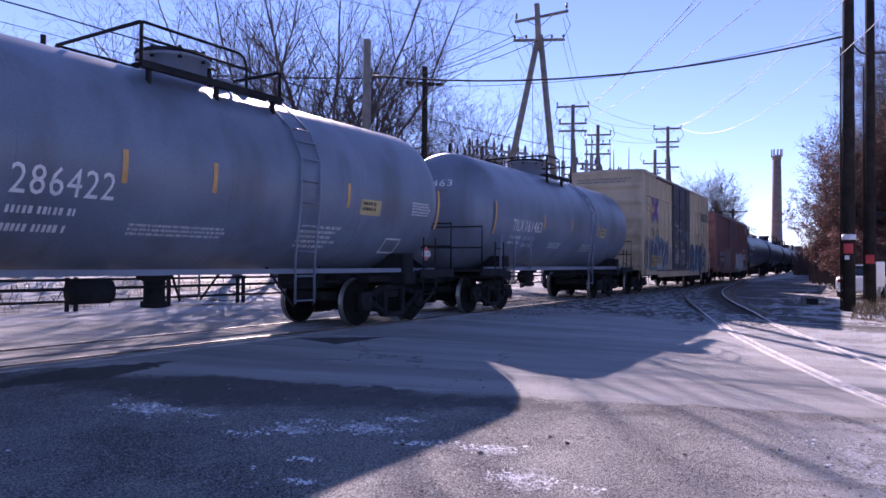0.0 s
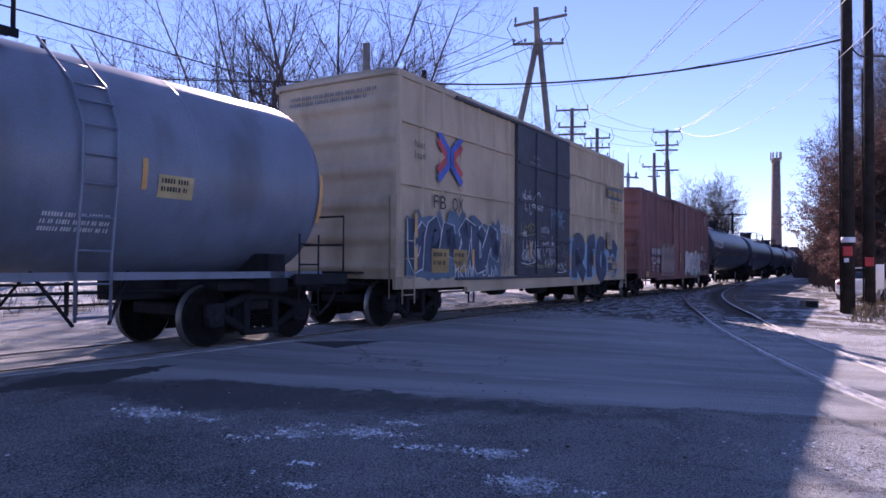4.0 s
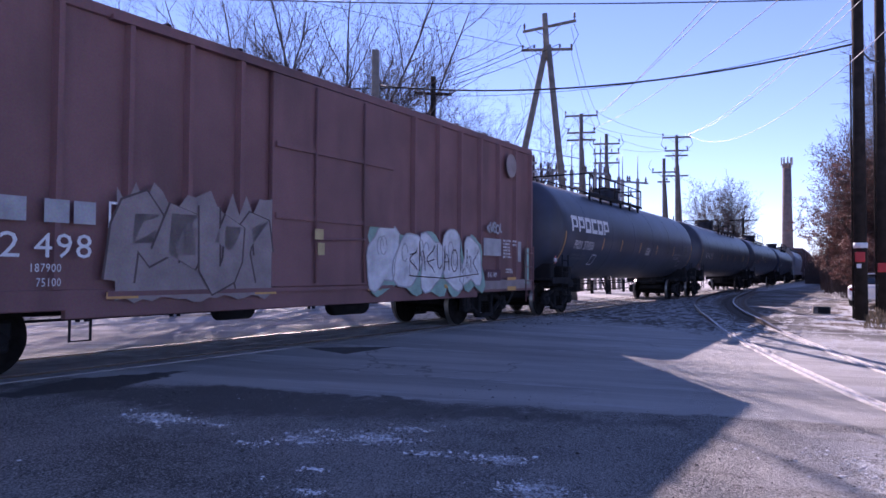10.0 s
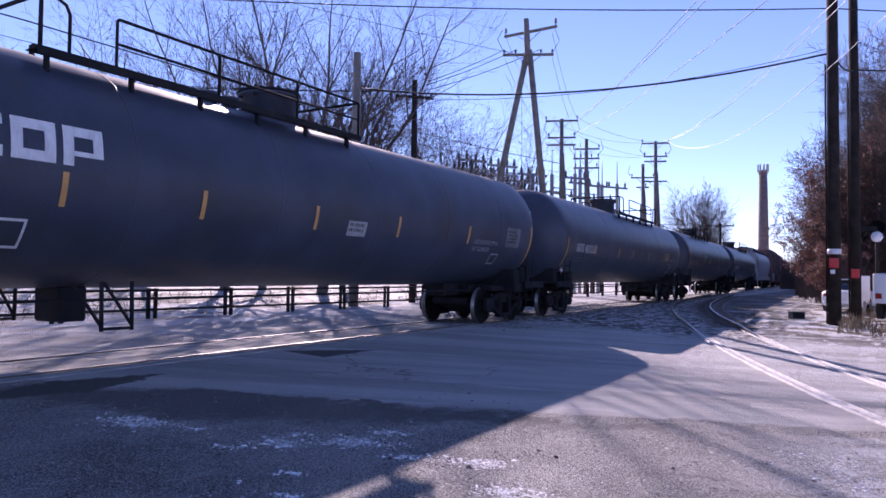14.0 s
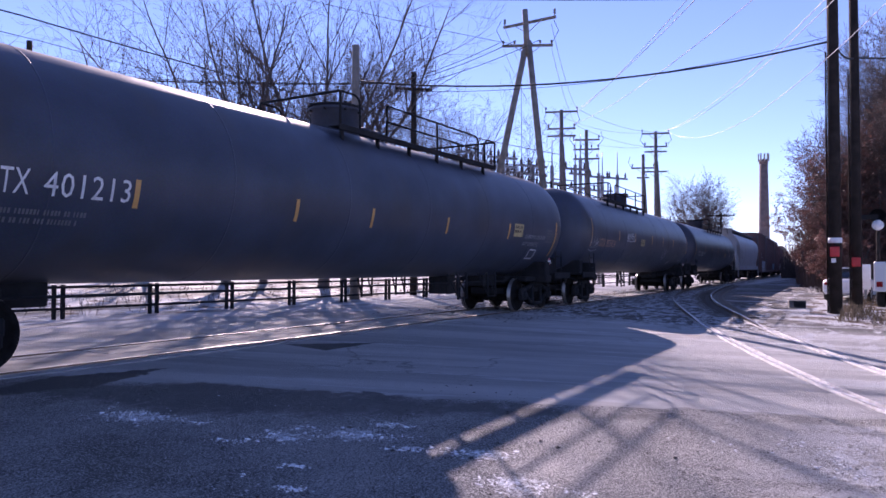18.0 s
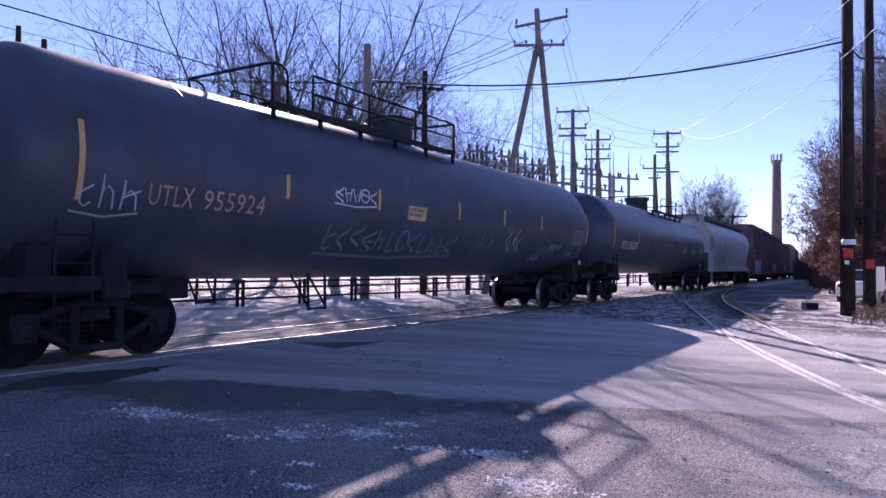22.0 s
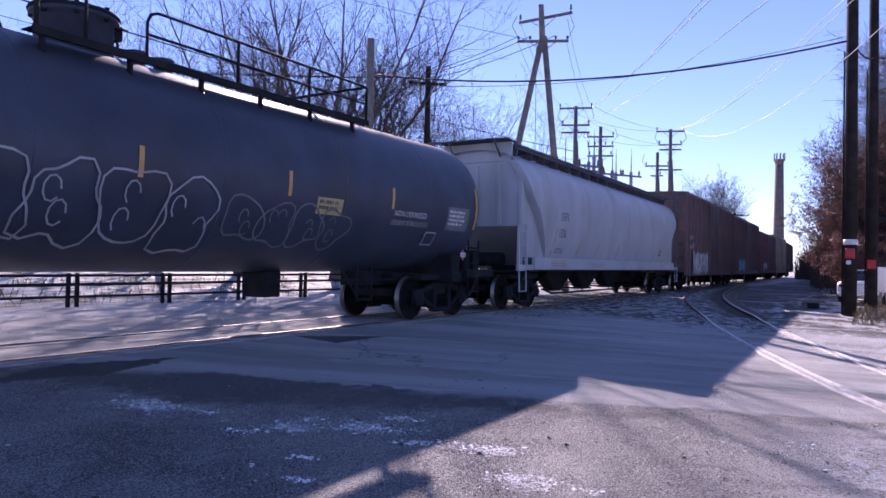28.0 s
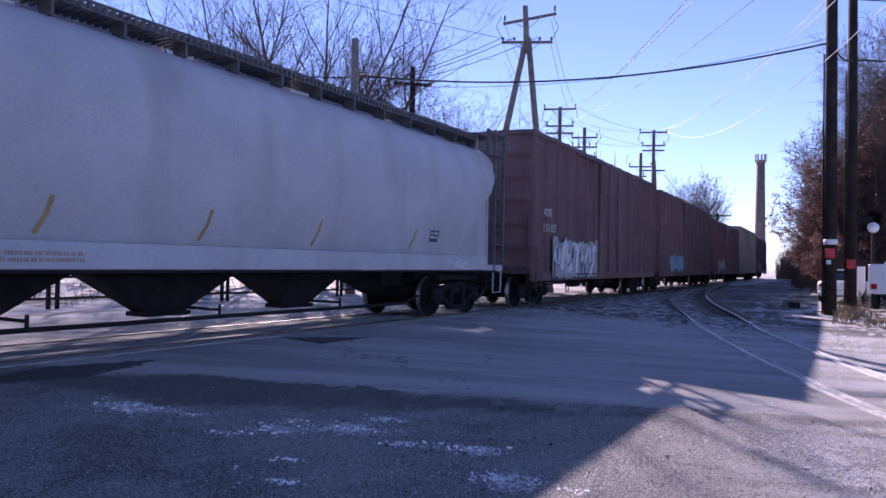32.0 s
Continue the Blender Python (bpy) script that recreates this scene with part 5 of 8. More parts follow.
        part("gate_crank", tubes([[(x + 0.4, -0.9, 0.46), (x + 0.4, 0.9, 0.46)], [(x + 0.4, -0.92, 0.38), (x + 0.4, -0.92, 0.54)]], 0.025), M_UNDER, c)
    for s in (-1, 1):
        bm = bmesh.new()
        grid_sheet(bm, [[(s * x, y, z) for x, z in ((4.55, 1.2), (4.6, 0.98), (5.9, 0.5), (6.6, 0.5), (6.6, 1.2))] for y in (-0.5, 0.5)])
        part("end_hopper_slope", bm, M_UNDER, car)
    part("train_pipe", tube(bmesh.new(), [(-6.0, -0.95, 0.5), (-5.4, -0.98, 0.36), (5.4, -0.98, 0.36), (6.0, -0.95, 0.5)], 0.035, 6), M_UNDER, car)
    return car, rng, half


CARS = []          # (car, place of its centre in the train, half the distance of its trucks)


def couple(built, q0, q1, inset):
    CARS.append((built[0], (q0 + q1) / 2, (q1 - q0) / 2 - inset))
    return built


def build_train():
    W, K = M_WHITE, M_BLACKTXT
    # grey tank cars
    car, rng, half = couple(tank_car(0.9, 13.0, M_TANK_GREY, "blue-grey tank car with white lettering and orange reflectors", 1, (-1.2, 1.4), ((-1.2, 0.64, "b"),), ((-1.2, 4.46), (1.36, 4.36)), 0.09, True, top=4.46), 0.9, 13.0, 1.42)
    part("car_number", wrap(fitted(letters("286422", 0.34), -3.05, -1.82, 1.98)), W, car)
    part("load_marking", wrap(small_print(-3.2, -2.2, 1.45, 1.85, 2, rng)), W, car)
    reflectors(car, wrap, [(x, 2.2, 2.62) for x in (-5.2, -1.72, -0.33, 2.59)] + [(5.53, 1.95, 2.75)])
    framed_sign(car, wrap, 2.95, 3.55, 2.1, 2.38, M_SIGNY, K, 2, rng)
    part("test_stencil", wrap(small_print(-1.5, 0.2, 1.55, 1.72, 3, rng)), W, car)
    part("test_stencil", wrap(small_print(1.6, 2.6, 1.45, 1.85, 5, rng)), W, car)
    framed_sign(car, wrap, 4.5, 5.3, 2.1, 2.5, M_TANK_GREY, W, 5, rng)
    part("stencil_box", wrap(rects([(4.0, 4.5, 1.42, 1.45), (4.0, 4.5, 1.68, 1.71), (4.0, 4.03, 1.45, 1.68), (4.47, 4.5, 1.45, 1.68)])), W, car)
    diamond(car, on_side(-1.36), 5.3, 1.42, 0.17)
    for s in (-1, 1):
        part("side_sill", boxes((-half + 0.4, half - 0.4, s * 1.29 - 0.05, s * 1.29 + 0.05, 1.04, 1.12)), M_TANK_GREY, car)
    car, rng, half = couple(tank_car(14.5, 26.65, M_TANK_GREY, "blue-grey tank car with white numbers and orange reflective strips", 2, (-1.2, 0.85), ((-1.2, -0.18, "b"),), ((-1.2, 4.48), (0.8, 4.36)), -0.46, True, top=4.48), 14.5, 26.65, 1.42)
    part("car_mark", wrap(fitted(letters("TILX", 0.30), -4.45, -3.80, 2.08)), W, car)
    part("car_number", wrap(fitted(letters("161463", 0.30), -3.65, -2.6, 2.08)), W, car)
    part("load_marking", wrap(small_print(-4.45, -3.65, 1.68, 1.95, 2, rng)), W, car)
    for z, text in ((1.86, "99100 KG"), (1.68, "30600 KG")):
        part("load_limit", wrap(fitted(letters(text, 0.10), -3.6, -2.9, z)), W, car)
    part("head_number", on_head(fitted(letters("161463", 0.17), -0.55, 0.55, 3.12), half), W, car)
    part("head_stencil", on_head(small_print(-0.5, 0.5, 2.8, 3.04, 2, rng), half), M_GRAF[6], car)
    reflectors(car, wrap, [(-5.48, 1.95, 2.75)] + [(x, 2.2, 2.6) for x in (-2.44, -0.31, 2.2)] + [(5.5, 1.95, 2.75)])
    framed_sign(car, wrap, 2.4, 2.95, 2.12, 2.42, M_SIGNY, K, 2, rng)
    part("test_stencil", wrap(small_print(-1.75, -0.7, 1.66, 1.84, 3, rng)), W, car)
    part("test_stencil", wrap(small_print(1.0, 2.1, 1.6, 1.85, 3, rng)), W, car)
    for x in (-5.2, -4.4, -3.4):
        part("platform_stay", tube(bmesh.new(), [(x, -1.5, 1.08), (x, -1.52, 1.95)], 0.03, 6), M_TANK_GREY, car)
    for s in (-1, 1):
        part("side_sill", boxes((-half + 0.4, half - 0.4, s * 1.34 - 0.06, s * 1.34 + 0.06, 1.04, 1.14)), M_TANK_GREY, car)
    # yellow boxcar
    car, rng, half = couple(box_car(28.1, 42.75, M_YELLOW, 5.07, "yellow high boxcar with dark door and blue graffiti", 3, 19, 0.05, (-2.05, 1.65), sill_drop=0.12), 28.1, 42.75, 1.5)
    sliding_door(car, -2.02, 1.62, 1.0, 4.9, 1.55, M_BLUEDOOR, 3)
    for z in (2.86, 4.08):
        for s in (-1, 1):
            for xa, xb in ((-half + 0.15, -2.1), (1.7, half - 0.15)):
                part("side_rail", boxes((xa, xb, s * 1.575 - 0.035, s * 1.575 + 0.035, z - 0.03, z + 0.03)), M_YELLOW, car)
    ly = on_side(-1.60)
    part("car_mark", ly(fitted(letters("FB", 0.3), -6.0, -5.5, 2.44)), K, car)
    part("car_mark", ly(fitted(letters("OX", 0.3), -5.24, -4.76, 2.44)), K, car)
    wild(car, ly, -6.9, -3.0, 0.95, 2.35, 6, rng, M_NAVY, M_GRAF[0], M_NAVY2, 0.34, 0.028)
    block_piece(car, ly, 0.76, 2.22, (("R", 1.72, 3.25), ("F", 3.2, 4.15), ("G", 4.05, 5.15), ("=", 5.15, 6.5)), rng, M_NAVY, M_GRAF[1])
    # stencil panels that the painters left clear
    for x0, x1, z0, z1, rows in ((5.25, 5.75, 1.85, 2.46, 5), (5.25, 5.75, 1.38, 1.6, 1), (5.25, 5.66, 1.03, 1.13, 1), (5.67, 6.08, 0.78, 1.12, 2), (5.77, 6.27, 1.16, 1.42, 1)):
        framed_sign(car, on_side(-1.615), x0, x1, z0, z1, M_YELLOW, M_TIMBER, rows, rng, 0.004)
    for x0, x1, z0, z1, g in ((-5.2, -4.3, 0.97, 1.35, 0), (-3.9, -3.1, 0.97, 1.3, 0), (-3.05, -2.2, 1.1, 2.0, 6), (-3.0, -2.3, 2.0, 2.3, 0)):
        tag_scrawl(car, on_side(-1.625), x0, x1, z0, z1, rng, M_GRAF[g], 0.03, 4)
    for x0, x1 in ((-6.1, -5.4), (-5.2, -4.6)):
        framed_sign(car, on_side(-1.615), x0, x1, 1.1, 1.6, M_PLATE, K, 2, rng, 0.006)
    reflectors(car, on_side(-1.625), [(x, 1.15, 1.62) for x in (-6.7, -4.34, 1.72, 3.86, 6.31)] + [(-6.7, 1.8, 2.3)], 0.1)
    reflectors(car, on_side(-1.70), [(-1.36, 1.45, 1.9)], 0.09)
    # crossed arrows in red and blue
    for sgn, material, lift in ((1, M_ARROW_RED, 0.006), (-1, M_ARROW_BLUE, 0.009)):
        for u in (-1, 1):
            bm = bmesh.new()
            ribbon(bm, [(-5.34 + u * 0.5, 3.56 + 0.42 - sgn * 0.09), (-5.34 + u * 0.08, 3.56 + 0.08 - sgn * 0.09), (-5.34 + u * 0.08, 3.56 - 0.08 + sgn * 0.09), (-5.34 + u * 0.5, 3.56 - 0.42 + sgn * 0.09)], 0.16)
            part("painted_arrow", ly(bm, lift), material, car)
    em = part("emblem_panel", ly(rects([(5.25, 7.0, 3.62, 4.0)]), 0.008), M_NAVY2, car, "faded dark blue emblem panel")
    for k in range(3):
        part("emblem_bar", ly(rects([(5.38 + k * 0.54, 5.80 + k * 0.54, 3.70, 3.92)]), 0.013), M_PLATE, em)
    part("load_stencil", ly(small_print(5.6, 6.9, 3.1, 3.5, 3, rng)), M_PLATE, car)
    for z, text in ((3.62, "Next"), (3.4, "load")):
        part("load_stencil", ly(fitted(letters(text, 0.15), -6.72, -6.34, z)), K, car)
    ld = on_side(-1.66)
    for x0, x1, z0, z1, g in ((-1.8, -0.9, 1.3, 2.0, 0), (-0.5, 0.4, 1.5, 2.1, 0), (-1.7, -0.6, 2.6, 3.3, 0), (0.1, 1.2, 2.3, 3.0, 1), (-1.6, 0.9, 1.2, 1.3, 5), (0.3, 1.4, 1.4, 2.0, 6), (-1.9, -1.0, 2.1, 2.4, 5), (-1.85, -1.0, 1.35, 1.7, 0), (-1.0, -0.55, 1.4, 1.95, 0), (-0.35, 0.5, 1.25, 1.5, 0), (0.5, 1.3, 1.1, 1.35, 0), (-1.8, -1.2, 3.0, 3.15, 0), (-1.2, -0.4, 2.75, 2.95, 0), (-1.75, -1.5, 2.0, 2.2, 0), (0.2, 0.9, 2.6, 2.9, 1), (-0.6, 0.0, 2.15, 2.35, 0)):
        tag_scrawl(car, ld, x0, x1, z0, z1, rng, M_GRAF[g], 0.022, 4)
    for z, text, x0, x1 in ((4.12, "DOORS", -1.05, -0.62), (3.95, "MOVING CAR", -1.29, -0.62)):
        part("door_stencil", ld(fitted(letters(text, 0.09), x0, x1, z)), M_GRAF[3], car)
    # red boxcar
    car, rng, half = couple(box_car(44.95, 60.0, M_RED, 4.42, "oxide-red boxcar with ribbed sides and silver graffiti", 4, 18, 0.09, (-1.65, 0.3), sill_drop=0.1), 44.95, 60.0, 1.5)
    sliding_door(car, -1.6, 1.45, 1.0, 4.25, 1.55, M_RED, 2)
    lb = on_side(-1.645)
    for k, (x0, x1) in enumerate(((-5.86, -5.55), (-5.45, -5.14), (-4.95, -4.67), (-4.62, -4.36))):
        part("owner_mark", lb(rects([(x0, x1, 1.77, 2.03)])), M_GRAF[3], car)
    part("car_number", lb(fitted(letters("722", 0.28), -5.9, -5.2, 1.38)), W, car)
    part("car_number", lb(fitted(letters("498", 0.28), -5.05, -4.4, 1.38)), W, car)
    for text, x0, x1, z in (("LD LMT", -5.89, -5.54, 1.22), ("187900", -5.08, -4.75, 1.22), ("LT WT", -5.88, -5.58, 1.06), ("75100", -5.02, -4.75, 1.06)):
        part("load_stencil", lb(fitted(letters(text, 0.095), x0, x1, z)), W, car)
    part("stencil_box", lb(rects([(-4.2, -3.85, 1.72, 1.75), (-4.2, -3.85, 2.03, 2.06), (-4.2, -4.17, 1.75, 2.03), (-3.88, -3.85, 1.75, 2.03)])), W, car)
    reflectors(car, lb, [(-6.6, 0.86, 1.06), (-4.0, 0.9, 0.98), (-1.71, 0.9, 0.98), (0.9, 0.9, 0.98), (3.4, 0.9, 0.98)], 0.42)
    wild(car, lb, -4.0, -1.7, 0.85, 2.25, 4, rng, M_GRAF[7], M_GRAF[8], M_GRAF[7], 0.36, 0.03)
    throw_up(car, lb, 0.7, 4.7, 0.86, 2.1, 5, rng, M_GRAF[0], M_GRAF[3], M_GRAF[4], 0.03)
    tag_scrawl(car, on_side(-1.668), 1.9, 4.6, 1.2, 1.8, rng, M_GRAF[8], 0.02, 9)
    part("graffiti_block", lb(rects([(4.85, 5.7, 1.62, 2.02)]), 0.006), M_GRAF[3], car, "square of silver spray paint")
    part("graffiti_block", lb(rects([(4.8, 7.3, 0.84, 1.06)]), 0.005), M_GRAF[7], car, "band of dull spray paint along the sill")
    part("graffiti_block", lb(rects([(6.58, 6.76, 1.5, 2.0)]), 0.006), M_GRAF[3], car, "narrow silver spray patch")
    part("graffiti_block", lb(rects([(6.98, 7.2, 0.95, 1.85)]), 0.006), M_GRAF[4], car, "narrow pale green spray patch")
    part("test_panel", lb(rects([(4.95, 5.68, 1.04, 1.3)]), 0.007), M_PANEL, car, "dark red panel with white lettering")
    part("panel_mark", lb(fitted(letters("BX-189", 0.12), 5.06, 5.46, 1.12), 0.012), W, car)
    part("load_stencil", lb(small_print(5.8, 6.22, 1.55, 2.02, 6, rng)), W, car)
    part("load_stencil", lb(small_print(6.3, 6.5, 1.85, 2.02, 2, rng)), W, car)
    part("load_stencil", lb(small_print(5.95, 6.35, 1.2, 1.32, 2, rng)), W, car)
    reflectors(car, on_side(-1.655), [(6.23, 1.05, 1.12), (6.23, 0.8, 0.9)], 0.46)
    tag_scrawl(car, lb, 5.0, 5.75, 2.12, 2.4, rng, M_GRAF[3], 0.05, 5)
    bm = bmesh.new()
    fill(bm, [(6.23 + 0.27 * math.cos(k * 0.314), 3.84 + 0.29 * math.sin(k * 0.314)) for k in range(20)])
    part("round_emblem", lb(bm), M_GRAF[7], car, "faded round emblem")
    part("defect_card", on_side(-1.72)(rects([(-0.75, -0.55, 1.75, 1.92), (-0.68, -0.52, 1.5, 1.7)])), M_SIGNY, car)
    # black tank car with a large name panel
    car, rng, half = couple(tank_car(61.6, 79.95, M_TANK_BLACK, "black tank car with large white block lettering", 5, (-5.0, 1.25), ((-4.96, -4.6, "b"), (-3.96, 1.19, "")), ((-4.96, 4.58), (1.19, 4.58)), -0.16, steps=(-4.3,), gear=(-4.0,)), 61.6, 79.95, 1.42)
    for k in range(6):
        x0 = -7.84 + k * 0.585
        bm = rects([(x0, x0 + 0.13, 2.48, 2.95), (x0 + 0.13, x0 + 0.50, 2.83, 2.95)])
        if k in (0, 1, 5):
            rects([(x0 + 0.37, x0 + 0.50, 2.66, 2.83), (x0 + 0.13, x0 + 0.50, 2.60, 2.66)], bm)
        else:
            rects([(x0 + 0.13, x0 + 0.50, 2.48, 2.60)], bm)
            if k != 3:
                rects([(x0 + 0.37, x0 + 0.50, 2.60, 2.83)], bm)
        part("name_panel_bar", wrap(bm), W, car)
    part("car_mark", wrap(fitted(letters("PROX", 0.27), -7.45, -6.81, 1.96)), W, car)
    part("car_number", wrap(fitted(letters("37450", 0.27), -6.66, -5.78, 1.96)), W, car)
    part("load_marking", wrap(small_print(-7.4, -5.9, 1.6, 1.82, 2, rng)), M_GRAF[6], car)
    part("head_number", on_head(fitted(letters("37450", 0.17), -0.55, 0.55, 3.12), half), M_GRAF[3], car)
    part("head_stencil", on_head(small_print(-0.5, 0.5, 2.8, 3.04, 2, rng), half), M_GRAF[6], car)
    reflectors(car, wrap, [(-8.30, 1.5, 2.45)] + [(x, 2.0, 2.4) for x in (-4.87, -2.85, -0.47, 2.0, 4.9)] + [(8.42, 1.6, 2.6)])
    framed_sign(car, wrap, 0.4, 0.95, 1.95, 2.22, M_GRAF[3], K, 2, rng)
    part("stencil", wrap(rects([(-7.42, -7.28, 1.2, 1.36)])), W, car)
    part("gas_stencil", wrap(fitted(letters("LIQUEFIED PETROLEUM GAS", 0.10), 5.2, 6.5, 2.02)), M_GRAF[3], car)
    part("gas_stencil", wrap(fitted(letters("NOT ODORIZED", 0.10), 5.2, 6.1, 1.85)), M_GRAF[3], car)
    part("stencil_box", wrap(rects([(6.3, 6.7, 1.55, 1.58), (6.3, 6.7, 1.78, 1.81), (6.3, 6.33, 1.58, 1.78), (6.67, 6.7, 1.58, 1.78)])), M_GRAF[3], car)
    framed_sign(car, wrap, 6.9, 7.7, 2.0, 2.5, M_GRAF[6], K, 4, rng)
    diamond(car, on_side(-1.36), -8.75, 1.6, 0.13)
    part("stencil_box", wrap(rects([(-5.6, -5.2, 1.5, 1.53), (-5.6, -5.2, 1.8, 1.83), (-5.6, -5.57, 1.53, 1.8), (-5.23, -5.2, 1.53, 1.8)])), W, car)
    # black tank car
    car, rng, half = couple(tank_car(81.25, 100.3, M_TANK_BLACK, "plain black tank car with white number and yellow strips", 6, (-1.15, 5.35), ((-1.1, -0.5, "b"), (0.4, 4.4, "b"), (4.75, 5.33, "a")), ((-1.1, 4.58), (5.33, 4.58)), 0.0, steps=(2.75, 4.25), gear=(4.35,)), 81.25, 100.3, 1.42)
    part("car_mark", wrap(fitted(letters("NATX", 0.29), -7.72, -7.04, 2.06)), W, car)
    part("car_number", wrap(fitted(letters("401213", 0.29), -6.88, -5.78, 2.06)), W, car)
    part("load_marking", wrap(small_print(-7.7, -6.0, 1.7, 1.9, 2, rng)), M_GRAF[6], car)
    part("head_number", on_head(fitted(letters("401213", 0.17), -0.55, 0.55, 3.12), half), M_GRAF[3], car)
    part("head_stencil", on_head(small_print(-0.5, 0.5, 2.8, 3.04, 2, rng), half), M_GRAF[6], car)
    reflectors(car, wrap, [(-8.61, 1.6, 2.5)] + [(x, 2.0, 2.36) for x in (-5.69, -2.73, -0.66, 2.13)] + [(8.5, 1.6, 2.6)])
    framed_sign(car, wrap, 5.6, 6.15, 2.08, 2.42, M_SIGNY, K, 2, rng)
    part("gas_stencil", wrap(fitted(letters("LIQUEFIED PETROLEUM GAS", 0.10), 6.35, 7.75, 2.06)), M_GRAF[3], car)
    part("gas_stencil", wrap(fitted(letters("NOT ODORIZED", 0.10), 6.35, 7.35, 1.86)), M_GRAF[3], car)
    part("test_stencil", wrap(small_print(7.85, 8.55, 1.95, 2.35, 5, rng)), M_GRAF[6], car)
    reflectors(car, wrap, [(5.3, 2.0, 2.4)])
    part("stencil_box", wrap(rects([(7.0, 7.45, 1.5, 1.53), (7.0, 7.45, 1.74, 1.77), (7.0, 7.03, 1.53, 1.74), (7.42, 7.45, 1.53, 1.74)])), W, car)
    diamond(car, on_side(-1.36), 8.3, 1.42, 0.13)
    diamond(car, on_side(-1.36), -8.9, 1.45, 0.13)
    # black tank car with scrawled graffiti
    car, rng, half = couple(tank_car(101.8, 120.2, M_TANK_BLACK, "dirty black tank car with faint graffiti scrawls", 7, (-4.9, 1.02), ((-4.83, -4.48, "b"), (-3.86, 0.97, "")), ((-4.83, 4.58), (0.97, 4.58)), -0.12, steps=(-4.3,)), 101.8, 120.2, 1.42)
    part("car_mark", wrap(fitted(letters("UTLX", 0.28), -7.39, -6.69, 2.02)), M_ORANGE_TXT, car)
    part("car_number", wrap(fitted(letters("955924", 0.28), -6.52, -5.38, 2.02)), M_ORANGE_TXT, car)
    reflectors(car, wrap, [(-8.32, 2.0, 2.95)] + [(x, 2.3, 2.68) for x in (-4.93, -2.52, 0.45, 2.70, 4.99)] + [(8.62, 2.0, 2.95)])
    framed_sign(car, wrap, -1.55, -0.9, 2.18, 2.46, M_SIGNY, K, 2, rng)
    tag_scrawl(car, wrap, -8.4, -7.5, 1.9, 2.35, rng, M_GRAF[3], 0.025, 3)
    tag_scrawl(car, wrap, -3.8, -2.6, 2.35, 2.65, rng, M_GRAF[0], 0.025, 5)
    tag_scrawl(car, wrap, -3.9, 0.6, 1.5, 2.0, rng, M_GRAF[6], 0.05, 12)
    tag_scrawl(car, wrap, 1.5, 2.4, 1.55, 2.1, rng, M_GRAF[6], 0.03, 4)
    tag_scrawl(car, wrap, 3.0, 3.9, 1.6, 2.2, rng, M_GRAF[3], 0.03, 4)
    framed_sign(car, wrap, 7.5, 8.3, 1.95, 2.4, M_GRAF[6], K, 4, rng)
    for x0, x1, z0, z1, g in ((4.9, 5.5, 1.42, 1.62, 3), (5.1, 6.0, 1.62, 1.84, 6), (6.2, 7.2, 1.5, 1.68, 6), (7.3, 7.8, 1.6, 1.75, 3), (2.9, 3.6, 2.1, 2.35, 6)):
        tag_scrawl(car, wrap, x0, x1, z0, z1, rng, M_GRAF[g], 0.02, 5)
    part("stencil_panel", wrap(rects([(5.9, 6.3, 1.72, 1.92)])), M_GRAF[6], car)
    part("stencil_panel", wrap(rects([(6.4, 6.75, 1.8, 1.92)])), M_GRAF[6], car)
    diamond(car, on_side(-1.36), 8.3, 1.42, 0.12)
    # black tank car with outlined graffiti
    car, rng, half = couple(tank_car(121.8, 140.55, M_TANK_BLACK, "black tank car with large outlined bubble graffiti", 8, (-1.15, 5.15), ((-1.1, -0.5, "b"), (0.36, 5.1, "a")), ((-1.1, 4.58), (5.1, 4.58)), -0.05, steps=(4.5,), gear=(3.5,)), 121.8, 140.55, 1.42)
    part("car_mark", wrap(fitted(letters("MTZX", 0.28), -7.58, -6.83, 2.0)), W, car)
    part("car_number", wrap(fitted(letters("330278", 0.28), -6.66, -5.44, 2.0)), W, car)
    reflectors(car, wrap, [(-8.61, 2.0, 2.95)] + [(x, 2.25, 2.65) for x in (-5.29, -2.63, 0.0, 2.64, 5.40)] + [(8.62, 2.0, 2.95)])
    part("head_number", on_head(fitted(letters("330278", 0.16), -0.5, 0.5, 3.12), half), M_GRAF[3], car)
    part("head_stencil", on_head(small_print(-0.5, 0.5, 2.8, 3.04, 2, rng), half), M_GRAF[6], car)
    throw_up(car, wrap, -2.2, 1.3, 1.32, 2.4, 4, rng, M_TANK_BLACK, M_GRAF[3], None, 0.03, True)
    throw_up(car, wrap, 1.5, 4.2, 1.45, 2.2, 4, rng, M_TANK_BLACK, M_GRAF[6], None, 0.03, True)
    framed_sign(car, wrap, 3.3, 3.95, 2.02, 2.3, M_SIGNY, K, 2, rng)
    framed_sign(car, wrap, 7.4, 8.3, 1.95, 2.45, M_GRAF[6], W, 4, rng)
    part("gas_stencil", wrap(fitted(letters("NON-ODORIZED", 0.11), 5.5, 6.6, 2.13)), W, car)
    part("gas_stencil", wrap(fitted(letters("LIQUEFIED PETROLEUM GAS", 0.10), 5.45, 6.7, 1.96)), M_GRAF[3], car)
    part("stencil_box", wrap(rects([(6.75, 7.15, 1.6, 1.63), (6.75, 7.15, 1.85, 1.88), (6.75, 6.78, 1.63, 1.85), (7.12, 7.15, 1.63, 1.85)])), M_GRAF[3], car)
    diamond(car, on_side(-1.36), 8.3, 1.42, 0.13)
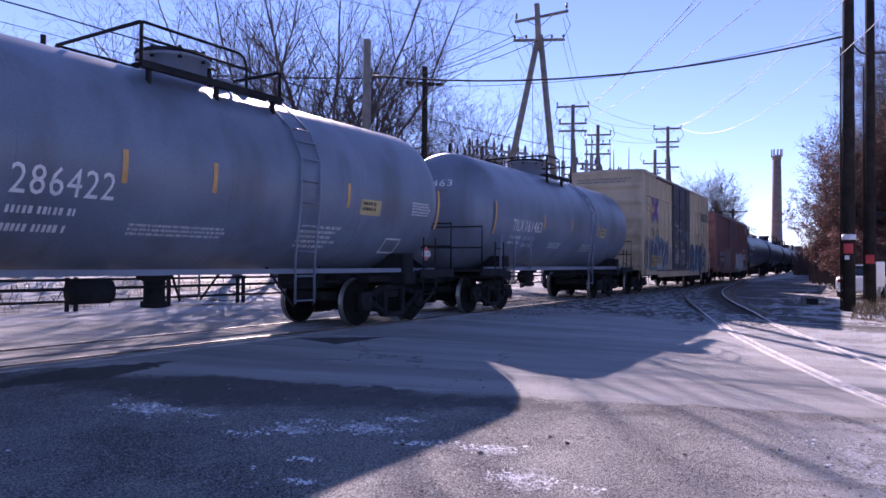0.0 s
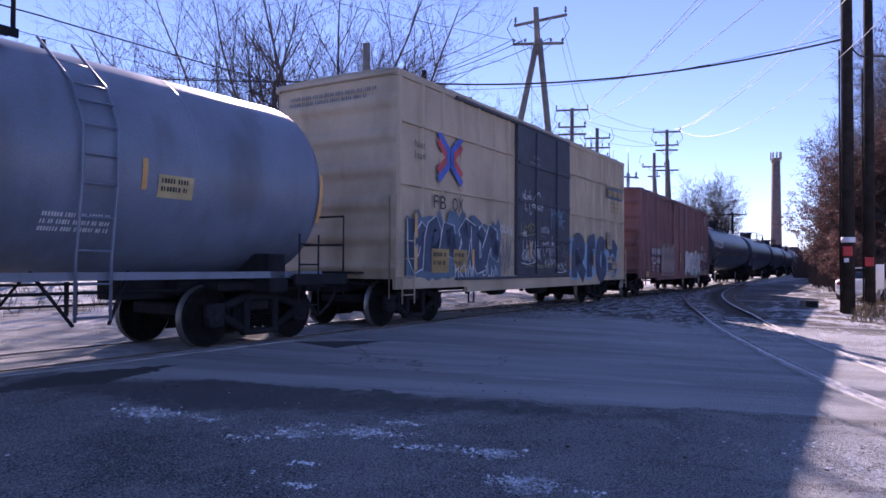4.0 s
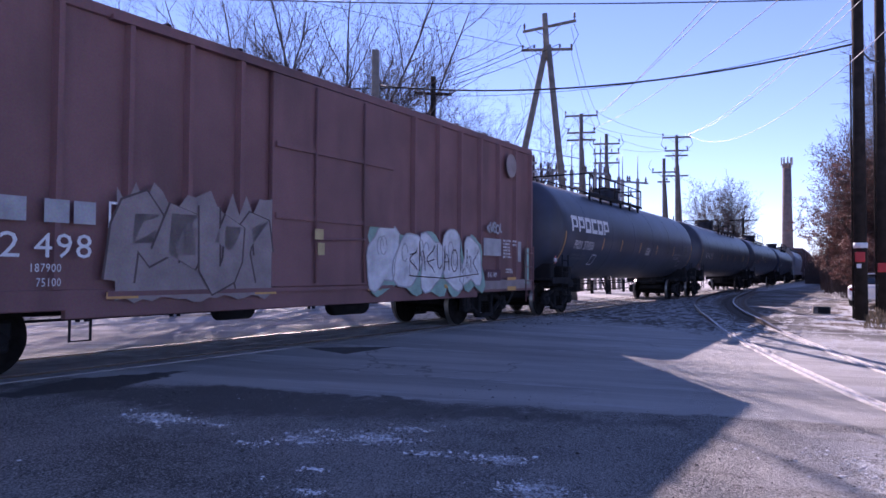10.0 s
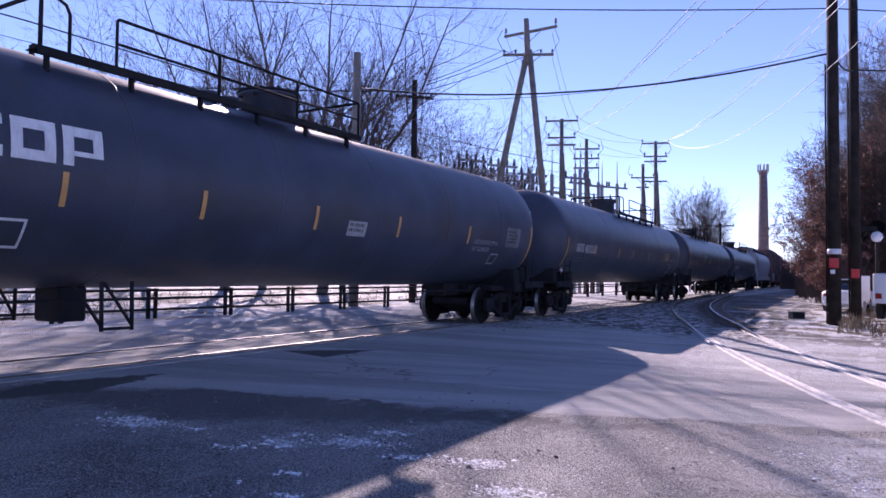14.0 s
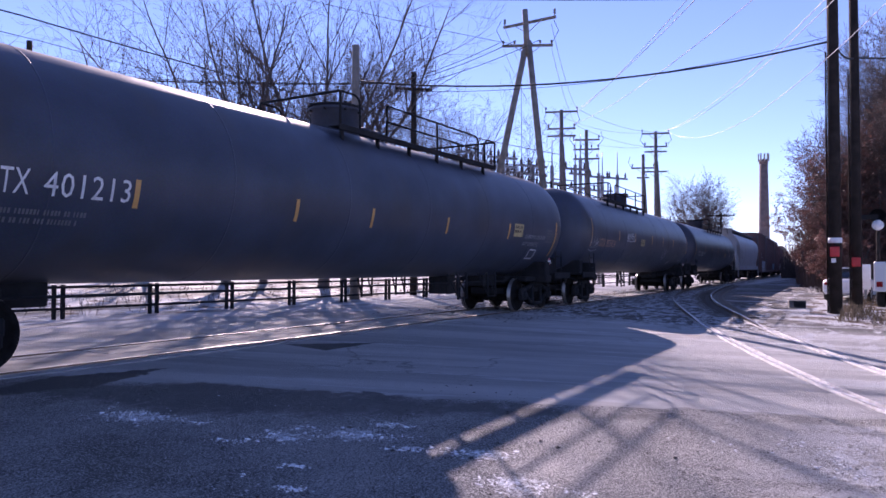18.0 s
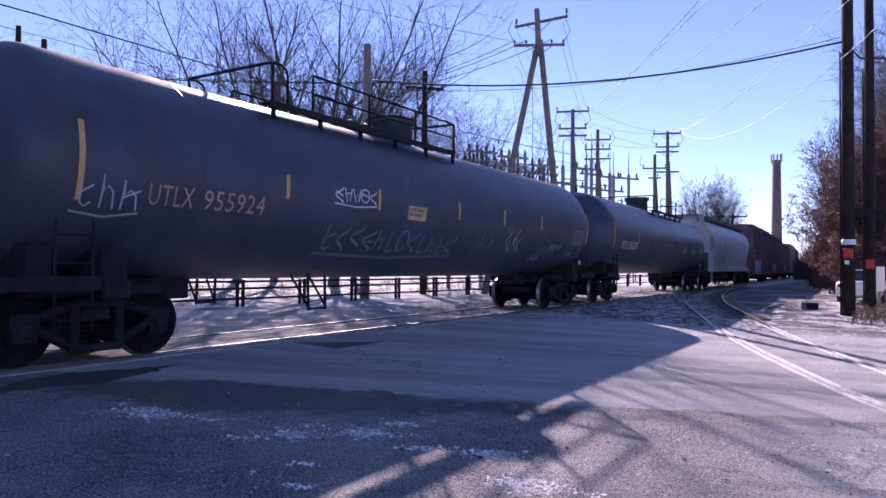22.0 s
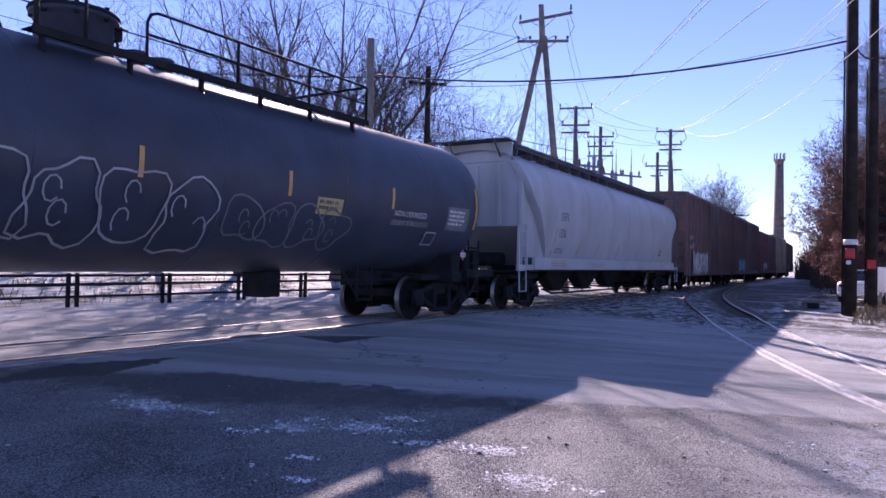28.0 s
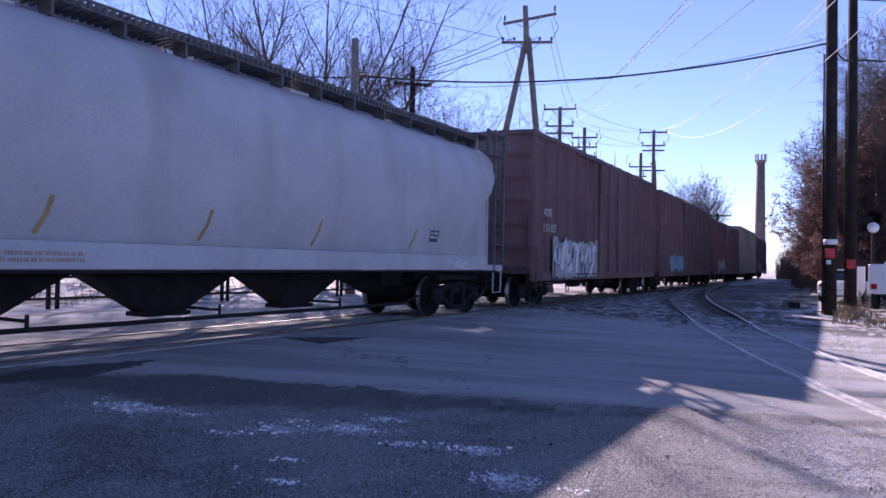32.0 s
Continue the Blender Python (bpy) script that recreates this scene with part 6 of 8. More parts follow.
    # pale covered hopper
    car, rng, half = couple(hopper_car(142.1, 160.0, M_HOPPER, "pale grey covered hopper car with dark bottom chutes", 9), 142.1, 160.0, 1.3)
    lh = on_hopper
    part("car_mark", lh(fitted(letters("SSPX", 0.26), -6.25, -5.65, 2.52)), K, car)
    part("car_number", lh(fitted(letters("1326", 0.26), -6.3, -5.75, 2.04)), K, car)
    for x, z0, z1 in ((-6.56, 1.5, 2.3), (-4.49, 1.5, 1.95), (-2.65, 1.5, 1.95), (-0.35, 1.5, 1.95), (2.02, 1.5, 1.95), (5.0, 1.5, 1.95)):
        bm = bmesh.new()
        ribbon(bm, [(x - 0.1, z0), (x, (z0 + z1) / 2), (x + 0.05, z1)], 0.06)
        part("reflector", lh(bm), M_PLATE, car, "tan reflective strip")
    part("load_stencil", lh(small_print(-6.4, -5.6, 1.55, 1.72, 2, rng)), M_GRAF[6], car)
    ls = on_side(-1.585)
    part("sill_stencil", ls(small_print(-7.0, -5.5, 1.15, 1.3, 2, rng)), M_ORANGE_TXT, car)
    part("sill_stencil", ls(small_print(-3.5, -2.2, 1.15, 1.3, 2, rng)), M_ORANGE_TXT, car)
    framed_sign(car, lh, 5.6, 5.95, 1.7, 1.95, M_BLUEDOOR, W, 2, rng)
    tag_scrawl(car, ls, 6.2, 7.2, 1.1, 1.35, rng, M_GRAF[0], 0.03, 3)
    # brown boxcars behind it
    car, rng, half = couple(box_car(161.9, 176.8, M_BROWN, 5.05, "faded brown boxcar with ribbed sides and white graffiti", 10, 17, 0.09, (-1.3, 1.7)), 161.9, 176.8, 1.5)
    sliding_door(car, -1.25, 1.7, 1.0, 4.85, 1.55, M_BROWN, 3)
    wild(car, lb, -5.9, -1.7, 0.85, 2.05, 6, rng, M_GRAF[0], M_NAVY, M_GRAF[3], 0.3, 0.04, True)
    part("car_mark", lb(fitted(letters("AOK", 0.25), -6.75, -6.1, 2.65)), W, car)
    part("car_number", lb(fitted(letters("15107", 0.25), -6.75, -5.75, 2.2)), W, car)
    part("load_stencil", lb(small_print(0.2, 1.2, 3.2, 3.6, 3, rng)), W, car)
    for k, (q0, q1, paint, eave) in enumerate(((177.9, 193.1, M_BROWN, 4.95), (194.6, 209.6, M_RED, 4.6), (211.0, 226.0, M_YELLOW, 5.0), (227.4, 242.4, M_BROWN, 4.7))):
        tone = {"boxcar_brown": "dark brown", "boxcar_oxide_red": "dull red", "boxcar_yellow_paint": "tan-yellow"}[paint.name]
        car, rng, half = couple(box_car(q0, q1, paint, eave, tone + " boxcar with ribbed sides far along the train", 20 + k, 16, 0.08, (-1.4, 1.4)), q0, q1, 1.5)
        sliding_door(car, -1.4, 1.4, 1.0, eave - 0.2, 1.55, paint, 2)
        wild(car, lb, -5.5, -2.0, 0.9, 1.9, 4, rng, M_GRAF[3 if k else 1], M_GRAF[4], None, 0.26, 0.04)


build_train()


def car_pose(q, reach, t):
    s = q - progress(t)
    ax, ay, _ = on_track(s - reach)
    bx, by, _ = on_track(s + reach)
    return Matrix.Translation(((ax + bx) / 2, (ay + by) / 2, 0)) @ Matrix.Rotation(math.atan2(by - ay, bx - ax), 4, 'Z')


def motions():
    """The train rolls past, its wheels turning."""
    for car, q, reach in CARS:
        walk(car, [(t, car_pose(q, reach, t)) for t in [k * 0.8 for k in range(41)]])
    steps = [k * 4 / 30 for k in range(241)]
    turns = [(t, -progress(t) / 0.457) for t in steps]
    for w, x in WHEELSETS:
        walk(w, [(t, Matrix.Translation((x, 0, 0.457)) @ Matrix.Rotation(a, 4, 'Y')) for t, a in turns])


# ---- the spur ----
SPUR_X = [4.0, 6.0, 9.0, 12.0, 17.0, 22.0, 27.0, 32.0, 38.0, 46.0, 56.0]
SPUR_H = [0.70, 0.62, 0.52, 0.43, 0.36, 0.335, 0.27, 0.19, 0.125, 0.10, 0.09]


def spur_line():
    xs = np.arange(4.0, 55.5, 0.5)
    slope = np.tan(np.interp(xs, SPUR_X, SPUR_H))
    ys = np.concatenate([[0], np.cumsum((slope[1:] + slope[:-1]) / 2 * 0.5)])
    ys += 2.45 - np.interp(17.8, xs, ys)
    return [(float(x), float(y), float(np.interp(x, SPUR_X, SPUR_H))) for x, y in zip(xs, ys)]


SPUR = spur_line()


def beside(line, off):
    return [(x + math.sin(a) * off, y - math.cos(a) * off, a) for x, y, a in line]


def build_spur():
    t = thing("railway_spur", "curved siding track sunk in asphalt, snow along its rails", "railway track", kind="structure")
    for off in (-0.7525, 0.7525):
        ob = rail_bar(beside(SPUR, off), "rail", t)
        ob.data.materials[1] = M_FROST
        for f in ob.data.polygons:
            if f.center.x > 20.5:
                f.material_index = 0
        for v in ob.data.vertices:
            v.co.z += gz(v.co.x, v.co.y) - 0.012 + float(np.interp(v.co.x, [19.5, 22.5], [0.0, 0.10]))
    tie = boxes((-0.11, 0.11, -1.3, 1.3, -0.14, 0.0), bevel=0.01)
    first = None
    for x, y, a in SPUR:
        if x < 22.5:
            continue
        m = Matrix.Translation((x, y, gz(x, y) - 0.026)) @ Matrix.Rotation(a, 4, 'Z')
        if first is None:
            first = part("sleeper", tie, M_TIMBER, t)
            first.matrix_local = m
        else:
            shared("sleeper", first.data, t, m)
    # snow left beside the rails
    for off, w in ((-0.665, 0.05), (-0.855, 0.07), (0.665, 0.05), (0.85, 0.06)):
        bm = bmesh.new()
        fine = []
        for (ax, ay, aa), (bx, by, ba) in zip(SPUR, SPUR[1:]):
            for k in range(4):
                u = k / 4
                fine.append((ax + (bx - ax) * u, ay + (by - ay) * u, aa + (ba - aa) * u))
        last = None
        for i, (x, y, a) in enumerate(fine):
            if x > 21.5:
                break
            q = noise.noise((x * 1.7, off * 9, 0.3)) + 0.6 * noise.noise((x * 7.0, off * 5, 2.3)) + 0.2
            ww = w * max(0.0, 0.55 + 0.9 * q) * (1 if x < 19 else 0.6)
            pr = []
            for e, dz in ((-ww / 2, -0.03), (-ww / 4, 0.006), (ww / 4, 0.006), (ww / 2, -0.03)):
                px, py = x + math.sin(a) * (off + e), y - math.cos(a) * (off + e)
                pr.append(bm.verts.new((px, py, gz(px, py) + dz)))
            if last:
                for j in range(3):
                    bm.faces.new((last[j], last[j + 1], pr[j + 1], pr[j])).smooth = True
            last = pr
        bmesh.ops.recalc_face_normals(bm, faces=bm.faces)
        part("snow_strip", bm, M_SLUSH, t)


build_spur()


# ---- poles, wires and the substation ----
def pole_thing(name, x, y, z0, top, r0, r1, material, label, lean=(0, 0), group=""):
    t = thing(name, label, "utility pole", group, Matrix.Translation((x, y, z0)))
    part("shaft", tube(bmesh.new(), [(0, 0, -0.3), (lean[0] * 0.5, lean[1] * 0.5, (top - z0) / 2), (lean[0], lean[1], top - z0)], r0, 14, r1), material, t)
    return t


def cross_arm(t, z, length, ang, pins, material, off=0.16, up=0.2, brace=True):
    """A wooden arm with insulators, in the pole's space; ang in degrees from +x."""
    c, s = math.cos(radians(ang)), math.sin(radians(ang))
    bm = boxes((-length / 2, length / 2, off - 0.05, off + 0.05, z - 0.06, z + 0.06), bevel=0.008)
    bm.transform(Matrix.Rotation(radians(ang), 4, 'Z'))
    arm = part("cross_arm", bm, material, t)
    if brace:
        part("arm_brace", tubes([[(c * u, s * u, z - 0.05), (0, 0, z - 0.55)] for u in (-length * 0.28, length * 0.28)], 0.018), M_STEEL, arm)
    for u in pins:
        px, py = c * u * length / 2 - s * off, s * u * length / 2 + c * off
        part("insulator", lathe(bmesh.new(), [(0.02, z + 0.05), (0.02, z + 0.05 + up * 0.3), (0.07, z + 0.05 + up * 0.35), (0.04, z + 0.05 + up * 0.6), (0.065, z + 0.05 + up * 0.7), (0.03, z + 0.05 + up), (0.001, z + 0.06 + up)], 'z', 10, at=(px, py, 0)), M_PORCELAIN, arm)
    return arm


def wire(name, pts, sag, r, material, label):
    """A wire hung through points, sagging between them."""
    out = []
    for a, b in zip(pts, pts[1:]):
        for k in range(16 if b is not pts[-1] else 17):
            u = k / 16
            out.append((a[0] + (b[0] - a[0]) * u, a[1] + (b[1] - a[1]) * u, a[2] + (b[2] - a[2]) * u - sag * 4 * u * (1 - u)))
    ob = part(name, tube(bmesh.new(), out, r, 5), material, None)
    return tagged(ob, label, "wire", "overhead wires")


def build_poles():
    # two dark poles on the verge
    for x, y, r0, ztag in ((27.46, 1.05, 0.205, True), (30.55, 0.47, 0.185, False)):
        g = gz(x, y)
        t = pole_thing("utility_pole", x, y, g, 13.5, r0, r0 * 0.82, M_POLE, "tall dark creosoted utility pole with red box on the verge", group="poles on the verge")
        d = Vector((-x, -y, 0)).normalized()
        q = d.to_track_quat('X', 'Z').to_matrix().to_4x4()

        def face(bm, z):
            bm.transform(Matrix.Translation((0, 0, z - g)) @ q)
            return bm
        if ztag:
            part("tag_band", face(lathe(bmesh.new(), [(r0 + 0.004, -0.09), (r0 + 0.014, -0.085), (r0 + 0.014, 0.085), (r0 + 0.004, 0.09)], 'z', 16), 2.2), M_WHITE, t, "white paper notice wrapped round the pole")
            part("pole_sign", face(boxes((r0, r0 + 0.015, -0.12, 0.02, -0.12, 0.02)), 1.56), M_WHITE, t)
        zb = 1.81 if ztag else 1.48
        b = part("red_box", face(boxes((r0 - 0.02, r0 + 0.12, -0.16, 0.13, -0.17, 0.17), bevel=0.02), zb), M_REDBOX, t, "red plastic box strapped to the pole")
        part("box_lid", face(boxes((r0 + 0.12, r0 + 0.14, -0.14, 0.11, -0.14, 0.14), bevel=0.008), zb), M_REDBOX, b)
        part("conduit", tube(bmesh.new(), [(0.02, r0 + 0.03, 0), (0.02, r0 + 0.02, 9.0)], 0.03, 6), M_POLE, t)
    # A-frame structure
    t = thing("a_frame_pole", "tall wooden A-frame power pole with two cross-arms", "utility pole", m=Matrix.Translation((30.0, 13.7, 0)))
    part("shaft", tube(bmesh.new(), [(0, 0, 11.2), (-0.05, 0.11, 13.4)], 0.15, 12, 0.13), M_GREYWOOD, t)
    part("leg", tube(bmesh.new(), [(-1.06, 2.29, -0.2), (0.02, 0.05, 11.9)], 0.17, 12, 0.14), M_GREYWOOD, t)
    part("leg", tube(bmesh.new(), [(0.53, -1.14, -0.2), (0.0, -0.05, 11.9)], 0.17, 12, 0.14), M_GREYWOOD, t)
    cross_arm(t, 12.85, 2.75, -92, (-0.95, 0.95), M_GREYWOOD, 0.18, 0.35)
    cross_arm(t, 11.75, 2.4, -63, (-0.95, -0.5, 0.5, 0.95), M_GREYWOOD, 0.18, 0.2)
    part("down_wire", tube(bmesh.new(), [(0.02, 0.35, 11.8), (0.02, 0.3, 5.0)], 0.012, 5), M_CABLE, t)
    for u in (-1, 1):
        part("jumper", tube(bmesh.new(), [(u * 0.55, -u * 1.1, 12.9), (u * 0.75, -u * 1.25, 12.4), (u * 0.55, -u * 1.0, 11.8)], 0.015, 5), M_CABLE, t)
    # pole in the trees beside the track, and the small one with a single arm
    pole_thing("utility_pole", 21.88, 17.47, 0.0, 10.1, 0.20, 0.15, M_GREYWOOD, "weathered grey wooden pole among bare trees")
    t = pole_thing("utility_pole", 26.57, 17.83, 0.0, 10.2, 0.16, 0.12, M_POLE, "dark wooden pole with one cross-arm")
    cross_arm(t, 9.45, 1.75, -50, (-0.9, 0.9), M_POLE, 0.14, 0.12)
    # poles of the power line past the substation
    for x, y, top, arms in ((44.56, 17.84, 11.95, ((11.85, 2.2, (-0.95, 0.95)), (10.7, 1.9, (-0.9, 0.0, 0.9)), (10.2, 1.9, ()))),
                            (48.91, 17.65, 11.3, ((10.6, 1.9, (-0.95, 0.95)), (9.9, 1.9, (-0.9, -0.4, 0.4, 0.9)), (9.2, 1.9, (-0.8, 0.8)))),
                            (56.15, 14.52, 12.1, ((11.95, 2.15, (-0.95, 0.95)), (10.9, 1.8, (-0.9, 0.9)), (10.5, 1.7, ()), (8.9, 1.8, ()))),
                            (57.83, 15.99, 10.6, ((9.5, 1.9, (-0.9, 0.9)), (8.7, 1.0, (0.5,))))):
        t = pole_thing("utility_pole", x, y, 0.0, top, 0.18, 0.13, M_GREYWOOD, "wooden power pole with several cross-arms", group="power line poles")
        for z, ln, pins in arms:
            cross_arm(t, z, ln, -68, pins, M_GREYWOOD, 0.15, 0.3)
        part("stay_pole", tube(bmesh.new(), [(0.3, -0.45, 0), (0.03, -0.08, top * 0.8)], 0.15, 8, 0.1), M_GREYWOOD, t)
        for u in (-1, 1):
            part("jumper", tube(bmesh.new(), [(u * 0.38, -u * 0.95, top - 0.1), (u * 0.5, -u * 1.1, top - 0.7), (u * 0.3, -u * 0.75, top - 1.2)], 0.02, 5), M_CABLE, t)
    t = pole_thing("utility_pole", 90.0, 15.5, 0.0, 7.9, 0.17, 0.13, M_POLE, "far wooden pole with one cross-arm")
    cross_arm(t, 7.6, 3.2, -75, (-0.9, 0.9), M_POLE, 0.15, 0.2)
    # street light beside the far road
    x, y = 13.99, 26.54
    g = gz(x, y)
    t = thing("street_light", "slim dark pole with a single flood lamp head", "street light", m=Matrix.Translation((x, y, g)))
    part("shaft", tube(bmesh.new(), [(0, 0, -0.2), (0, 0, 9.6 - g)], 0.13, 10, 0.10), M_POLE, t)
    part("lamp_arm", tube(bmesh.new(), [(0, 0, 7.9 - g), (-0.3, 0.15, 8.05 - g)], 0.03, 6), M_STEEL, t)
    part("lamp_head", lathe(bmesh.new(), [(0.04, 0), (0.2, 0.05), (0.22, 0.2), (0.1, 0.3), (0.001, 0.32)], 'x', 14, at=(-0.62, 0.22, 8.1 - g)), M_STEEL, t)
    # substation frames
    t = thing("substation", "grey steel substation frames with switches and insulators", "substation", m=Matrix.Translation((36.0, 19.0, 0)))
    rng = random.Random(11)
    cols = [(-1.2, 0.4), (0.6, -0.7), (2.4, -1.8), (-0.2, 1.8), (1.6, 0.7), (3.4, -0.4), (8.5, -0.5), (10.5, -1.4), (12.6, -1.0), (14.0, -1.9), (16.0, -1.5), (17.5, -2.2)]
    for i, (cx, cy) in enumerate(cols):
        hgt = (7.9, 7.75, 7.4, 7.6, 7.5, 7.2)[i] if i < 6 else rng.uniform(7.2, 9.4)
        part("steel_column", boxes((cx - 0.1, cx + 0.1, cy - 0.1, cy + 0.1, 0, hgt)), M_STEEL, t)
        for z in (hgt - 0.1, hgt - 0.6, hgt - 1.2) if i < 6 else (hgt - 0.3,) if i % 2 else (hgt - 1.2, hgt - 2.2):
            bm = boxes((-1.0, 1.0, -0.07, 0.07, z - 0.07, z + 0.07))
            bm.transform(Matrix.Translation((cx, cy, 0)) @ Matrix.Rotation(-0.55, 4, 'Z'))
            part("bus_beam", bm, M_STEEL, t)
            for u in (-0.8, -0.3, 0.3, 0.8) if i < 6 else (-0.8, 0.8):
                part("insulator", lathe(bmesh.new(), [(0.06, z + 0.06), (0.1, z + 0.14), (0.06, z + 0.2), (0.1, z + 0.28), (0.06, z + 0.36), (0.03, z + 0.5), (0.001, z + 0.51)], 'z', 8, at=(cx + u * 0.85, cy - u * 0.52, 0)), M_PORCELAIN, t)
        if i < 6:
            part("switch_arm", tubes([[(cx - 0.6, cy + 0.3, hgt - 0.6), (cx + 0.1, cy, hgt + 0.25)], [(cx + 0.4, cy - 0.2, hgt - 1.2), (cx + 0.7, cy - 0.4, hgt - 0.4)]], 0.04), M_PORCELAIN, t)
        if i > 5:
            part("lightning_mast", tube(bmesh.new(), [(cx, cy, hgt), (cx, cy, hgt + 1.8)], 0.05, 6, 0.02), M_STEEL, t)
    for i in (0, 1, 3, 4, 6, 8):
        (ax, ay), (bx, by) = cols[i], cols[i + 1]
        part("bus_bar", tubes([[(ax, ay, z), (bx, by, z)] for z in (6.4, 6.9, 7.3)], 0.04), M_STEEL, t)
    # wires
    wire("overhead_cable", [(21.88, 17.47, 8.68), (27.46, 1.05, 9.1)], 0.75, 0.035, M_CABLE, "thick black cable bundle across the track")
    wire("overhead_cable", [(27.46, 1.05, 9.1), (30.55, 0.47, 9.2), (40.0, -14.0, 10.2)], 0.25, 0.035, M_CABLE, "thick black cable bundle at the verge poles")
    wire("overhead_wire", [(21.88, 17.47, 8.35), (27.46, 1.05, 9.28)], 0.75, 0.010, M_CABLE, "thin black wire across the track")
    wire("overhead_cable", [(8.0, 32.5, 11.6), (27.46, 1.05, 10.65)], 0.55, 0.022, M_CABLE, "black wire high across the lot")
    wire("overhead_cable", [(27.46, 1.05, 10.65), (41.0, -20.0, 11.0)], 0.3, 0.022, M_CABLE, "black wire high across the lot")
    wire("overhead_cable", [(0.0, 24.4, 10.6), (12.0, 23.2, 9.3), (44.5, 17.9, 8.9)], 0.35, 0.026, M_CABLE, "black cable along the far side of the track")
    wire("overhead_wire", [(0.0, 25.5, 10.2), (13.0, 24.0, 8.9), (44.5, 17.9, 8.3)], 0.35, 0.012, M_CABLE, "thin black wire along the far side of the track")
    wire("overhead_wire", [(0.0, 29.5, 13.6), (30.0, 14.5, 11.9)], 0.6, 0.012, M_CABLE, "thin wire to the A-frame pole")
    for k, (dx, dy) in enumerate(((-0.5, 1.0), (-0.25, 0.5), (0.25, -0.5))):
        wire("overhead_wire", [(30.0 + dx, 13.7 + dy, 11.95), (26.57 + dx * 0.8, 17.83 + dy * 0.8, 9.7), (16.0 + dx, 28.0 + dy, 9.0)], 0.15, 0.016, M_CABLE, "wire from the A-frame pole into the trees")
    for u, z in ((-1, 12.0), (1, 12.0), (-1, 10.85), (1, 10.85)):
        wire("overhead_wire", [(30.0 + u * 0.5, 13.7 - u * 1.0, z + 0.7), (44.56 + u * 0.35, 17.84 - u * 0.95, z), (56.15 + u * 0.35, 14.52 - u * 0.95, z)], 0.5, 0.012, M_ALU, "power line wire between poles")
    for p, e, sag in (((44.9, 16.9, 11.9), (19.57, 4.13, 8.57), 0.3), ((44.9, 16.9, 11.7), (19.53, 4.32, 8.59), 0.3), ((44.9, 16.9, 11.0), (19.79, 2.89, 8.4), 0.5),
                      ((56.3, 13.9, 12.1), (23.96, 1.45, 9.43), 1.0), ((56.3, 13.9, 12.1), (23.94, 1.63, 9.46), 0.9), ((56.5, 13.6, 12.0), (23.99, 0.64, 9.37), 2.2)):
        p, e = Vector(p), Vector(e)
        wire("overhead_wire", [tuple(p), tuple(p + (e - p) * 1.25)], sag, 0.011, M_ALU if p.x > 50 else M_CABLE, "thin power wire over the road")


build_poles()


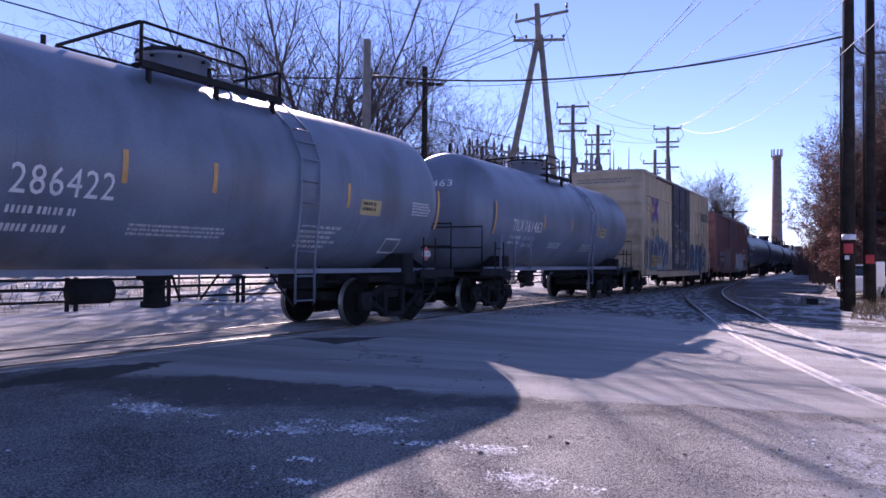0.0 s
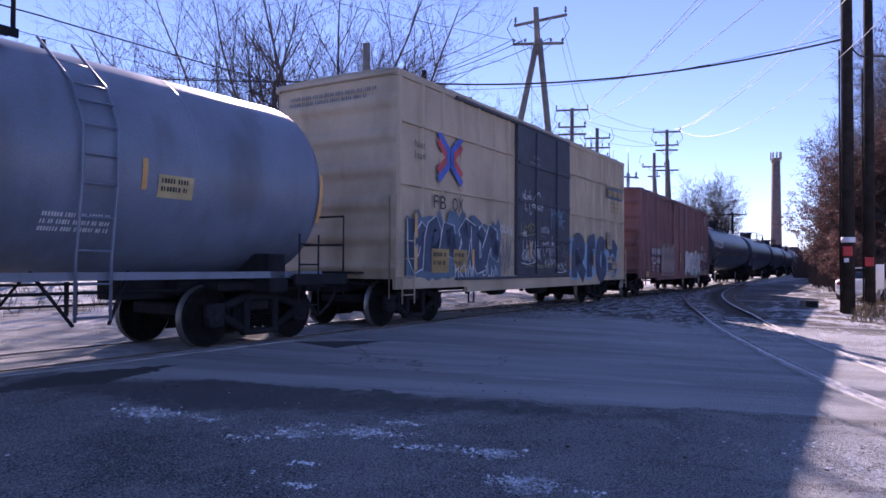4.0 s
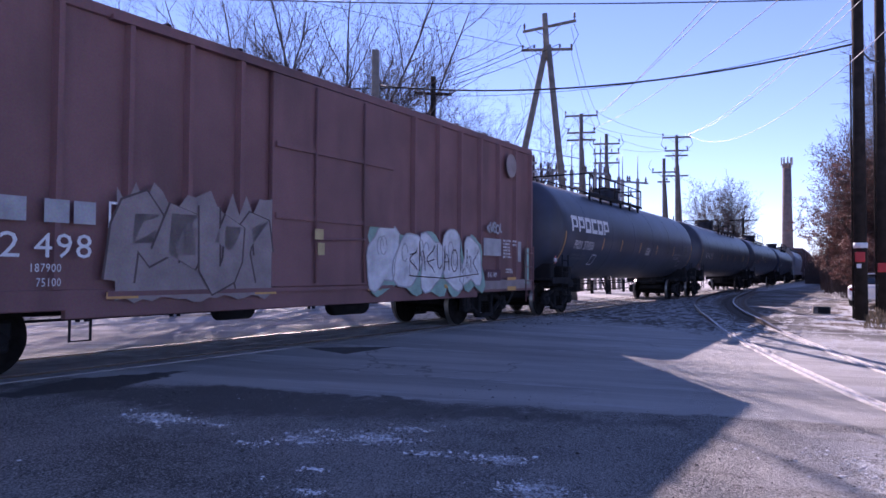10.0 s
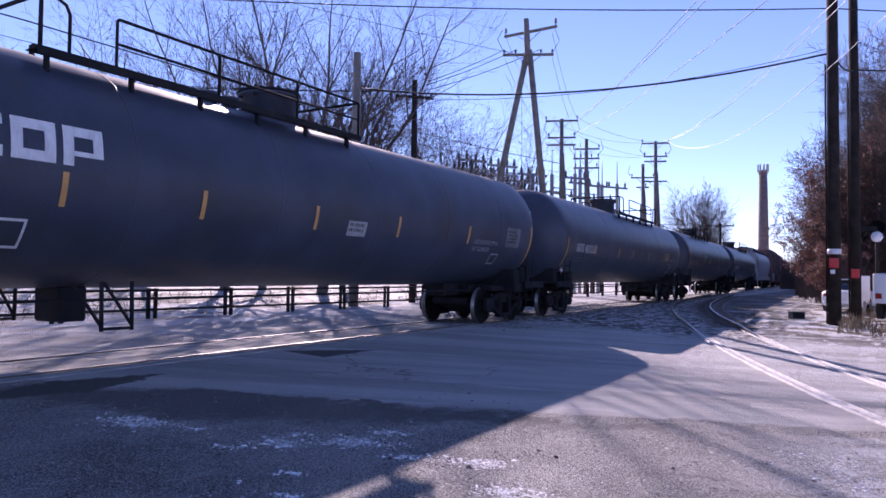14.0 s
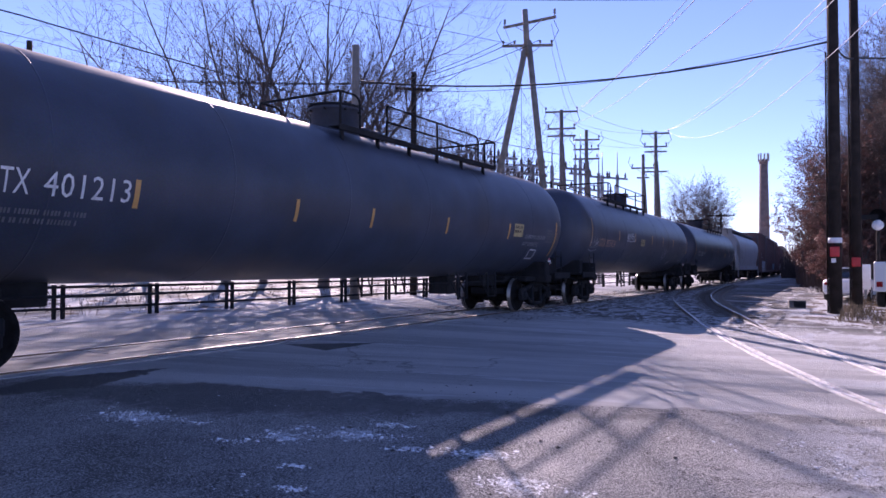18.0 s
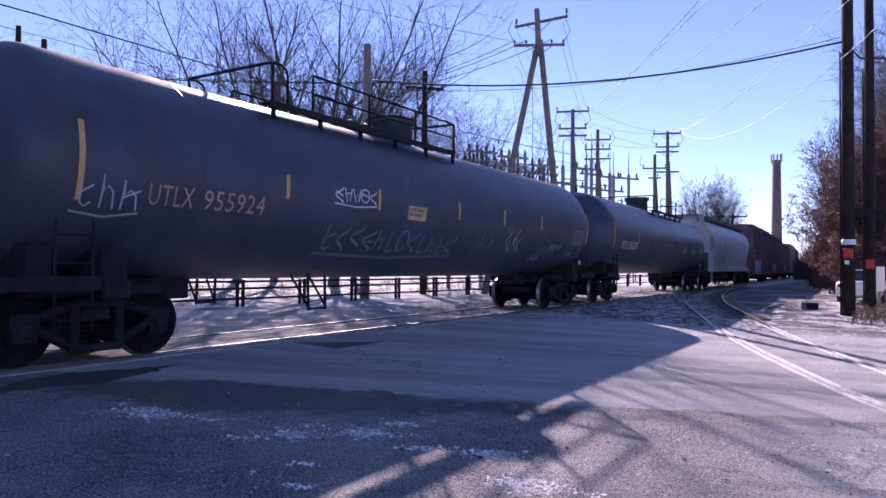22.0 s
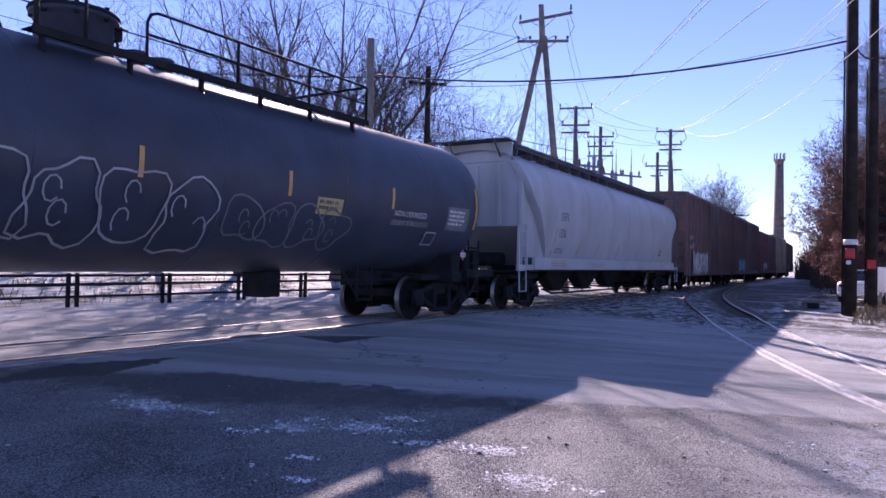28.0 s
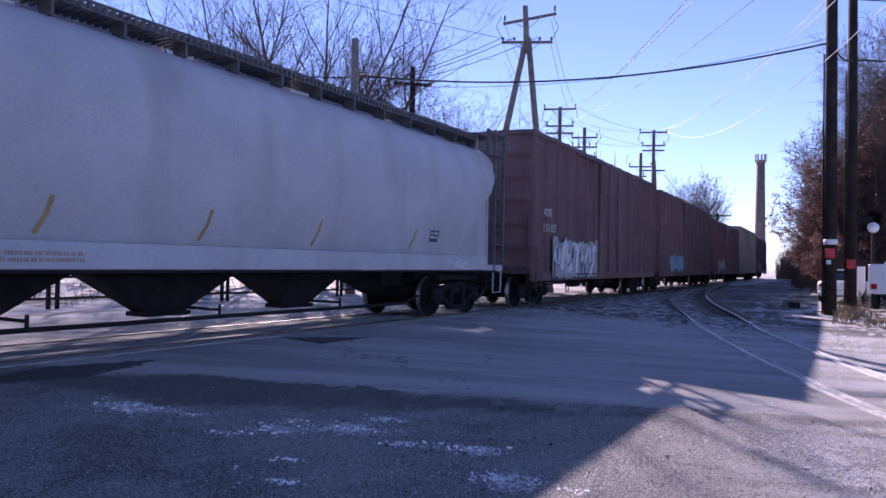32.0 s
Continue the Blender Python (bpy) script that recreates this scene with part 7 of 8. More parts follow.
# ---- trees ----
def bare_tree(x, y, height, spread, seed, label, trunk_r=0.22, fork=0.25, limbs=5, dense=1.0, leaves=0, leaf_low=0.0, leaf_thin=0.8, fine_r=0.006, lean=(0.0, 0.0), name="tree"):
    """A leafless tree: a trunk that parts into rising limbs, long side branches on them, and fine twigs as the crown."""
    rng = random.Random(seed)
    g = gz(x, y)
    t = thing(name, label, "tree", "bare trees", Matrix.Translation((x, y, g)))
    vt, ft, vc, fc = [], [], [], []
    tips = []

    def seg(p, q, r0, r1, n):
        vs, fs = (vt, ft) if n > 3 else (vc, fc)
        d = (q - p).normalized()
        u = d.orthogonal().normalized()
        w = d.cross(u)
        b = len(vs)
        for c, r in ((p, r0), (q, r1)):
            for k in range(n):
                a = 2 * math.pi * k / n
                vs.append(c + u * (r * math.cos(a)) + w * (r * math.sin(a)))
        for k in range(n):
            fs.append((b + k, b + (k + 1) % n, b + n + (k + 1) % n, b + n + k))

    # for each order of branch: step, share of the length left bare, side branches a metre, bend, pull upwards
    STEP = (0.6, 0.55, 0.42, 0.34, 0.22)
    BARE = (0.0, 0.16, 0.14, 0.12, 0.0)
    RATE = (0.0, 1.5 * dense, 2.15 * dense, 3.0 * dense, 0.0)
    BEND = (0.03, 0.05, 0.05, 0.05, 0.05)
    RISE = (0.0, 0.025, 0.02, 0.02, 0.02)

    def grow(p, d, length, r, lev):
        n = max(2, round(length / STEP[lev]))
        step, turn, debt = length / n, rng.random() * 6.28, rng.random()
        for i in range(n):
            u = (i + 1) / n
            d = (d + Vector((rng.gauss(0, BEND[lev]), rng.gauss(0, BEND[lev]), rng.gauss(RISE[lev], BEND[lev] * 0.6)))).normalized()
            q = p + d * step
            r0, r1 = max(fine_r, r * (1 - 0.8 * (u - 1 / n))), max(fine_r * 0.8, r * (1 - 0.8 * u))
            seg(p, q, r0, r1, 6 if lev < 2 else 3)
            p = q
            if u > BARE[lev] and lev < 4:
                debt += RATE[lev] * step
                while debt > 1:
                    debt -= 1
                    turn += 2.4 + rng.uniform(-0.5, 0.5)
                    side = d.orthogonal().normalized()
                    side.rotate(Matrix.Rotation(turn, 3, d))
                    tilt = rng.uniform(0.5, 0.95)
                    nd = d * math.cos(tilt) + side * math.sin(tilt)
                    nd.z += 0.06
                    ln = (length * (1 - 0.75 * u) * 0.62 + height * 0.03 if lev < 2 else length * (1 - 0.6 * u) * 0.6 + 0.15) * rng.uniform(0.7, 1.2)
                    grow(p, nd.normalized(), min(ln, height * 0.3), max(fine_r, r1 * 0.6), lev + 1)
        tips.append(p)
        if lev > 2:
            tips.append(p - d * step)

    rise = Vector((lean[0] + rng.gauss(0, 0.03), lean[1] + rng.gauss(0, 0.03), 1)).normalized()
    base, bole = Vector((0, 0, -0.25)), height * fork
    n = 4
    for i in range(n):
        d = (rise + Vector((rng.gauss(0, 0.03), rng.gauss(0, 0.03), 0))).normalized()
        q = base + d * (bole / n)
        seg(base, q, trunk_r * (1.25 if i == 0 else 1.05 - 0.06 * i), trunk_r * (0.99 - 0.06 * i), 9)
        base = q
    turn = rng.random() * 6.28
    for k in range(limbs):
        turn += 2 * math.pi / limbs + rng.uniform(-0.4, 0.4)
        tilt = (0.12 if k == 0 else rng.uniform(0.3, 0.85)) * spread
        d = (rise * math.cos(tilt) + Vector((math.cos(turn), math.sin(turn), 0)) * math.sin(tilt)).normalized()
        grow(base - rise * (bole * 0.25 * rng.random() * (k > 0)), d, (height - bole) * rng.uniform(0.78, 1.0) / (0.55 + 0.45 * math.cos(tilt)), trunk_r * rng.uniform(0.45, 0.62), 1)
    k = height / max(v.z for v in vc)
    for nm, vs, fs, m in (("trunk", vt, ft, M_BARK), ("crown", vc, fc, M_TWIG)):
        me = bpy.data.meshes.new(nm)
        me.from_pydata([(v.x * k, v.y * k, v.z * k) for v in vs], [], fs)
        me.materials.append(m)
        me.polygons.foreach_set("use_smooth", [True] * len(fs))
        new(nm, me).parent = t
    if leaves:
        vs, fs = [], []
        while len(fs) < leaves:
            p = rng.choice(tips) * k
            if p.z < leaf_low * height or rng.random() < (p.z / height) ** 1.5 * leaf_thin:
                if rng.random() < 0.9:
                    continue
            for _ in range(rng.choice((2, 3, 5, 7))):
                c = p + Vector((rng.gauss(0, 0.09), rng.gauss(0, 0.09), rng.gauss(-0.02, 0.09)))
                u = Vector((rng.gauss(0, 1), rng.gauss(0, 1), rng.gauss(-0.5, 0.8))).normalized()
                w = u.orthogonal().normalized()
                w.rotate(Matrix.Rotation(rng.random() * 6.28, 3, u))
                w *= rng.uniform(0.02, 0.038)
                u = u * rng.uniform(0.035, 0.062)
                b = len(vs)
                vs += [tuple(c - u), tuple(c - u * 0.1 + w), tuple(c + u), tuple(c - u * 0.05 - w)]
                fs.append((b, b + 1, b + 2, b + 3))
        me = bpy.data.meshes.new("dead_leaves")
        me.from_pydata(vs, [], fs)
        me.materials.append(M_LEAF)
        ob = new("dead_leaves", me)
        ob.parent = t
        ob["label"] = "russet dead leaves still on the twigs"
    return t


def build_trees():
    far = "tall bare winter tree behind the railway track"
    for i, (x, y, h, sp, r, lb, fk) in enumerate(((18.9, 31.0, 11.8, 1.25, 0.15, 6, 0.22), (15.8, 31.5, 9.6, 1.5, 0.15, 6, 0.3), (21.6, 28.9, 13.6, 1.1, 0.19, 7, 0.16), (22.0, 25.0, 15.4, 0.95, 0.23, 7, 0.2),
                                                  (24.3, 25.0, 15.6, 0.9, 0.2, 6, 0.16), (26.1, 22.8, 16.4, 1.0, 0.28, 8, 0.22), (29.3, 24.2, 14.4, 0.8, 0.17, 5, 0.2),
                                                  (31.0, 20.6, 12.3, 0.75, 0.13, 8, 0.08), (32.6, 20.2, 12.8, 0.85, 0.14, 8, 0.07), (35.2, 20.4, 12.2, 1.0, 0.13, 7, 0.1))):
        bare_tree(x, y, h - gz(x, y), sp, 100 + i, far, r, fk, lb, 0.9)
    bare_tree(93.2, 18.3, 14.6, 0.6, 143, "rounded bare tree far down the line", 0.3, fork=0.12, limbs=10, dense=1.1, fine_r=0.014)
    for i, (x, y, h) in enumerate(((20.0, 45.0, 10.5), (15.5, 42.0, 11.0), (24.0, 50.0, 9.0), (29.0, 60.0, 10.0))):
        bare_tree(x, y, h, 1.1, 150 + i, "bare tree beside the far houses", 0.18, dense=0.8)
    # trees with russet leaves behind the verge, and taller bare ones beside them
    oak = "half-bare oak with russet dead leaves behind the verge"
    for i, (x, y, h, lv, thin) in enumerate(((46.0, 1.3, 9.8, 24000, 0.8), (48.5, 1.5, 8.6, 24000, 0.65), (49.5, 2.2, 6.0, 20000, 0.5), (44.5, -0.8, 10.4, 24000, 0.95), (41.8, 1.3, 3.4, 9000, 0.3), (46.5, -3.6, 12.0, 10000, 1.0), (43.8, 0.1, 4.8, 14000, 0.4))):
        bare_tree(x, y, h, 0.68, 170 + i, oak, 0.2, fork=0.06, limbs=9, dense=1.25, fine_r=0.01, leaves=lv, leaf_low=0.05, leaf_thin=thin)
    for i, (x, y, h) in enumerate(((48.0, 0.4, 11.0), (45.5, -1.8, 14.5), (50.0, -3.4, 17.0), (43.0, -3.8, 16.0), (47.0, -6.5, 18.0))):
        bare_tree(x, y, h, 0.55, 190 + i, "tall bare tree behind the russet oaks", 0.22, fork=0.15, limbs=7, dense=1.5, fine_r=0.011)


build_trees()


# ---- fence, houses, vehicles, chimney ----
def build_fence():
    t = thing("guard_fence", "low dark steel guard fence in the snow beyond the track", "fence")
    pts = [(2.0 + 2.55 * k, 17.25 - 0.045 * (2.0 + 2.55 * k)) for k in range(24)]
    for x, y in pts:
        g = gz(x, y)
        for dx in (-0.11, 0.11):
            part("post", boxes((x + dx - 0.04, x + dx + 0.04, y - 0.04, y + 0.04, g - 0.2, g + 0.80)), M_UNDER, t)
    for z in (0.74, 0.22):
        part("rail", tube(bmesh.new(), [(x, y - 0.06, gz(x, y) + z) for x, y in pts], 0.035, 6), M_UNDER, t)


def house(x, y, w, d, wall, roof, ang, label, wall_mat, roof_mat):
    g = gz(x, y)
    t = thing("house", label, "house", "houses up the rise", Matrix.Translation((x, y, g)) @ Matrix.Rotation(radians(ang), 4, 'Z'))
    bm = boxes((-w / 2, w / 2, -d / 2, d / 2, -0.5, wall))
    vs = [bm.verts.new(p) for p in ((-w / 2, -d / 2, wall), (w / 2, -d / 2, wall), (0, -d / 2, roof), (-w / 2, d / 2, wall), (w / 2, d / 2, wall), (0, d / 2, roof))]
    bm.faces.new(vs[:3]), bm.faces.new(vs[:2:-1])
    part("wall", bm, wall_mat, t)
    bm = bmesh.new()
    for s in (-1, 1):
        p = [(s * (w / 2 + 0.35), -d / 2 - 0.35, wall - 0.2), (0, -d / 2 - 0.35, roof + 0.06), (0, d / 2 + 0.35, roof + 0.06), (s * (w / 2 + 0.35), d / 2 + 0.35, wall - 0.2)]
        lo = [bm.verts.new(q) for q in p]
        hi = [bm.verts.new((q[0], q[1], q[2] + 0.14)) for q in p]
        bm.faces.new(lo), bm.faces.new(hi[::-1])
        for i in range(4):
            bm.faces.new((lo[i], lo[(i + 1) % 4], hi[(i + 1) % 4], hi[i]))
    bmesh.ops.recalc_face_normals(bm, faces=bm.faces)
    part("roof", bm, roof_mat, t)
    for fz in (1.1, 3.3):
        if fz > wall - 1.3:
            continue
        for fx in (-w * 0.27, w * 0.27):
            wn = part("window", boxes((fx - 0.5, fx + 0.5, -d / 2 - 0.05, -d / 2 + 0.05, fz, fz + 1.3)), M_WHITE, t)
            part("pane", boxes((fx - 0.42, fx + 0.42, -d / 2 - 0.07, -d / 2 - 0.045, fz + 0.08, fz + 1.22)), M_GLASS, wn)
    part("door", boxes((-0.45, 0.45, -d / 2 - 0.06, -d / 2, 0, 2.05)), M_BROWN, t)
    return t


def vehicle(x, y, ang, paint, label, high=1.45, length=4.5, boot=True, z=None):
    """A parked car: lofted body, glasshouse, wheels and lights. +x is its front."""
    g = gz(x, y) if z is None else z
    t = thing("car", label, "car", "parked cars", Matrix.Translation((x, y, g)) @ Matrix.Rotation(radians(ang), 4, 'Z'))
    L, hw = length / 2, 0.89
    bm = bmesh.new()
    # stations: x, half width, low z, belt z
    st = [(-L, hw * 0.86, 0.42, 0.80), (-L + 0.12, hw * 0.96, 0.30, 0.92), (-L + 0.9, hw, 0.24, 0.95), (0, hw, 0.24, 0.93), (L - 1.3, hw, 0.24, 0.90), (L - 0.3, hw * 0.94, 0.28, 0.74), (L, hw * 0.78, 0.40, 0.62)]
    rows = []
    for sx, w, a, b in st:
        rows.append([(sx, -w * 0.9, a), (sx, -w, a + 0.15), (sx, -w, b - 0.12), (sx, -w * 0.93, b), (sx, 0, b + 0.03), (sx, w * 0.93, b), (sx, w, b - 0.12), (sx, w, a + 0.15), (sx, w * 0.9, a), (sx, -w * 0.9, a)])
    grid_sheet(bm, rows)
    for r in (rows[0], rows[-1]):
        bm.faces.new([bm.verts.new(p) for p in r[:-1]])
    bmesh.ops.remove_doubles(bm, verts=bm.verts, dist=0.001)
    bmesh.ops.recalc_face_normals(bm, faces=bm.faces)
    part("body", bm, paint, t)
    back = -L + (0.75 if boot else 0.1)
    bm = bmesh.new()
    rows = [[(back, -0.72, 0.93), (back, 0.72, 0.93)], [(back + 0.55, -0.6, high - 0.04), (back + 0.55, 0.6, high - 0.04)], [(0.35, -0.6, high), (0.35, 0.6, high)], [(1.15, -0.74, 0.91), (1.15, 0.74, 0.91)]]
    grid_sheet(bm, rows)
    for i in (0, 1):
        bm.faces.new([bm.verts.new(r[i]) for r in rows])
    part("glasshouse", bm, M_GLASS, t)
    part("roof_panel", boxes((back + 0.5, 0.4, -0.6, 0.6, high - 0.03, high + 0.03), bevel=0.02), paint, t)
    for sx in (-L + 0.85, L - 0.9):
        for sy in (-1, 1):
            w = part("tyre", lathe(bmesh.new(), [(0.2, sy * 0.72), (0.31, sy * 0.72), (0.33, sy * 0.76), (0.33, sy * 0.88), (0.31, sy * 0.91), (0.2, sy * 0.91)], 'y', 20, at=(sx, 0, 0.33)), M_TYRE, t)
            part("rim", lathe(bmesh.new(), [(0.21, sy * 0.905), (0.15, sy * 0.88), (0.001, sy * 0.895)], 'y', 16, at=(sx, 0, 0.33)), M_STEEL, w)
    for sy in (-1, 1):
        part("tail_light", boxes((-L - 0.015, -L + 0.1, sy * 0.45, sy * 0.76, 0.70, 0.82), bevel=0.01), M_TAIL, t)
        part("headlight", boxes((L - 0.14, L - 0.02, sy * 0.42, sy * 0.66, 0.56, 0.68), bevel=0.01), M_STEEL, t)
        part("side_mirror", boxes((0.75, 0.88, sy * 0.86, sy * 1.02, 0.92, 1.04), bevel=0.02), paint, t)
    part("number_plate", boxes((-L - 0.02, -L + 0.02, -0.16, 0.16, 0.52, 0.62)), M_WHITE, t)
    part("bumper", boxes((-L - 0.05, -L + 0.12, -0.78, 0.78, 0.34, 0.50), bevel=0.03), paint, t)
    return t


def utility_truck(x, y, ang):
    g = gz(x, y)
    t = thing("utility_truck", "white utility truck with service boxes parked on the verge", "truck", m=Matrix.Translation((x, y, g)) @ Matrix.Rotation(radians(ang), 4, 'Z'))
    part("service_body", boxes((-2.6, 0.2, -1.0, 1.0, 0.62, 1.75), bevel=0.04), M_CARWHITE, t)
    for k in range(3):
        for s in (-1, 1):
            b = part("locker_door", boxes((-2.45 + k * 0.88, -1.68 + k * 0.88, s * 1.0 - 0.02, s * 1.0 + 0.02, 0.75, 1.65), bevel=0.008), M_CARWHITE, t)
            part("latch", boxes((-2.12 + k * 0.88, -2.0 + k * 0.88, s * 1.03 - 0.015, s * 1.03 + 0.015, 1.15, 1.22)), M_STEEL, b)
    part("cab", boxes((0.25, 1.6, -0.95, 0.95, 0.6, 1.95), bevel=0.12), M_CARWHITE, t)
    part("windscreen", boxes((1.5, 1.62, -0.8, 0.8, 1.3, 1.85), bevel=0.02), M_GLASS, t)
    part("side_window", boxes((0.5, 1.35, -0.97, 0.97, 1.32, 1.82), bevel=0.02), M_GLASS, t)
    part("bonnet", boxes((1.5, 2.6, -0.9, 0.9, 0.6, 1.2), bevel=0.1), M_CARWHITE, t)
    part("chassis", boxes((-2.6, 2.5, -0.5, 0.5, 0.4, 0.62)), M_UNDER, t)
    for sx in (-1.7, 1.75):
        for sy in (-1, 1):
            w = part("tyre", lathe(bmesh.new(), [(0.22, sy * 0.76), (0.36, sy * 0.76), (0.39, sy * 0.8), (0.39, sy * 0.98), (0.36, sy * 1.01), (0.22, sy * 1.01)], 'y', 20, at=(sx, 0, 0.39)), M_TYRE, t)
            part("rim", lathe(bmesh.new(), [(0.23, sy * 1.0), (0.16, sy * 0.96), (0.001, sy * 0.98)], 'y', 16, at=(sx, 0, 0.39)), M_CARWHITE, w)
    part("tail_light", boxes((-2.63, -2.58, 0.7, 0.9, 0.8, 1.0)), M_TAIL, t)
    part("tail_light", boxes((-2.63, -2.58, -0.9, -0.7, 0.8, 1.0)), M_TAIL, t)


def build_far():
    t = thing("chimney", "tall old brick factory chimney with antennas on top", "chimney", m=Matrix.Translation((198.6, 23.65, 0)))
    part("brick_shaft", lathe(bmesh.new(), [(1.5, 0), (1.0, 29.5), (0.85, 29.5)], 'z', 20), M_BRICK, t)
    part("crown_band", lathe(bmesh.new(), [(1.02, 28.3), (1.12, 28.4), (1.12, 29.0), (1.02, 29.1)], 'z', 20), M_BRICK, t)
    for k in range(9):
        a = 2 * math.pi * k / 9
        part("antenna_panel", boxes((1.25 * math.cos(a) - 0.14, 1.25 * math.cos(a) + 0.14, 1.25 * math.sin(a) - 0.14, 1.25 * math.sin(a) + 0.14, 29.0, 31.0)), M_CONC, t)
    house(27.5, 55.0, 7.0, 9.0, 3.2, 5.0, 25, "dark house with gabled roof up the rise", M_CONC, M_UNDER)
    house(33.0, 66.0, 8.0, 9.0, 2.8, 4.2, 20, "pale house behind the parked cars", M_WHITE, M_UNDER)
    house(17.5, 60.0, 8.0, 9.0, 3.0, 5.0, 30, "white-walled house up the rise", M_WHITE, M_UNDER)
    m_dark = mat("dark_car_paint", (0.03, 0.032, 0.038), 0.3, spread=0.1, bump=0.0)
    m_wine = mat("wine_red_car_paint", (0.16, 0.02, 0.025), 0.3, spread=0.1, bump=0.0)
    vehicle(20.7, 41.0, -25, m_dark, "dark estate car parked up the rise", 1.62, 4.6, False)
    vehicle(17.6, 41.5, -25, m_dark, "black car parked up the rise", 1.5, 4.5, False)
    vehicle(15.9, 32.6, -25, m_wine, "wine-red saloon parked on the far road", 1.45, 4.6)
    vehicle(37.5, 0.7, -8, M_CARWHITE, "white saloon car parked beyond the verge poles", 1.45, 4.7)
    utility_truck(33.5, -1.5, -10)
    # traffic lamp and meter cabinet by the verge
    g = gz(34.5, -0.3)
    t = thing("signal_post", "dark post carrying a round crossing lamp and white reflector", "signal", m=Matrix.Translation((34.5, -0.25, g)))
    part("post", tube(bmesh.new(), [(0, 0, 0), (0, 0, 3.3 - g)], 0.07, 10), M_POLE, t)
    part("lamp_hood", lathe(bmesh.new(), [(0.3, -0.25), (0.3, 0.05), (0.2, 0.2), (0.001, 0.22)], 'x', 18, at=(0.1, 0, 3.45 - g)), M_UNDER, t)
    part("lamp_lens", lathe(bmesh.new(), [(0.001, -0.16), (0.22, -0.12), (0.22, -0.05)], 'x', 18, at=(-0.05, 0, 3.05 - g)), M_WHITE, t)
    part("lamp_arm", boxes((-0.05, 0.05, 0, 0.75, 3.3 - g, 3.5 - g)), M_UNDER, t)
    t = thing("meter_cabinet", "white electric meter cabinet on a short post", "cabinet", m=Matrix.Translation((34.2, 0.22, gz(34.2, 0.22))))
    part("cabinet_body", boxes((-0.15, 0.15, -0.2, 0.2, 0.6, 1.65), bevel=0.02), M_CARWHITE, t)
    part("cabinet_door", boxes((-0.17, -0.15, -0.17, 0.17, 0.65, 1.6), bevel=0.005), M_CARWHITE, t)
    part("post", boxes((-0.05, 0.05, -0.05, 0.05, 0, 0.62)), M_STEEL, t)
    # concrete block with a dark mouth
    t = thing("drain_box", "small concrete drain box with a dark mouth", "drain box", m=Matrix.Translation((29.6, 2.4, gz(29.6, 2.4))) @ Matrix.Rotation(radians(10), 4, 'Z'))
    part("concrete_shell", boxes((-0.2, 0.2, -0.28, 0.3, -0.05, 0.24), bevel=0.02), M_STONE, t)
    part("mouth", boxes((-0.22, -0.19, -0.25, 0.14, 0.0, 0.21)), M_UNDER, t)


def scatter(name, label, category, count, place, shape, material, seed):
    """Uncountable small things as one mesh of little pieces."""
    rng = random.Random(seed)
    vs, fs = [], []
    for _ in range(count):
        p = place(rng)
        if p is None:
            continue
        b = len(vs)
        pv, pf = shape(rng, p)
        vs += pv
        fs += [tuple(b + i for i in f) for f in pf]
    me = bpy.data.meshes.new(name)
    me.from_pydata(vs, [], fs)
    me.materials.append(material)
    ob = new(name, me)
    return tagged(ob, label, category, kind="stuff")


def pebble(lo, hi):
    def make(rng, p):
        r = rng.uniform(lo, hi) * (2.2 if rng.random() < 0.05 else 1)
        pv = []
        for dx, dy, dz in ((1, 0, 0.2), (0, 1, 0.15), (-1, 0, 0.25), (0, -1, 0.2), (0.1, 0.1, 0.6), (0, 0, -0.3)):
            k = r * rng.uniform(0.7, 1.25)
            pv.append((p[0] + dx * k, p[1] + dy * k, p[2] + dz * k))
        return pv, ((0, 1, 4), (1, 2, 4), (2, 3, 4), (3, 0, 4))
    return make


def blade(rng, p):
    a, h, l = rng.random() * 6.28, rng.uniform(0.12, 0.42), rng.uniform(0.02, 0.2)
    c, s = math.cos(a), math.sin(a)
    w = 0.008
    return [(p[0] - s * w, p[1] + c * w, p[2]), (p[0] + s * w, p[1] - c * w, p[2]), (p[0] + c * l * 0.5, p[1] + s * l * 0.5, p[2] + h * 0.7), (p[0] + c * l, p[1] + s * l, p[2] + h)], ((0, 1, 2), (0, 2, 3))


def flake(lo, hi):
    """A flat ragged crumb of snow with a little thickness."""
    def make(rng, p):
        n, r, a0, st = rng.choice((5, 6, 7)), rng.uniform(lo, hi) * (1.8 if rng.random() < 0.08 else 1), rng.random() * 6, rng.uniform(0.5, 1.0)
        top, low = [], []
        for k in range(n):
            a = 2 * math.pi * k / n
            q = r * rng.uniform(0.55, 1.25)
            dx, dy = q * math.cos(a), q * st * math.sin(a)
            dx, dy = dx * math.cos(a0) - dy * math.sin(a0), dx * math.sin(a0) + dy * math.cos(a0)
            top.append((p[0] + dx * 0.85, p[1] + dy * 0.85, p[2] + r * 0.22))
            low.append((p[0] + dx, p[1] + dy, p[2] - 0.004))
        fs = [tuple(range(n))] + [(k, k + n, (k + 1) % n + n, (k + 1) % n) for k in range(n)]
        return top + low, fs
    return make


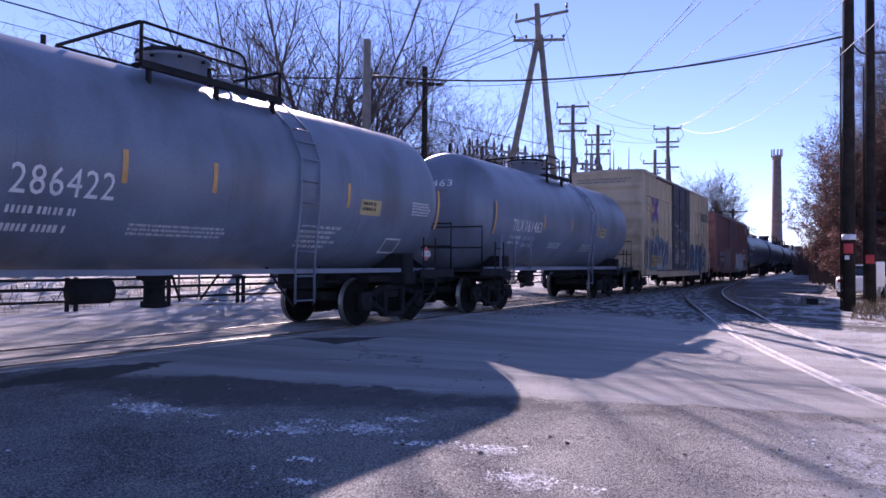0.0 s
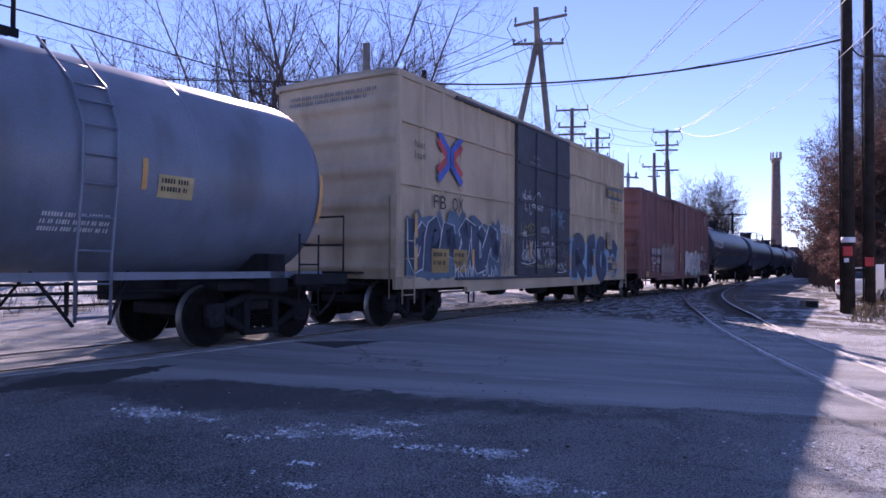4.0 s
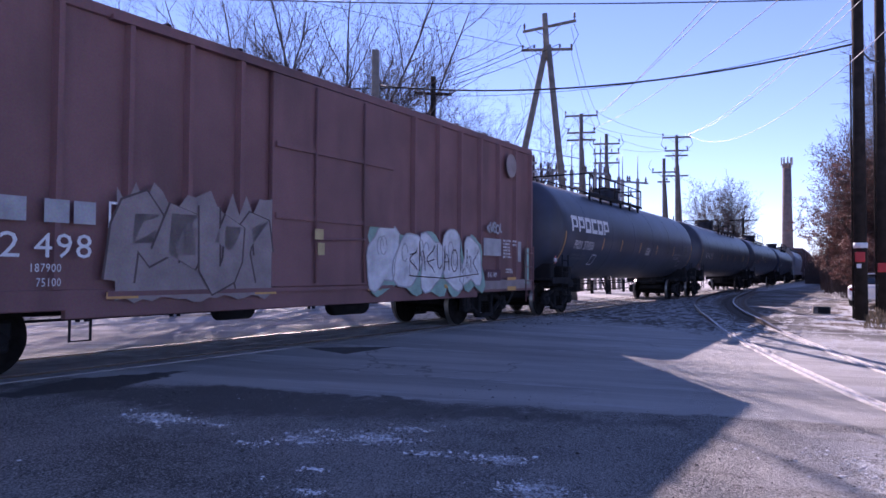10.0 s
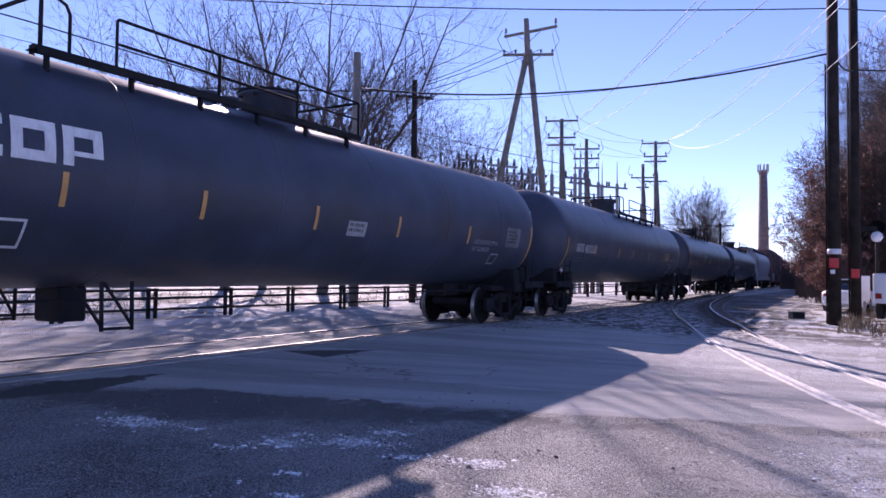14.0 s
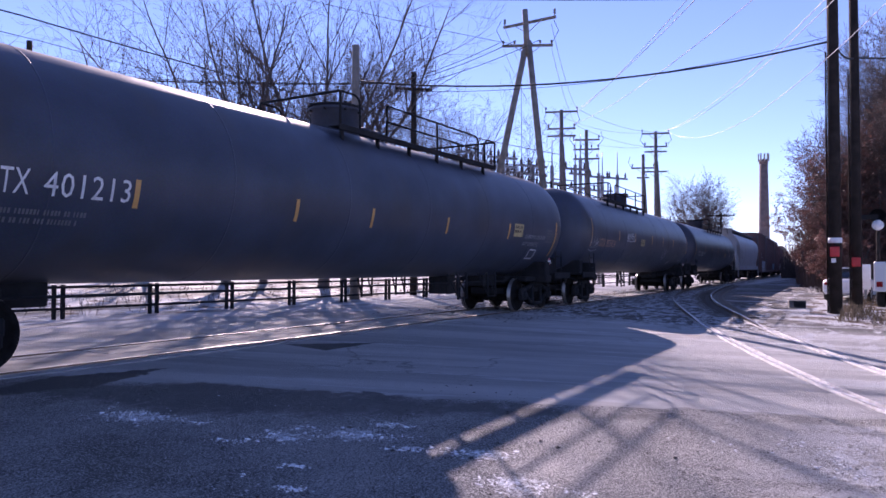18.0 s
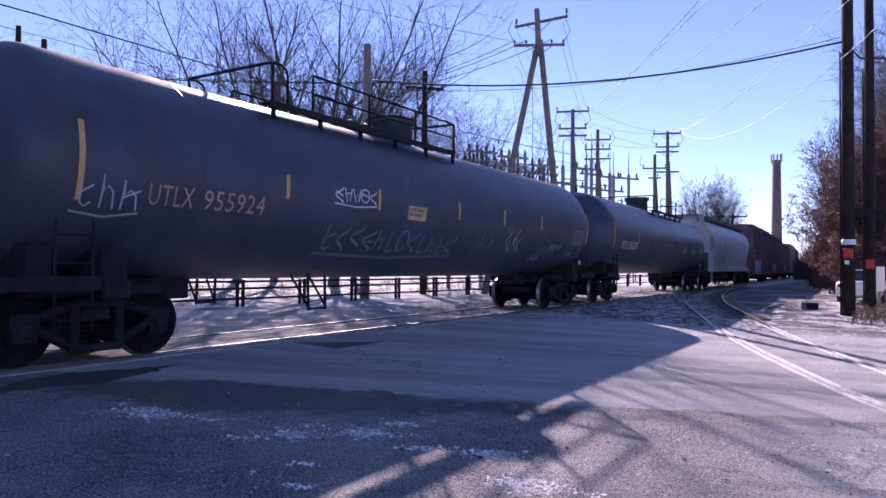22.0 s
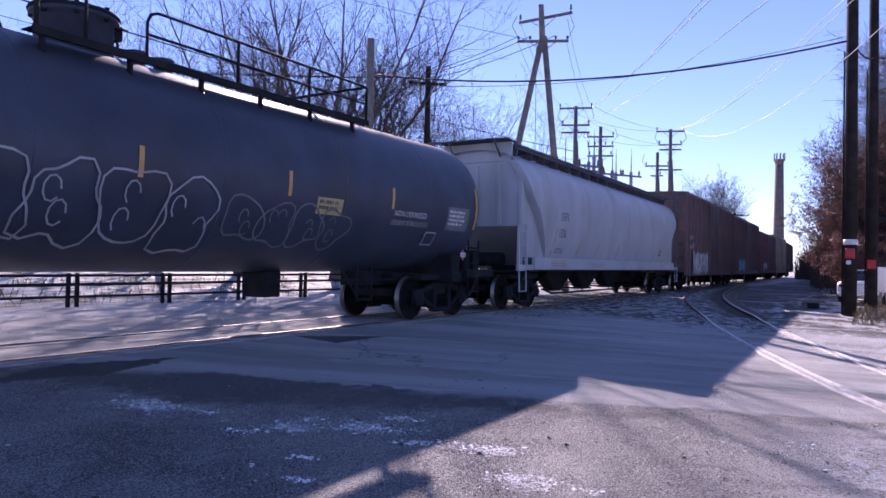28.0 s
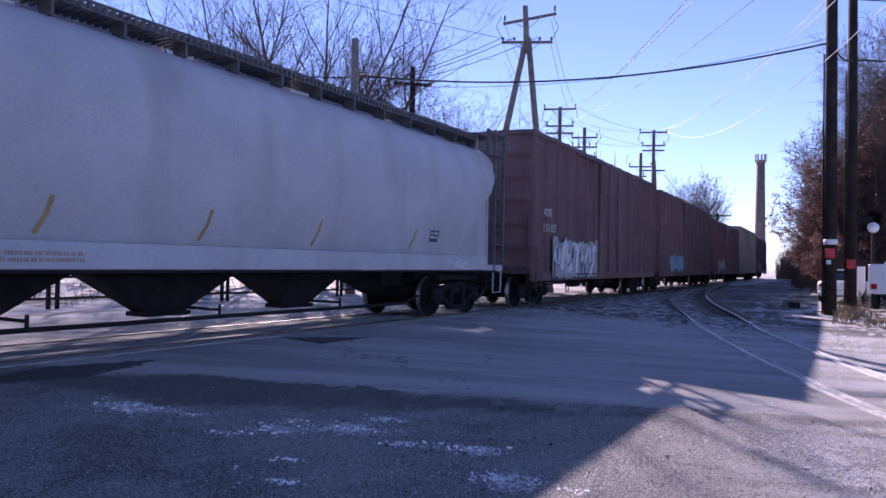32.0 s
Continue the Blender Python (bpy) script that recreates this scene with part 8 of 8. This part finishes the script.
# places, half widths and depths of the patches of old snow on the lot, and how many crumbs lie there
SNOW_PATCHES = ((4.15, 5.86, 0.22, 9), (4.36, 5.3, 0.1, 2), (4.11, 4.63, 0.1, 2), (4.52, 4.39, 0.18, 6), (4.86, 4.45, 0.09, 2), (4.99, 3.95, 0.2, 11), (5.47, 3.93, 0.13, 3),
                (4.91, 3.35, 0.08, 2), (3.98, 3.77, 0.08, 2), (3.63, 3.4, 0.07, 2), (5.08, 3.12, 0.12, 3), (5.18, 2.75, 0.14, 5), (4.66, 2.41, 0.1, 2), (4.69, 2.2, 0.2, 7), (4.82, 1.79, 0.1, 2),
                (6.8, 0.12, 0.3, 2), (7.46, 0.38, 0.25, 2))


def build_loose():
    def floor(x, y):
        """The sunk face of the ground sheet."""
        return gz(x, y) - 0.03 + 0.012 * noise.noise((x * 0.31, y * 0.27, 0)) * (abs(y - 9.5) > 3)

    def lot(rng):
        x, y = rng.uniform(1.0, 9.0), rng.uniform(-0.5, 7.5)
        if x + 0.55 * y > 9.3 or noise.noise((x * 1.3, y * 1.3, 2.0)) < -0.25:
            return None
        return x, y, floor(x, y)
    scatter("loose_gravel", "loose grit and small stones on the old asphalt", "gravel", 5000, lot, pebble(0.003, 0.010), M_PEBBLE, 31)
    scatter("pale_grit", "pale grit strewn on the old asphalt", "gravel", 9000, lot, pebble(0.003, 0.009), M_CONC, 38)
    bag = [q for q in SNOW_PATCHES for _ in range(q[3])]

    def patch(rng):
        px, py, w, _ = rng.choice(bag)
        u, v = rng.gauss(0, w), rng.gauss(0, w * 0.55)
        x, y = px + 0.53 * u + 0.85 * v, py - 0.85 * u + 0.53 * v
        return x, y, floor(x, y)
    scatter("snow_crumbs", "crumbs of old snow on the asphalt", "snow", 1700, patch, flake(0.005, 0.017), M_SNOW, 32)

    def strewn(rng):
        x, y = rng.uniform(2.3, 8.0), rng.uniform(-0.6, 6.5)
        return (x, y, floor(x, y)) if x + 0.55 * y < 9.2 and noise.noise((x * 1.1, y * 1.1, 9.0)) > 0.05 else None
    scatter("strewn_snow", "specks of old snow strewn over the lot", "snow", 900, strewn, flake(0.004, 0.014), M_SNOW, 39)
    scatter("lot_stones", "dark stones lying on the old asphalt", "stones", 700, lambda rng: (lambda x, y: (x, y, floor(x, y)))(rng.uniform(2.0, 8.0), rng.uniform(-0.6, 4.6)), pebble(0.005, 0.018), M_PEBBLE, 40)

    def verge(rng):
        x, y = rng.uniform(23.5, 36.0), rng.uniform(-3.0, 0.9)
        if noise.noise((x * 0.5, y * 0.9, 7.0)) < 0.0:
            return None
        return x, y, gz(x, y) - 0.04
    scatter("dry_grass", "dry straw-coloured grass on the verge", "grass", 3200, verge, blade, M_STRAW, 33)

    def bank(rng):
        x, y = rng.uniform(4, 50), rng.uniform(17.4, 24)
        if noise.noise((x * 0.4, y * 0.6, 3.0)) < 0.12:
            return None
        return x, y, gz(x, y) - 0.03
    scatter("weeds", "dead weeds standing in the snow", "grass", 3500, bank, blade, M_TWIG, 34)

    def ballast(rng):
        s = rng.uniform(15, 75)
        x, y, a = on_track(s, rng.uniform(-2.2, 2.2))
        return x, y, gz(x, y) - 0.06 + 0.03 * rng.random()
    scatter("track_ballast", "grey crushed-stone ballast round the sleepers", "ballast", 7000, ballast, pebble(0.02, 0.045), M_STONE, 35)
    # brush along the line in the distance and under the oaks
    def far_brush(rng):
        u = rng.random()
        return 95 + 110 * u, 8.5 + 7.0 * u + rng.uniform(-22.0, 1.0), -0.1

    def under(rng):
        x, y = rng.uniform(41.5, 60), rng.uniform(-9, 4.6)
        inner = min((3.0 + 2.2 * noise.noise((x * 0.35, 1.0, 0)) - y) / 2.5, (x - 42.5 - 2.0 * noise.noise((y * 0.4, 2.0, 0))) / 2.5)
        return (x, y, gz(x, y) - 0.05) if rng.random() < inner and noise.noise((x * 0.4, y * 0.5, 4.0)) > -0.2 else None

    def twig(lo, hi, thick):
        def make(rng, p):
            h = rng.uniform(lo, hi) * (0.75 + 0.7 * noise.noise((p[0] * 0.16, p[1] * 0.3, 1.0)))
            a, l = rng.random() * 6.28, rng.uniform(0.1, 0.9) * h * 0.4
            w = rng.uniform(0.3, 1.0) * thick
            return [(p[0], p[1] - w, p[2]), (p[0], p[1] + w, p[2]), (p[0] + math.cos(a) * l, p[1] + math.sin(a) * l, p[2] + h)], ((0, 1, 2),)
        return make
    scatter("brushwood", "grey-brown brush along the railway line in the distance", "bushes", 24000, far_brush, twig(2.0, 6.5, 0.06), M_TWIG, 36)
    # the wood that closes the view past the oaks
    def wood(rng):
        x = 56 + 74 * rng.random() ** 0.8
        k = rng.random()
        y = -34 + (34 + 0.082 * x) * k ** 0.8
        return x, y, gz(x, y) - 0.1

    def sapling(rng, p):
        h = rng.uniform(0.35, 1.0) * min(13.0, 3.0 + 1.1 * (0.09 * p[0] - p[1]))
        a, l, w = rng.random() * 6.28, rng.uniform(0.0, 0.3) * h, rng.uniform(0.02, 0.055)
        c, s = math.cos(a) * l, math.sin(a) * l
        q = (p[0] + c * 0.3, p[1] + s * 0.3, p[2] + h * 0.55)
        return [(p[0] + w, p[1] - w, p[2]), (p[0] - w, p[1] + w, p[2]), (q[0], q[1] + w * 0.7, q[2]), (q[0], q[1] - w * 0.7, q[2]), (p[0] + c, p[1] + s, p[2] + h),
                (q[0] - s * 0.5, q[1] + c * 0.5, q[2] + h * 0.25), (q[0] + s * 0.5, q[1] - c * 0.5, q[2] + h * 0.3)], ((0, 1, 2, 3), (3, 2, 4), (3, 2, 5), (3, 2, 6))
    scatter("far_wood", "thicket of bare grey-brown saplings past the oaks", "woods", 15000, wood, sapling, M_TWIG, 41)
    scatter("undergrowth", "tangled brown undergrowth below the oaks", "bushes", 26000, under, twig(0.4, 2.4, 0.022), M_TWIG, 37)


build_fence()
build_far()
build_loose()
motions()
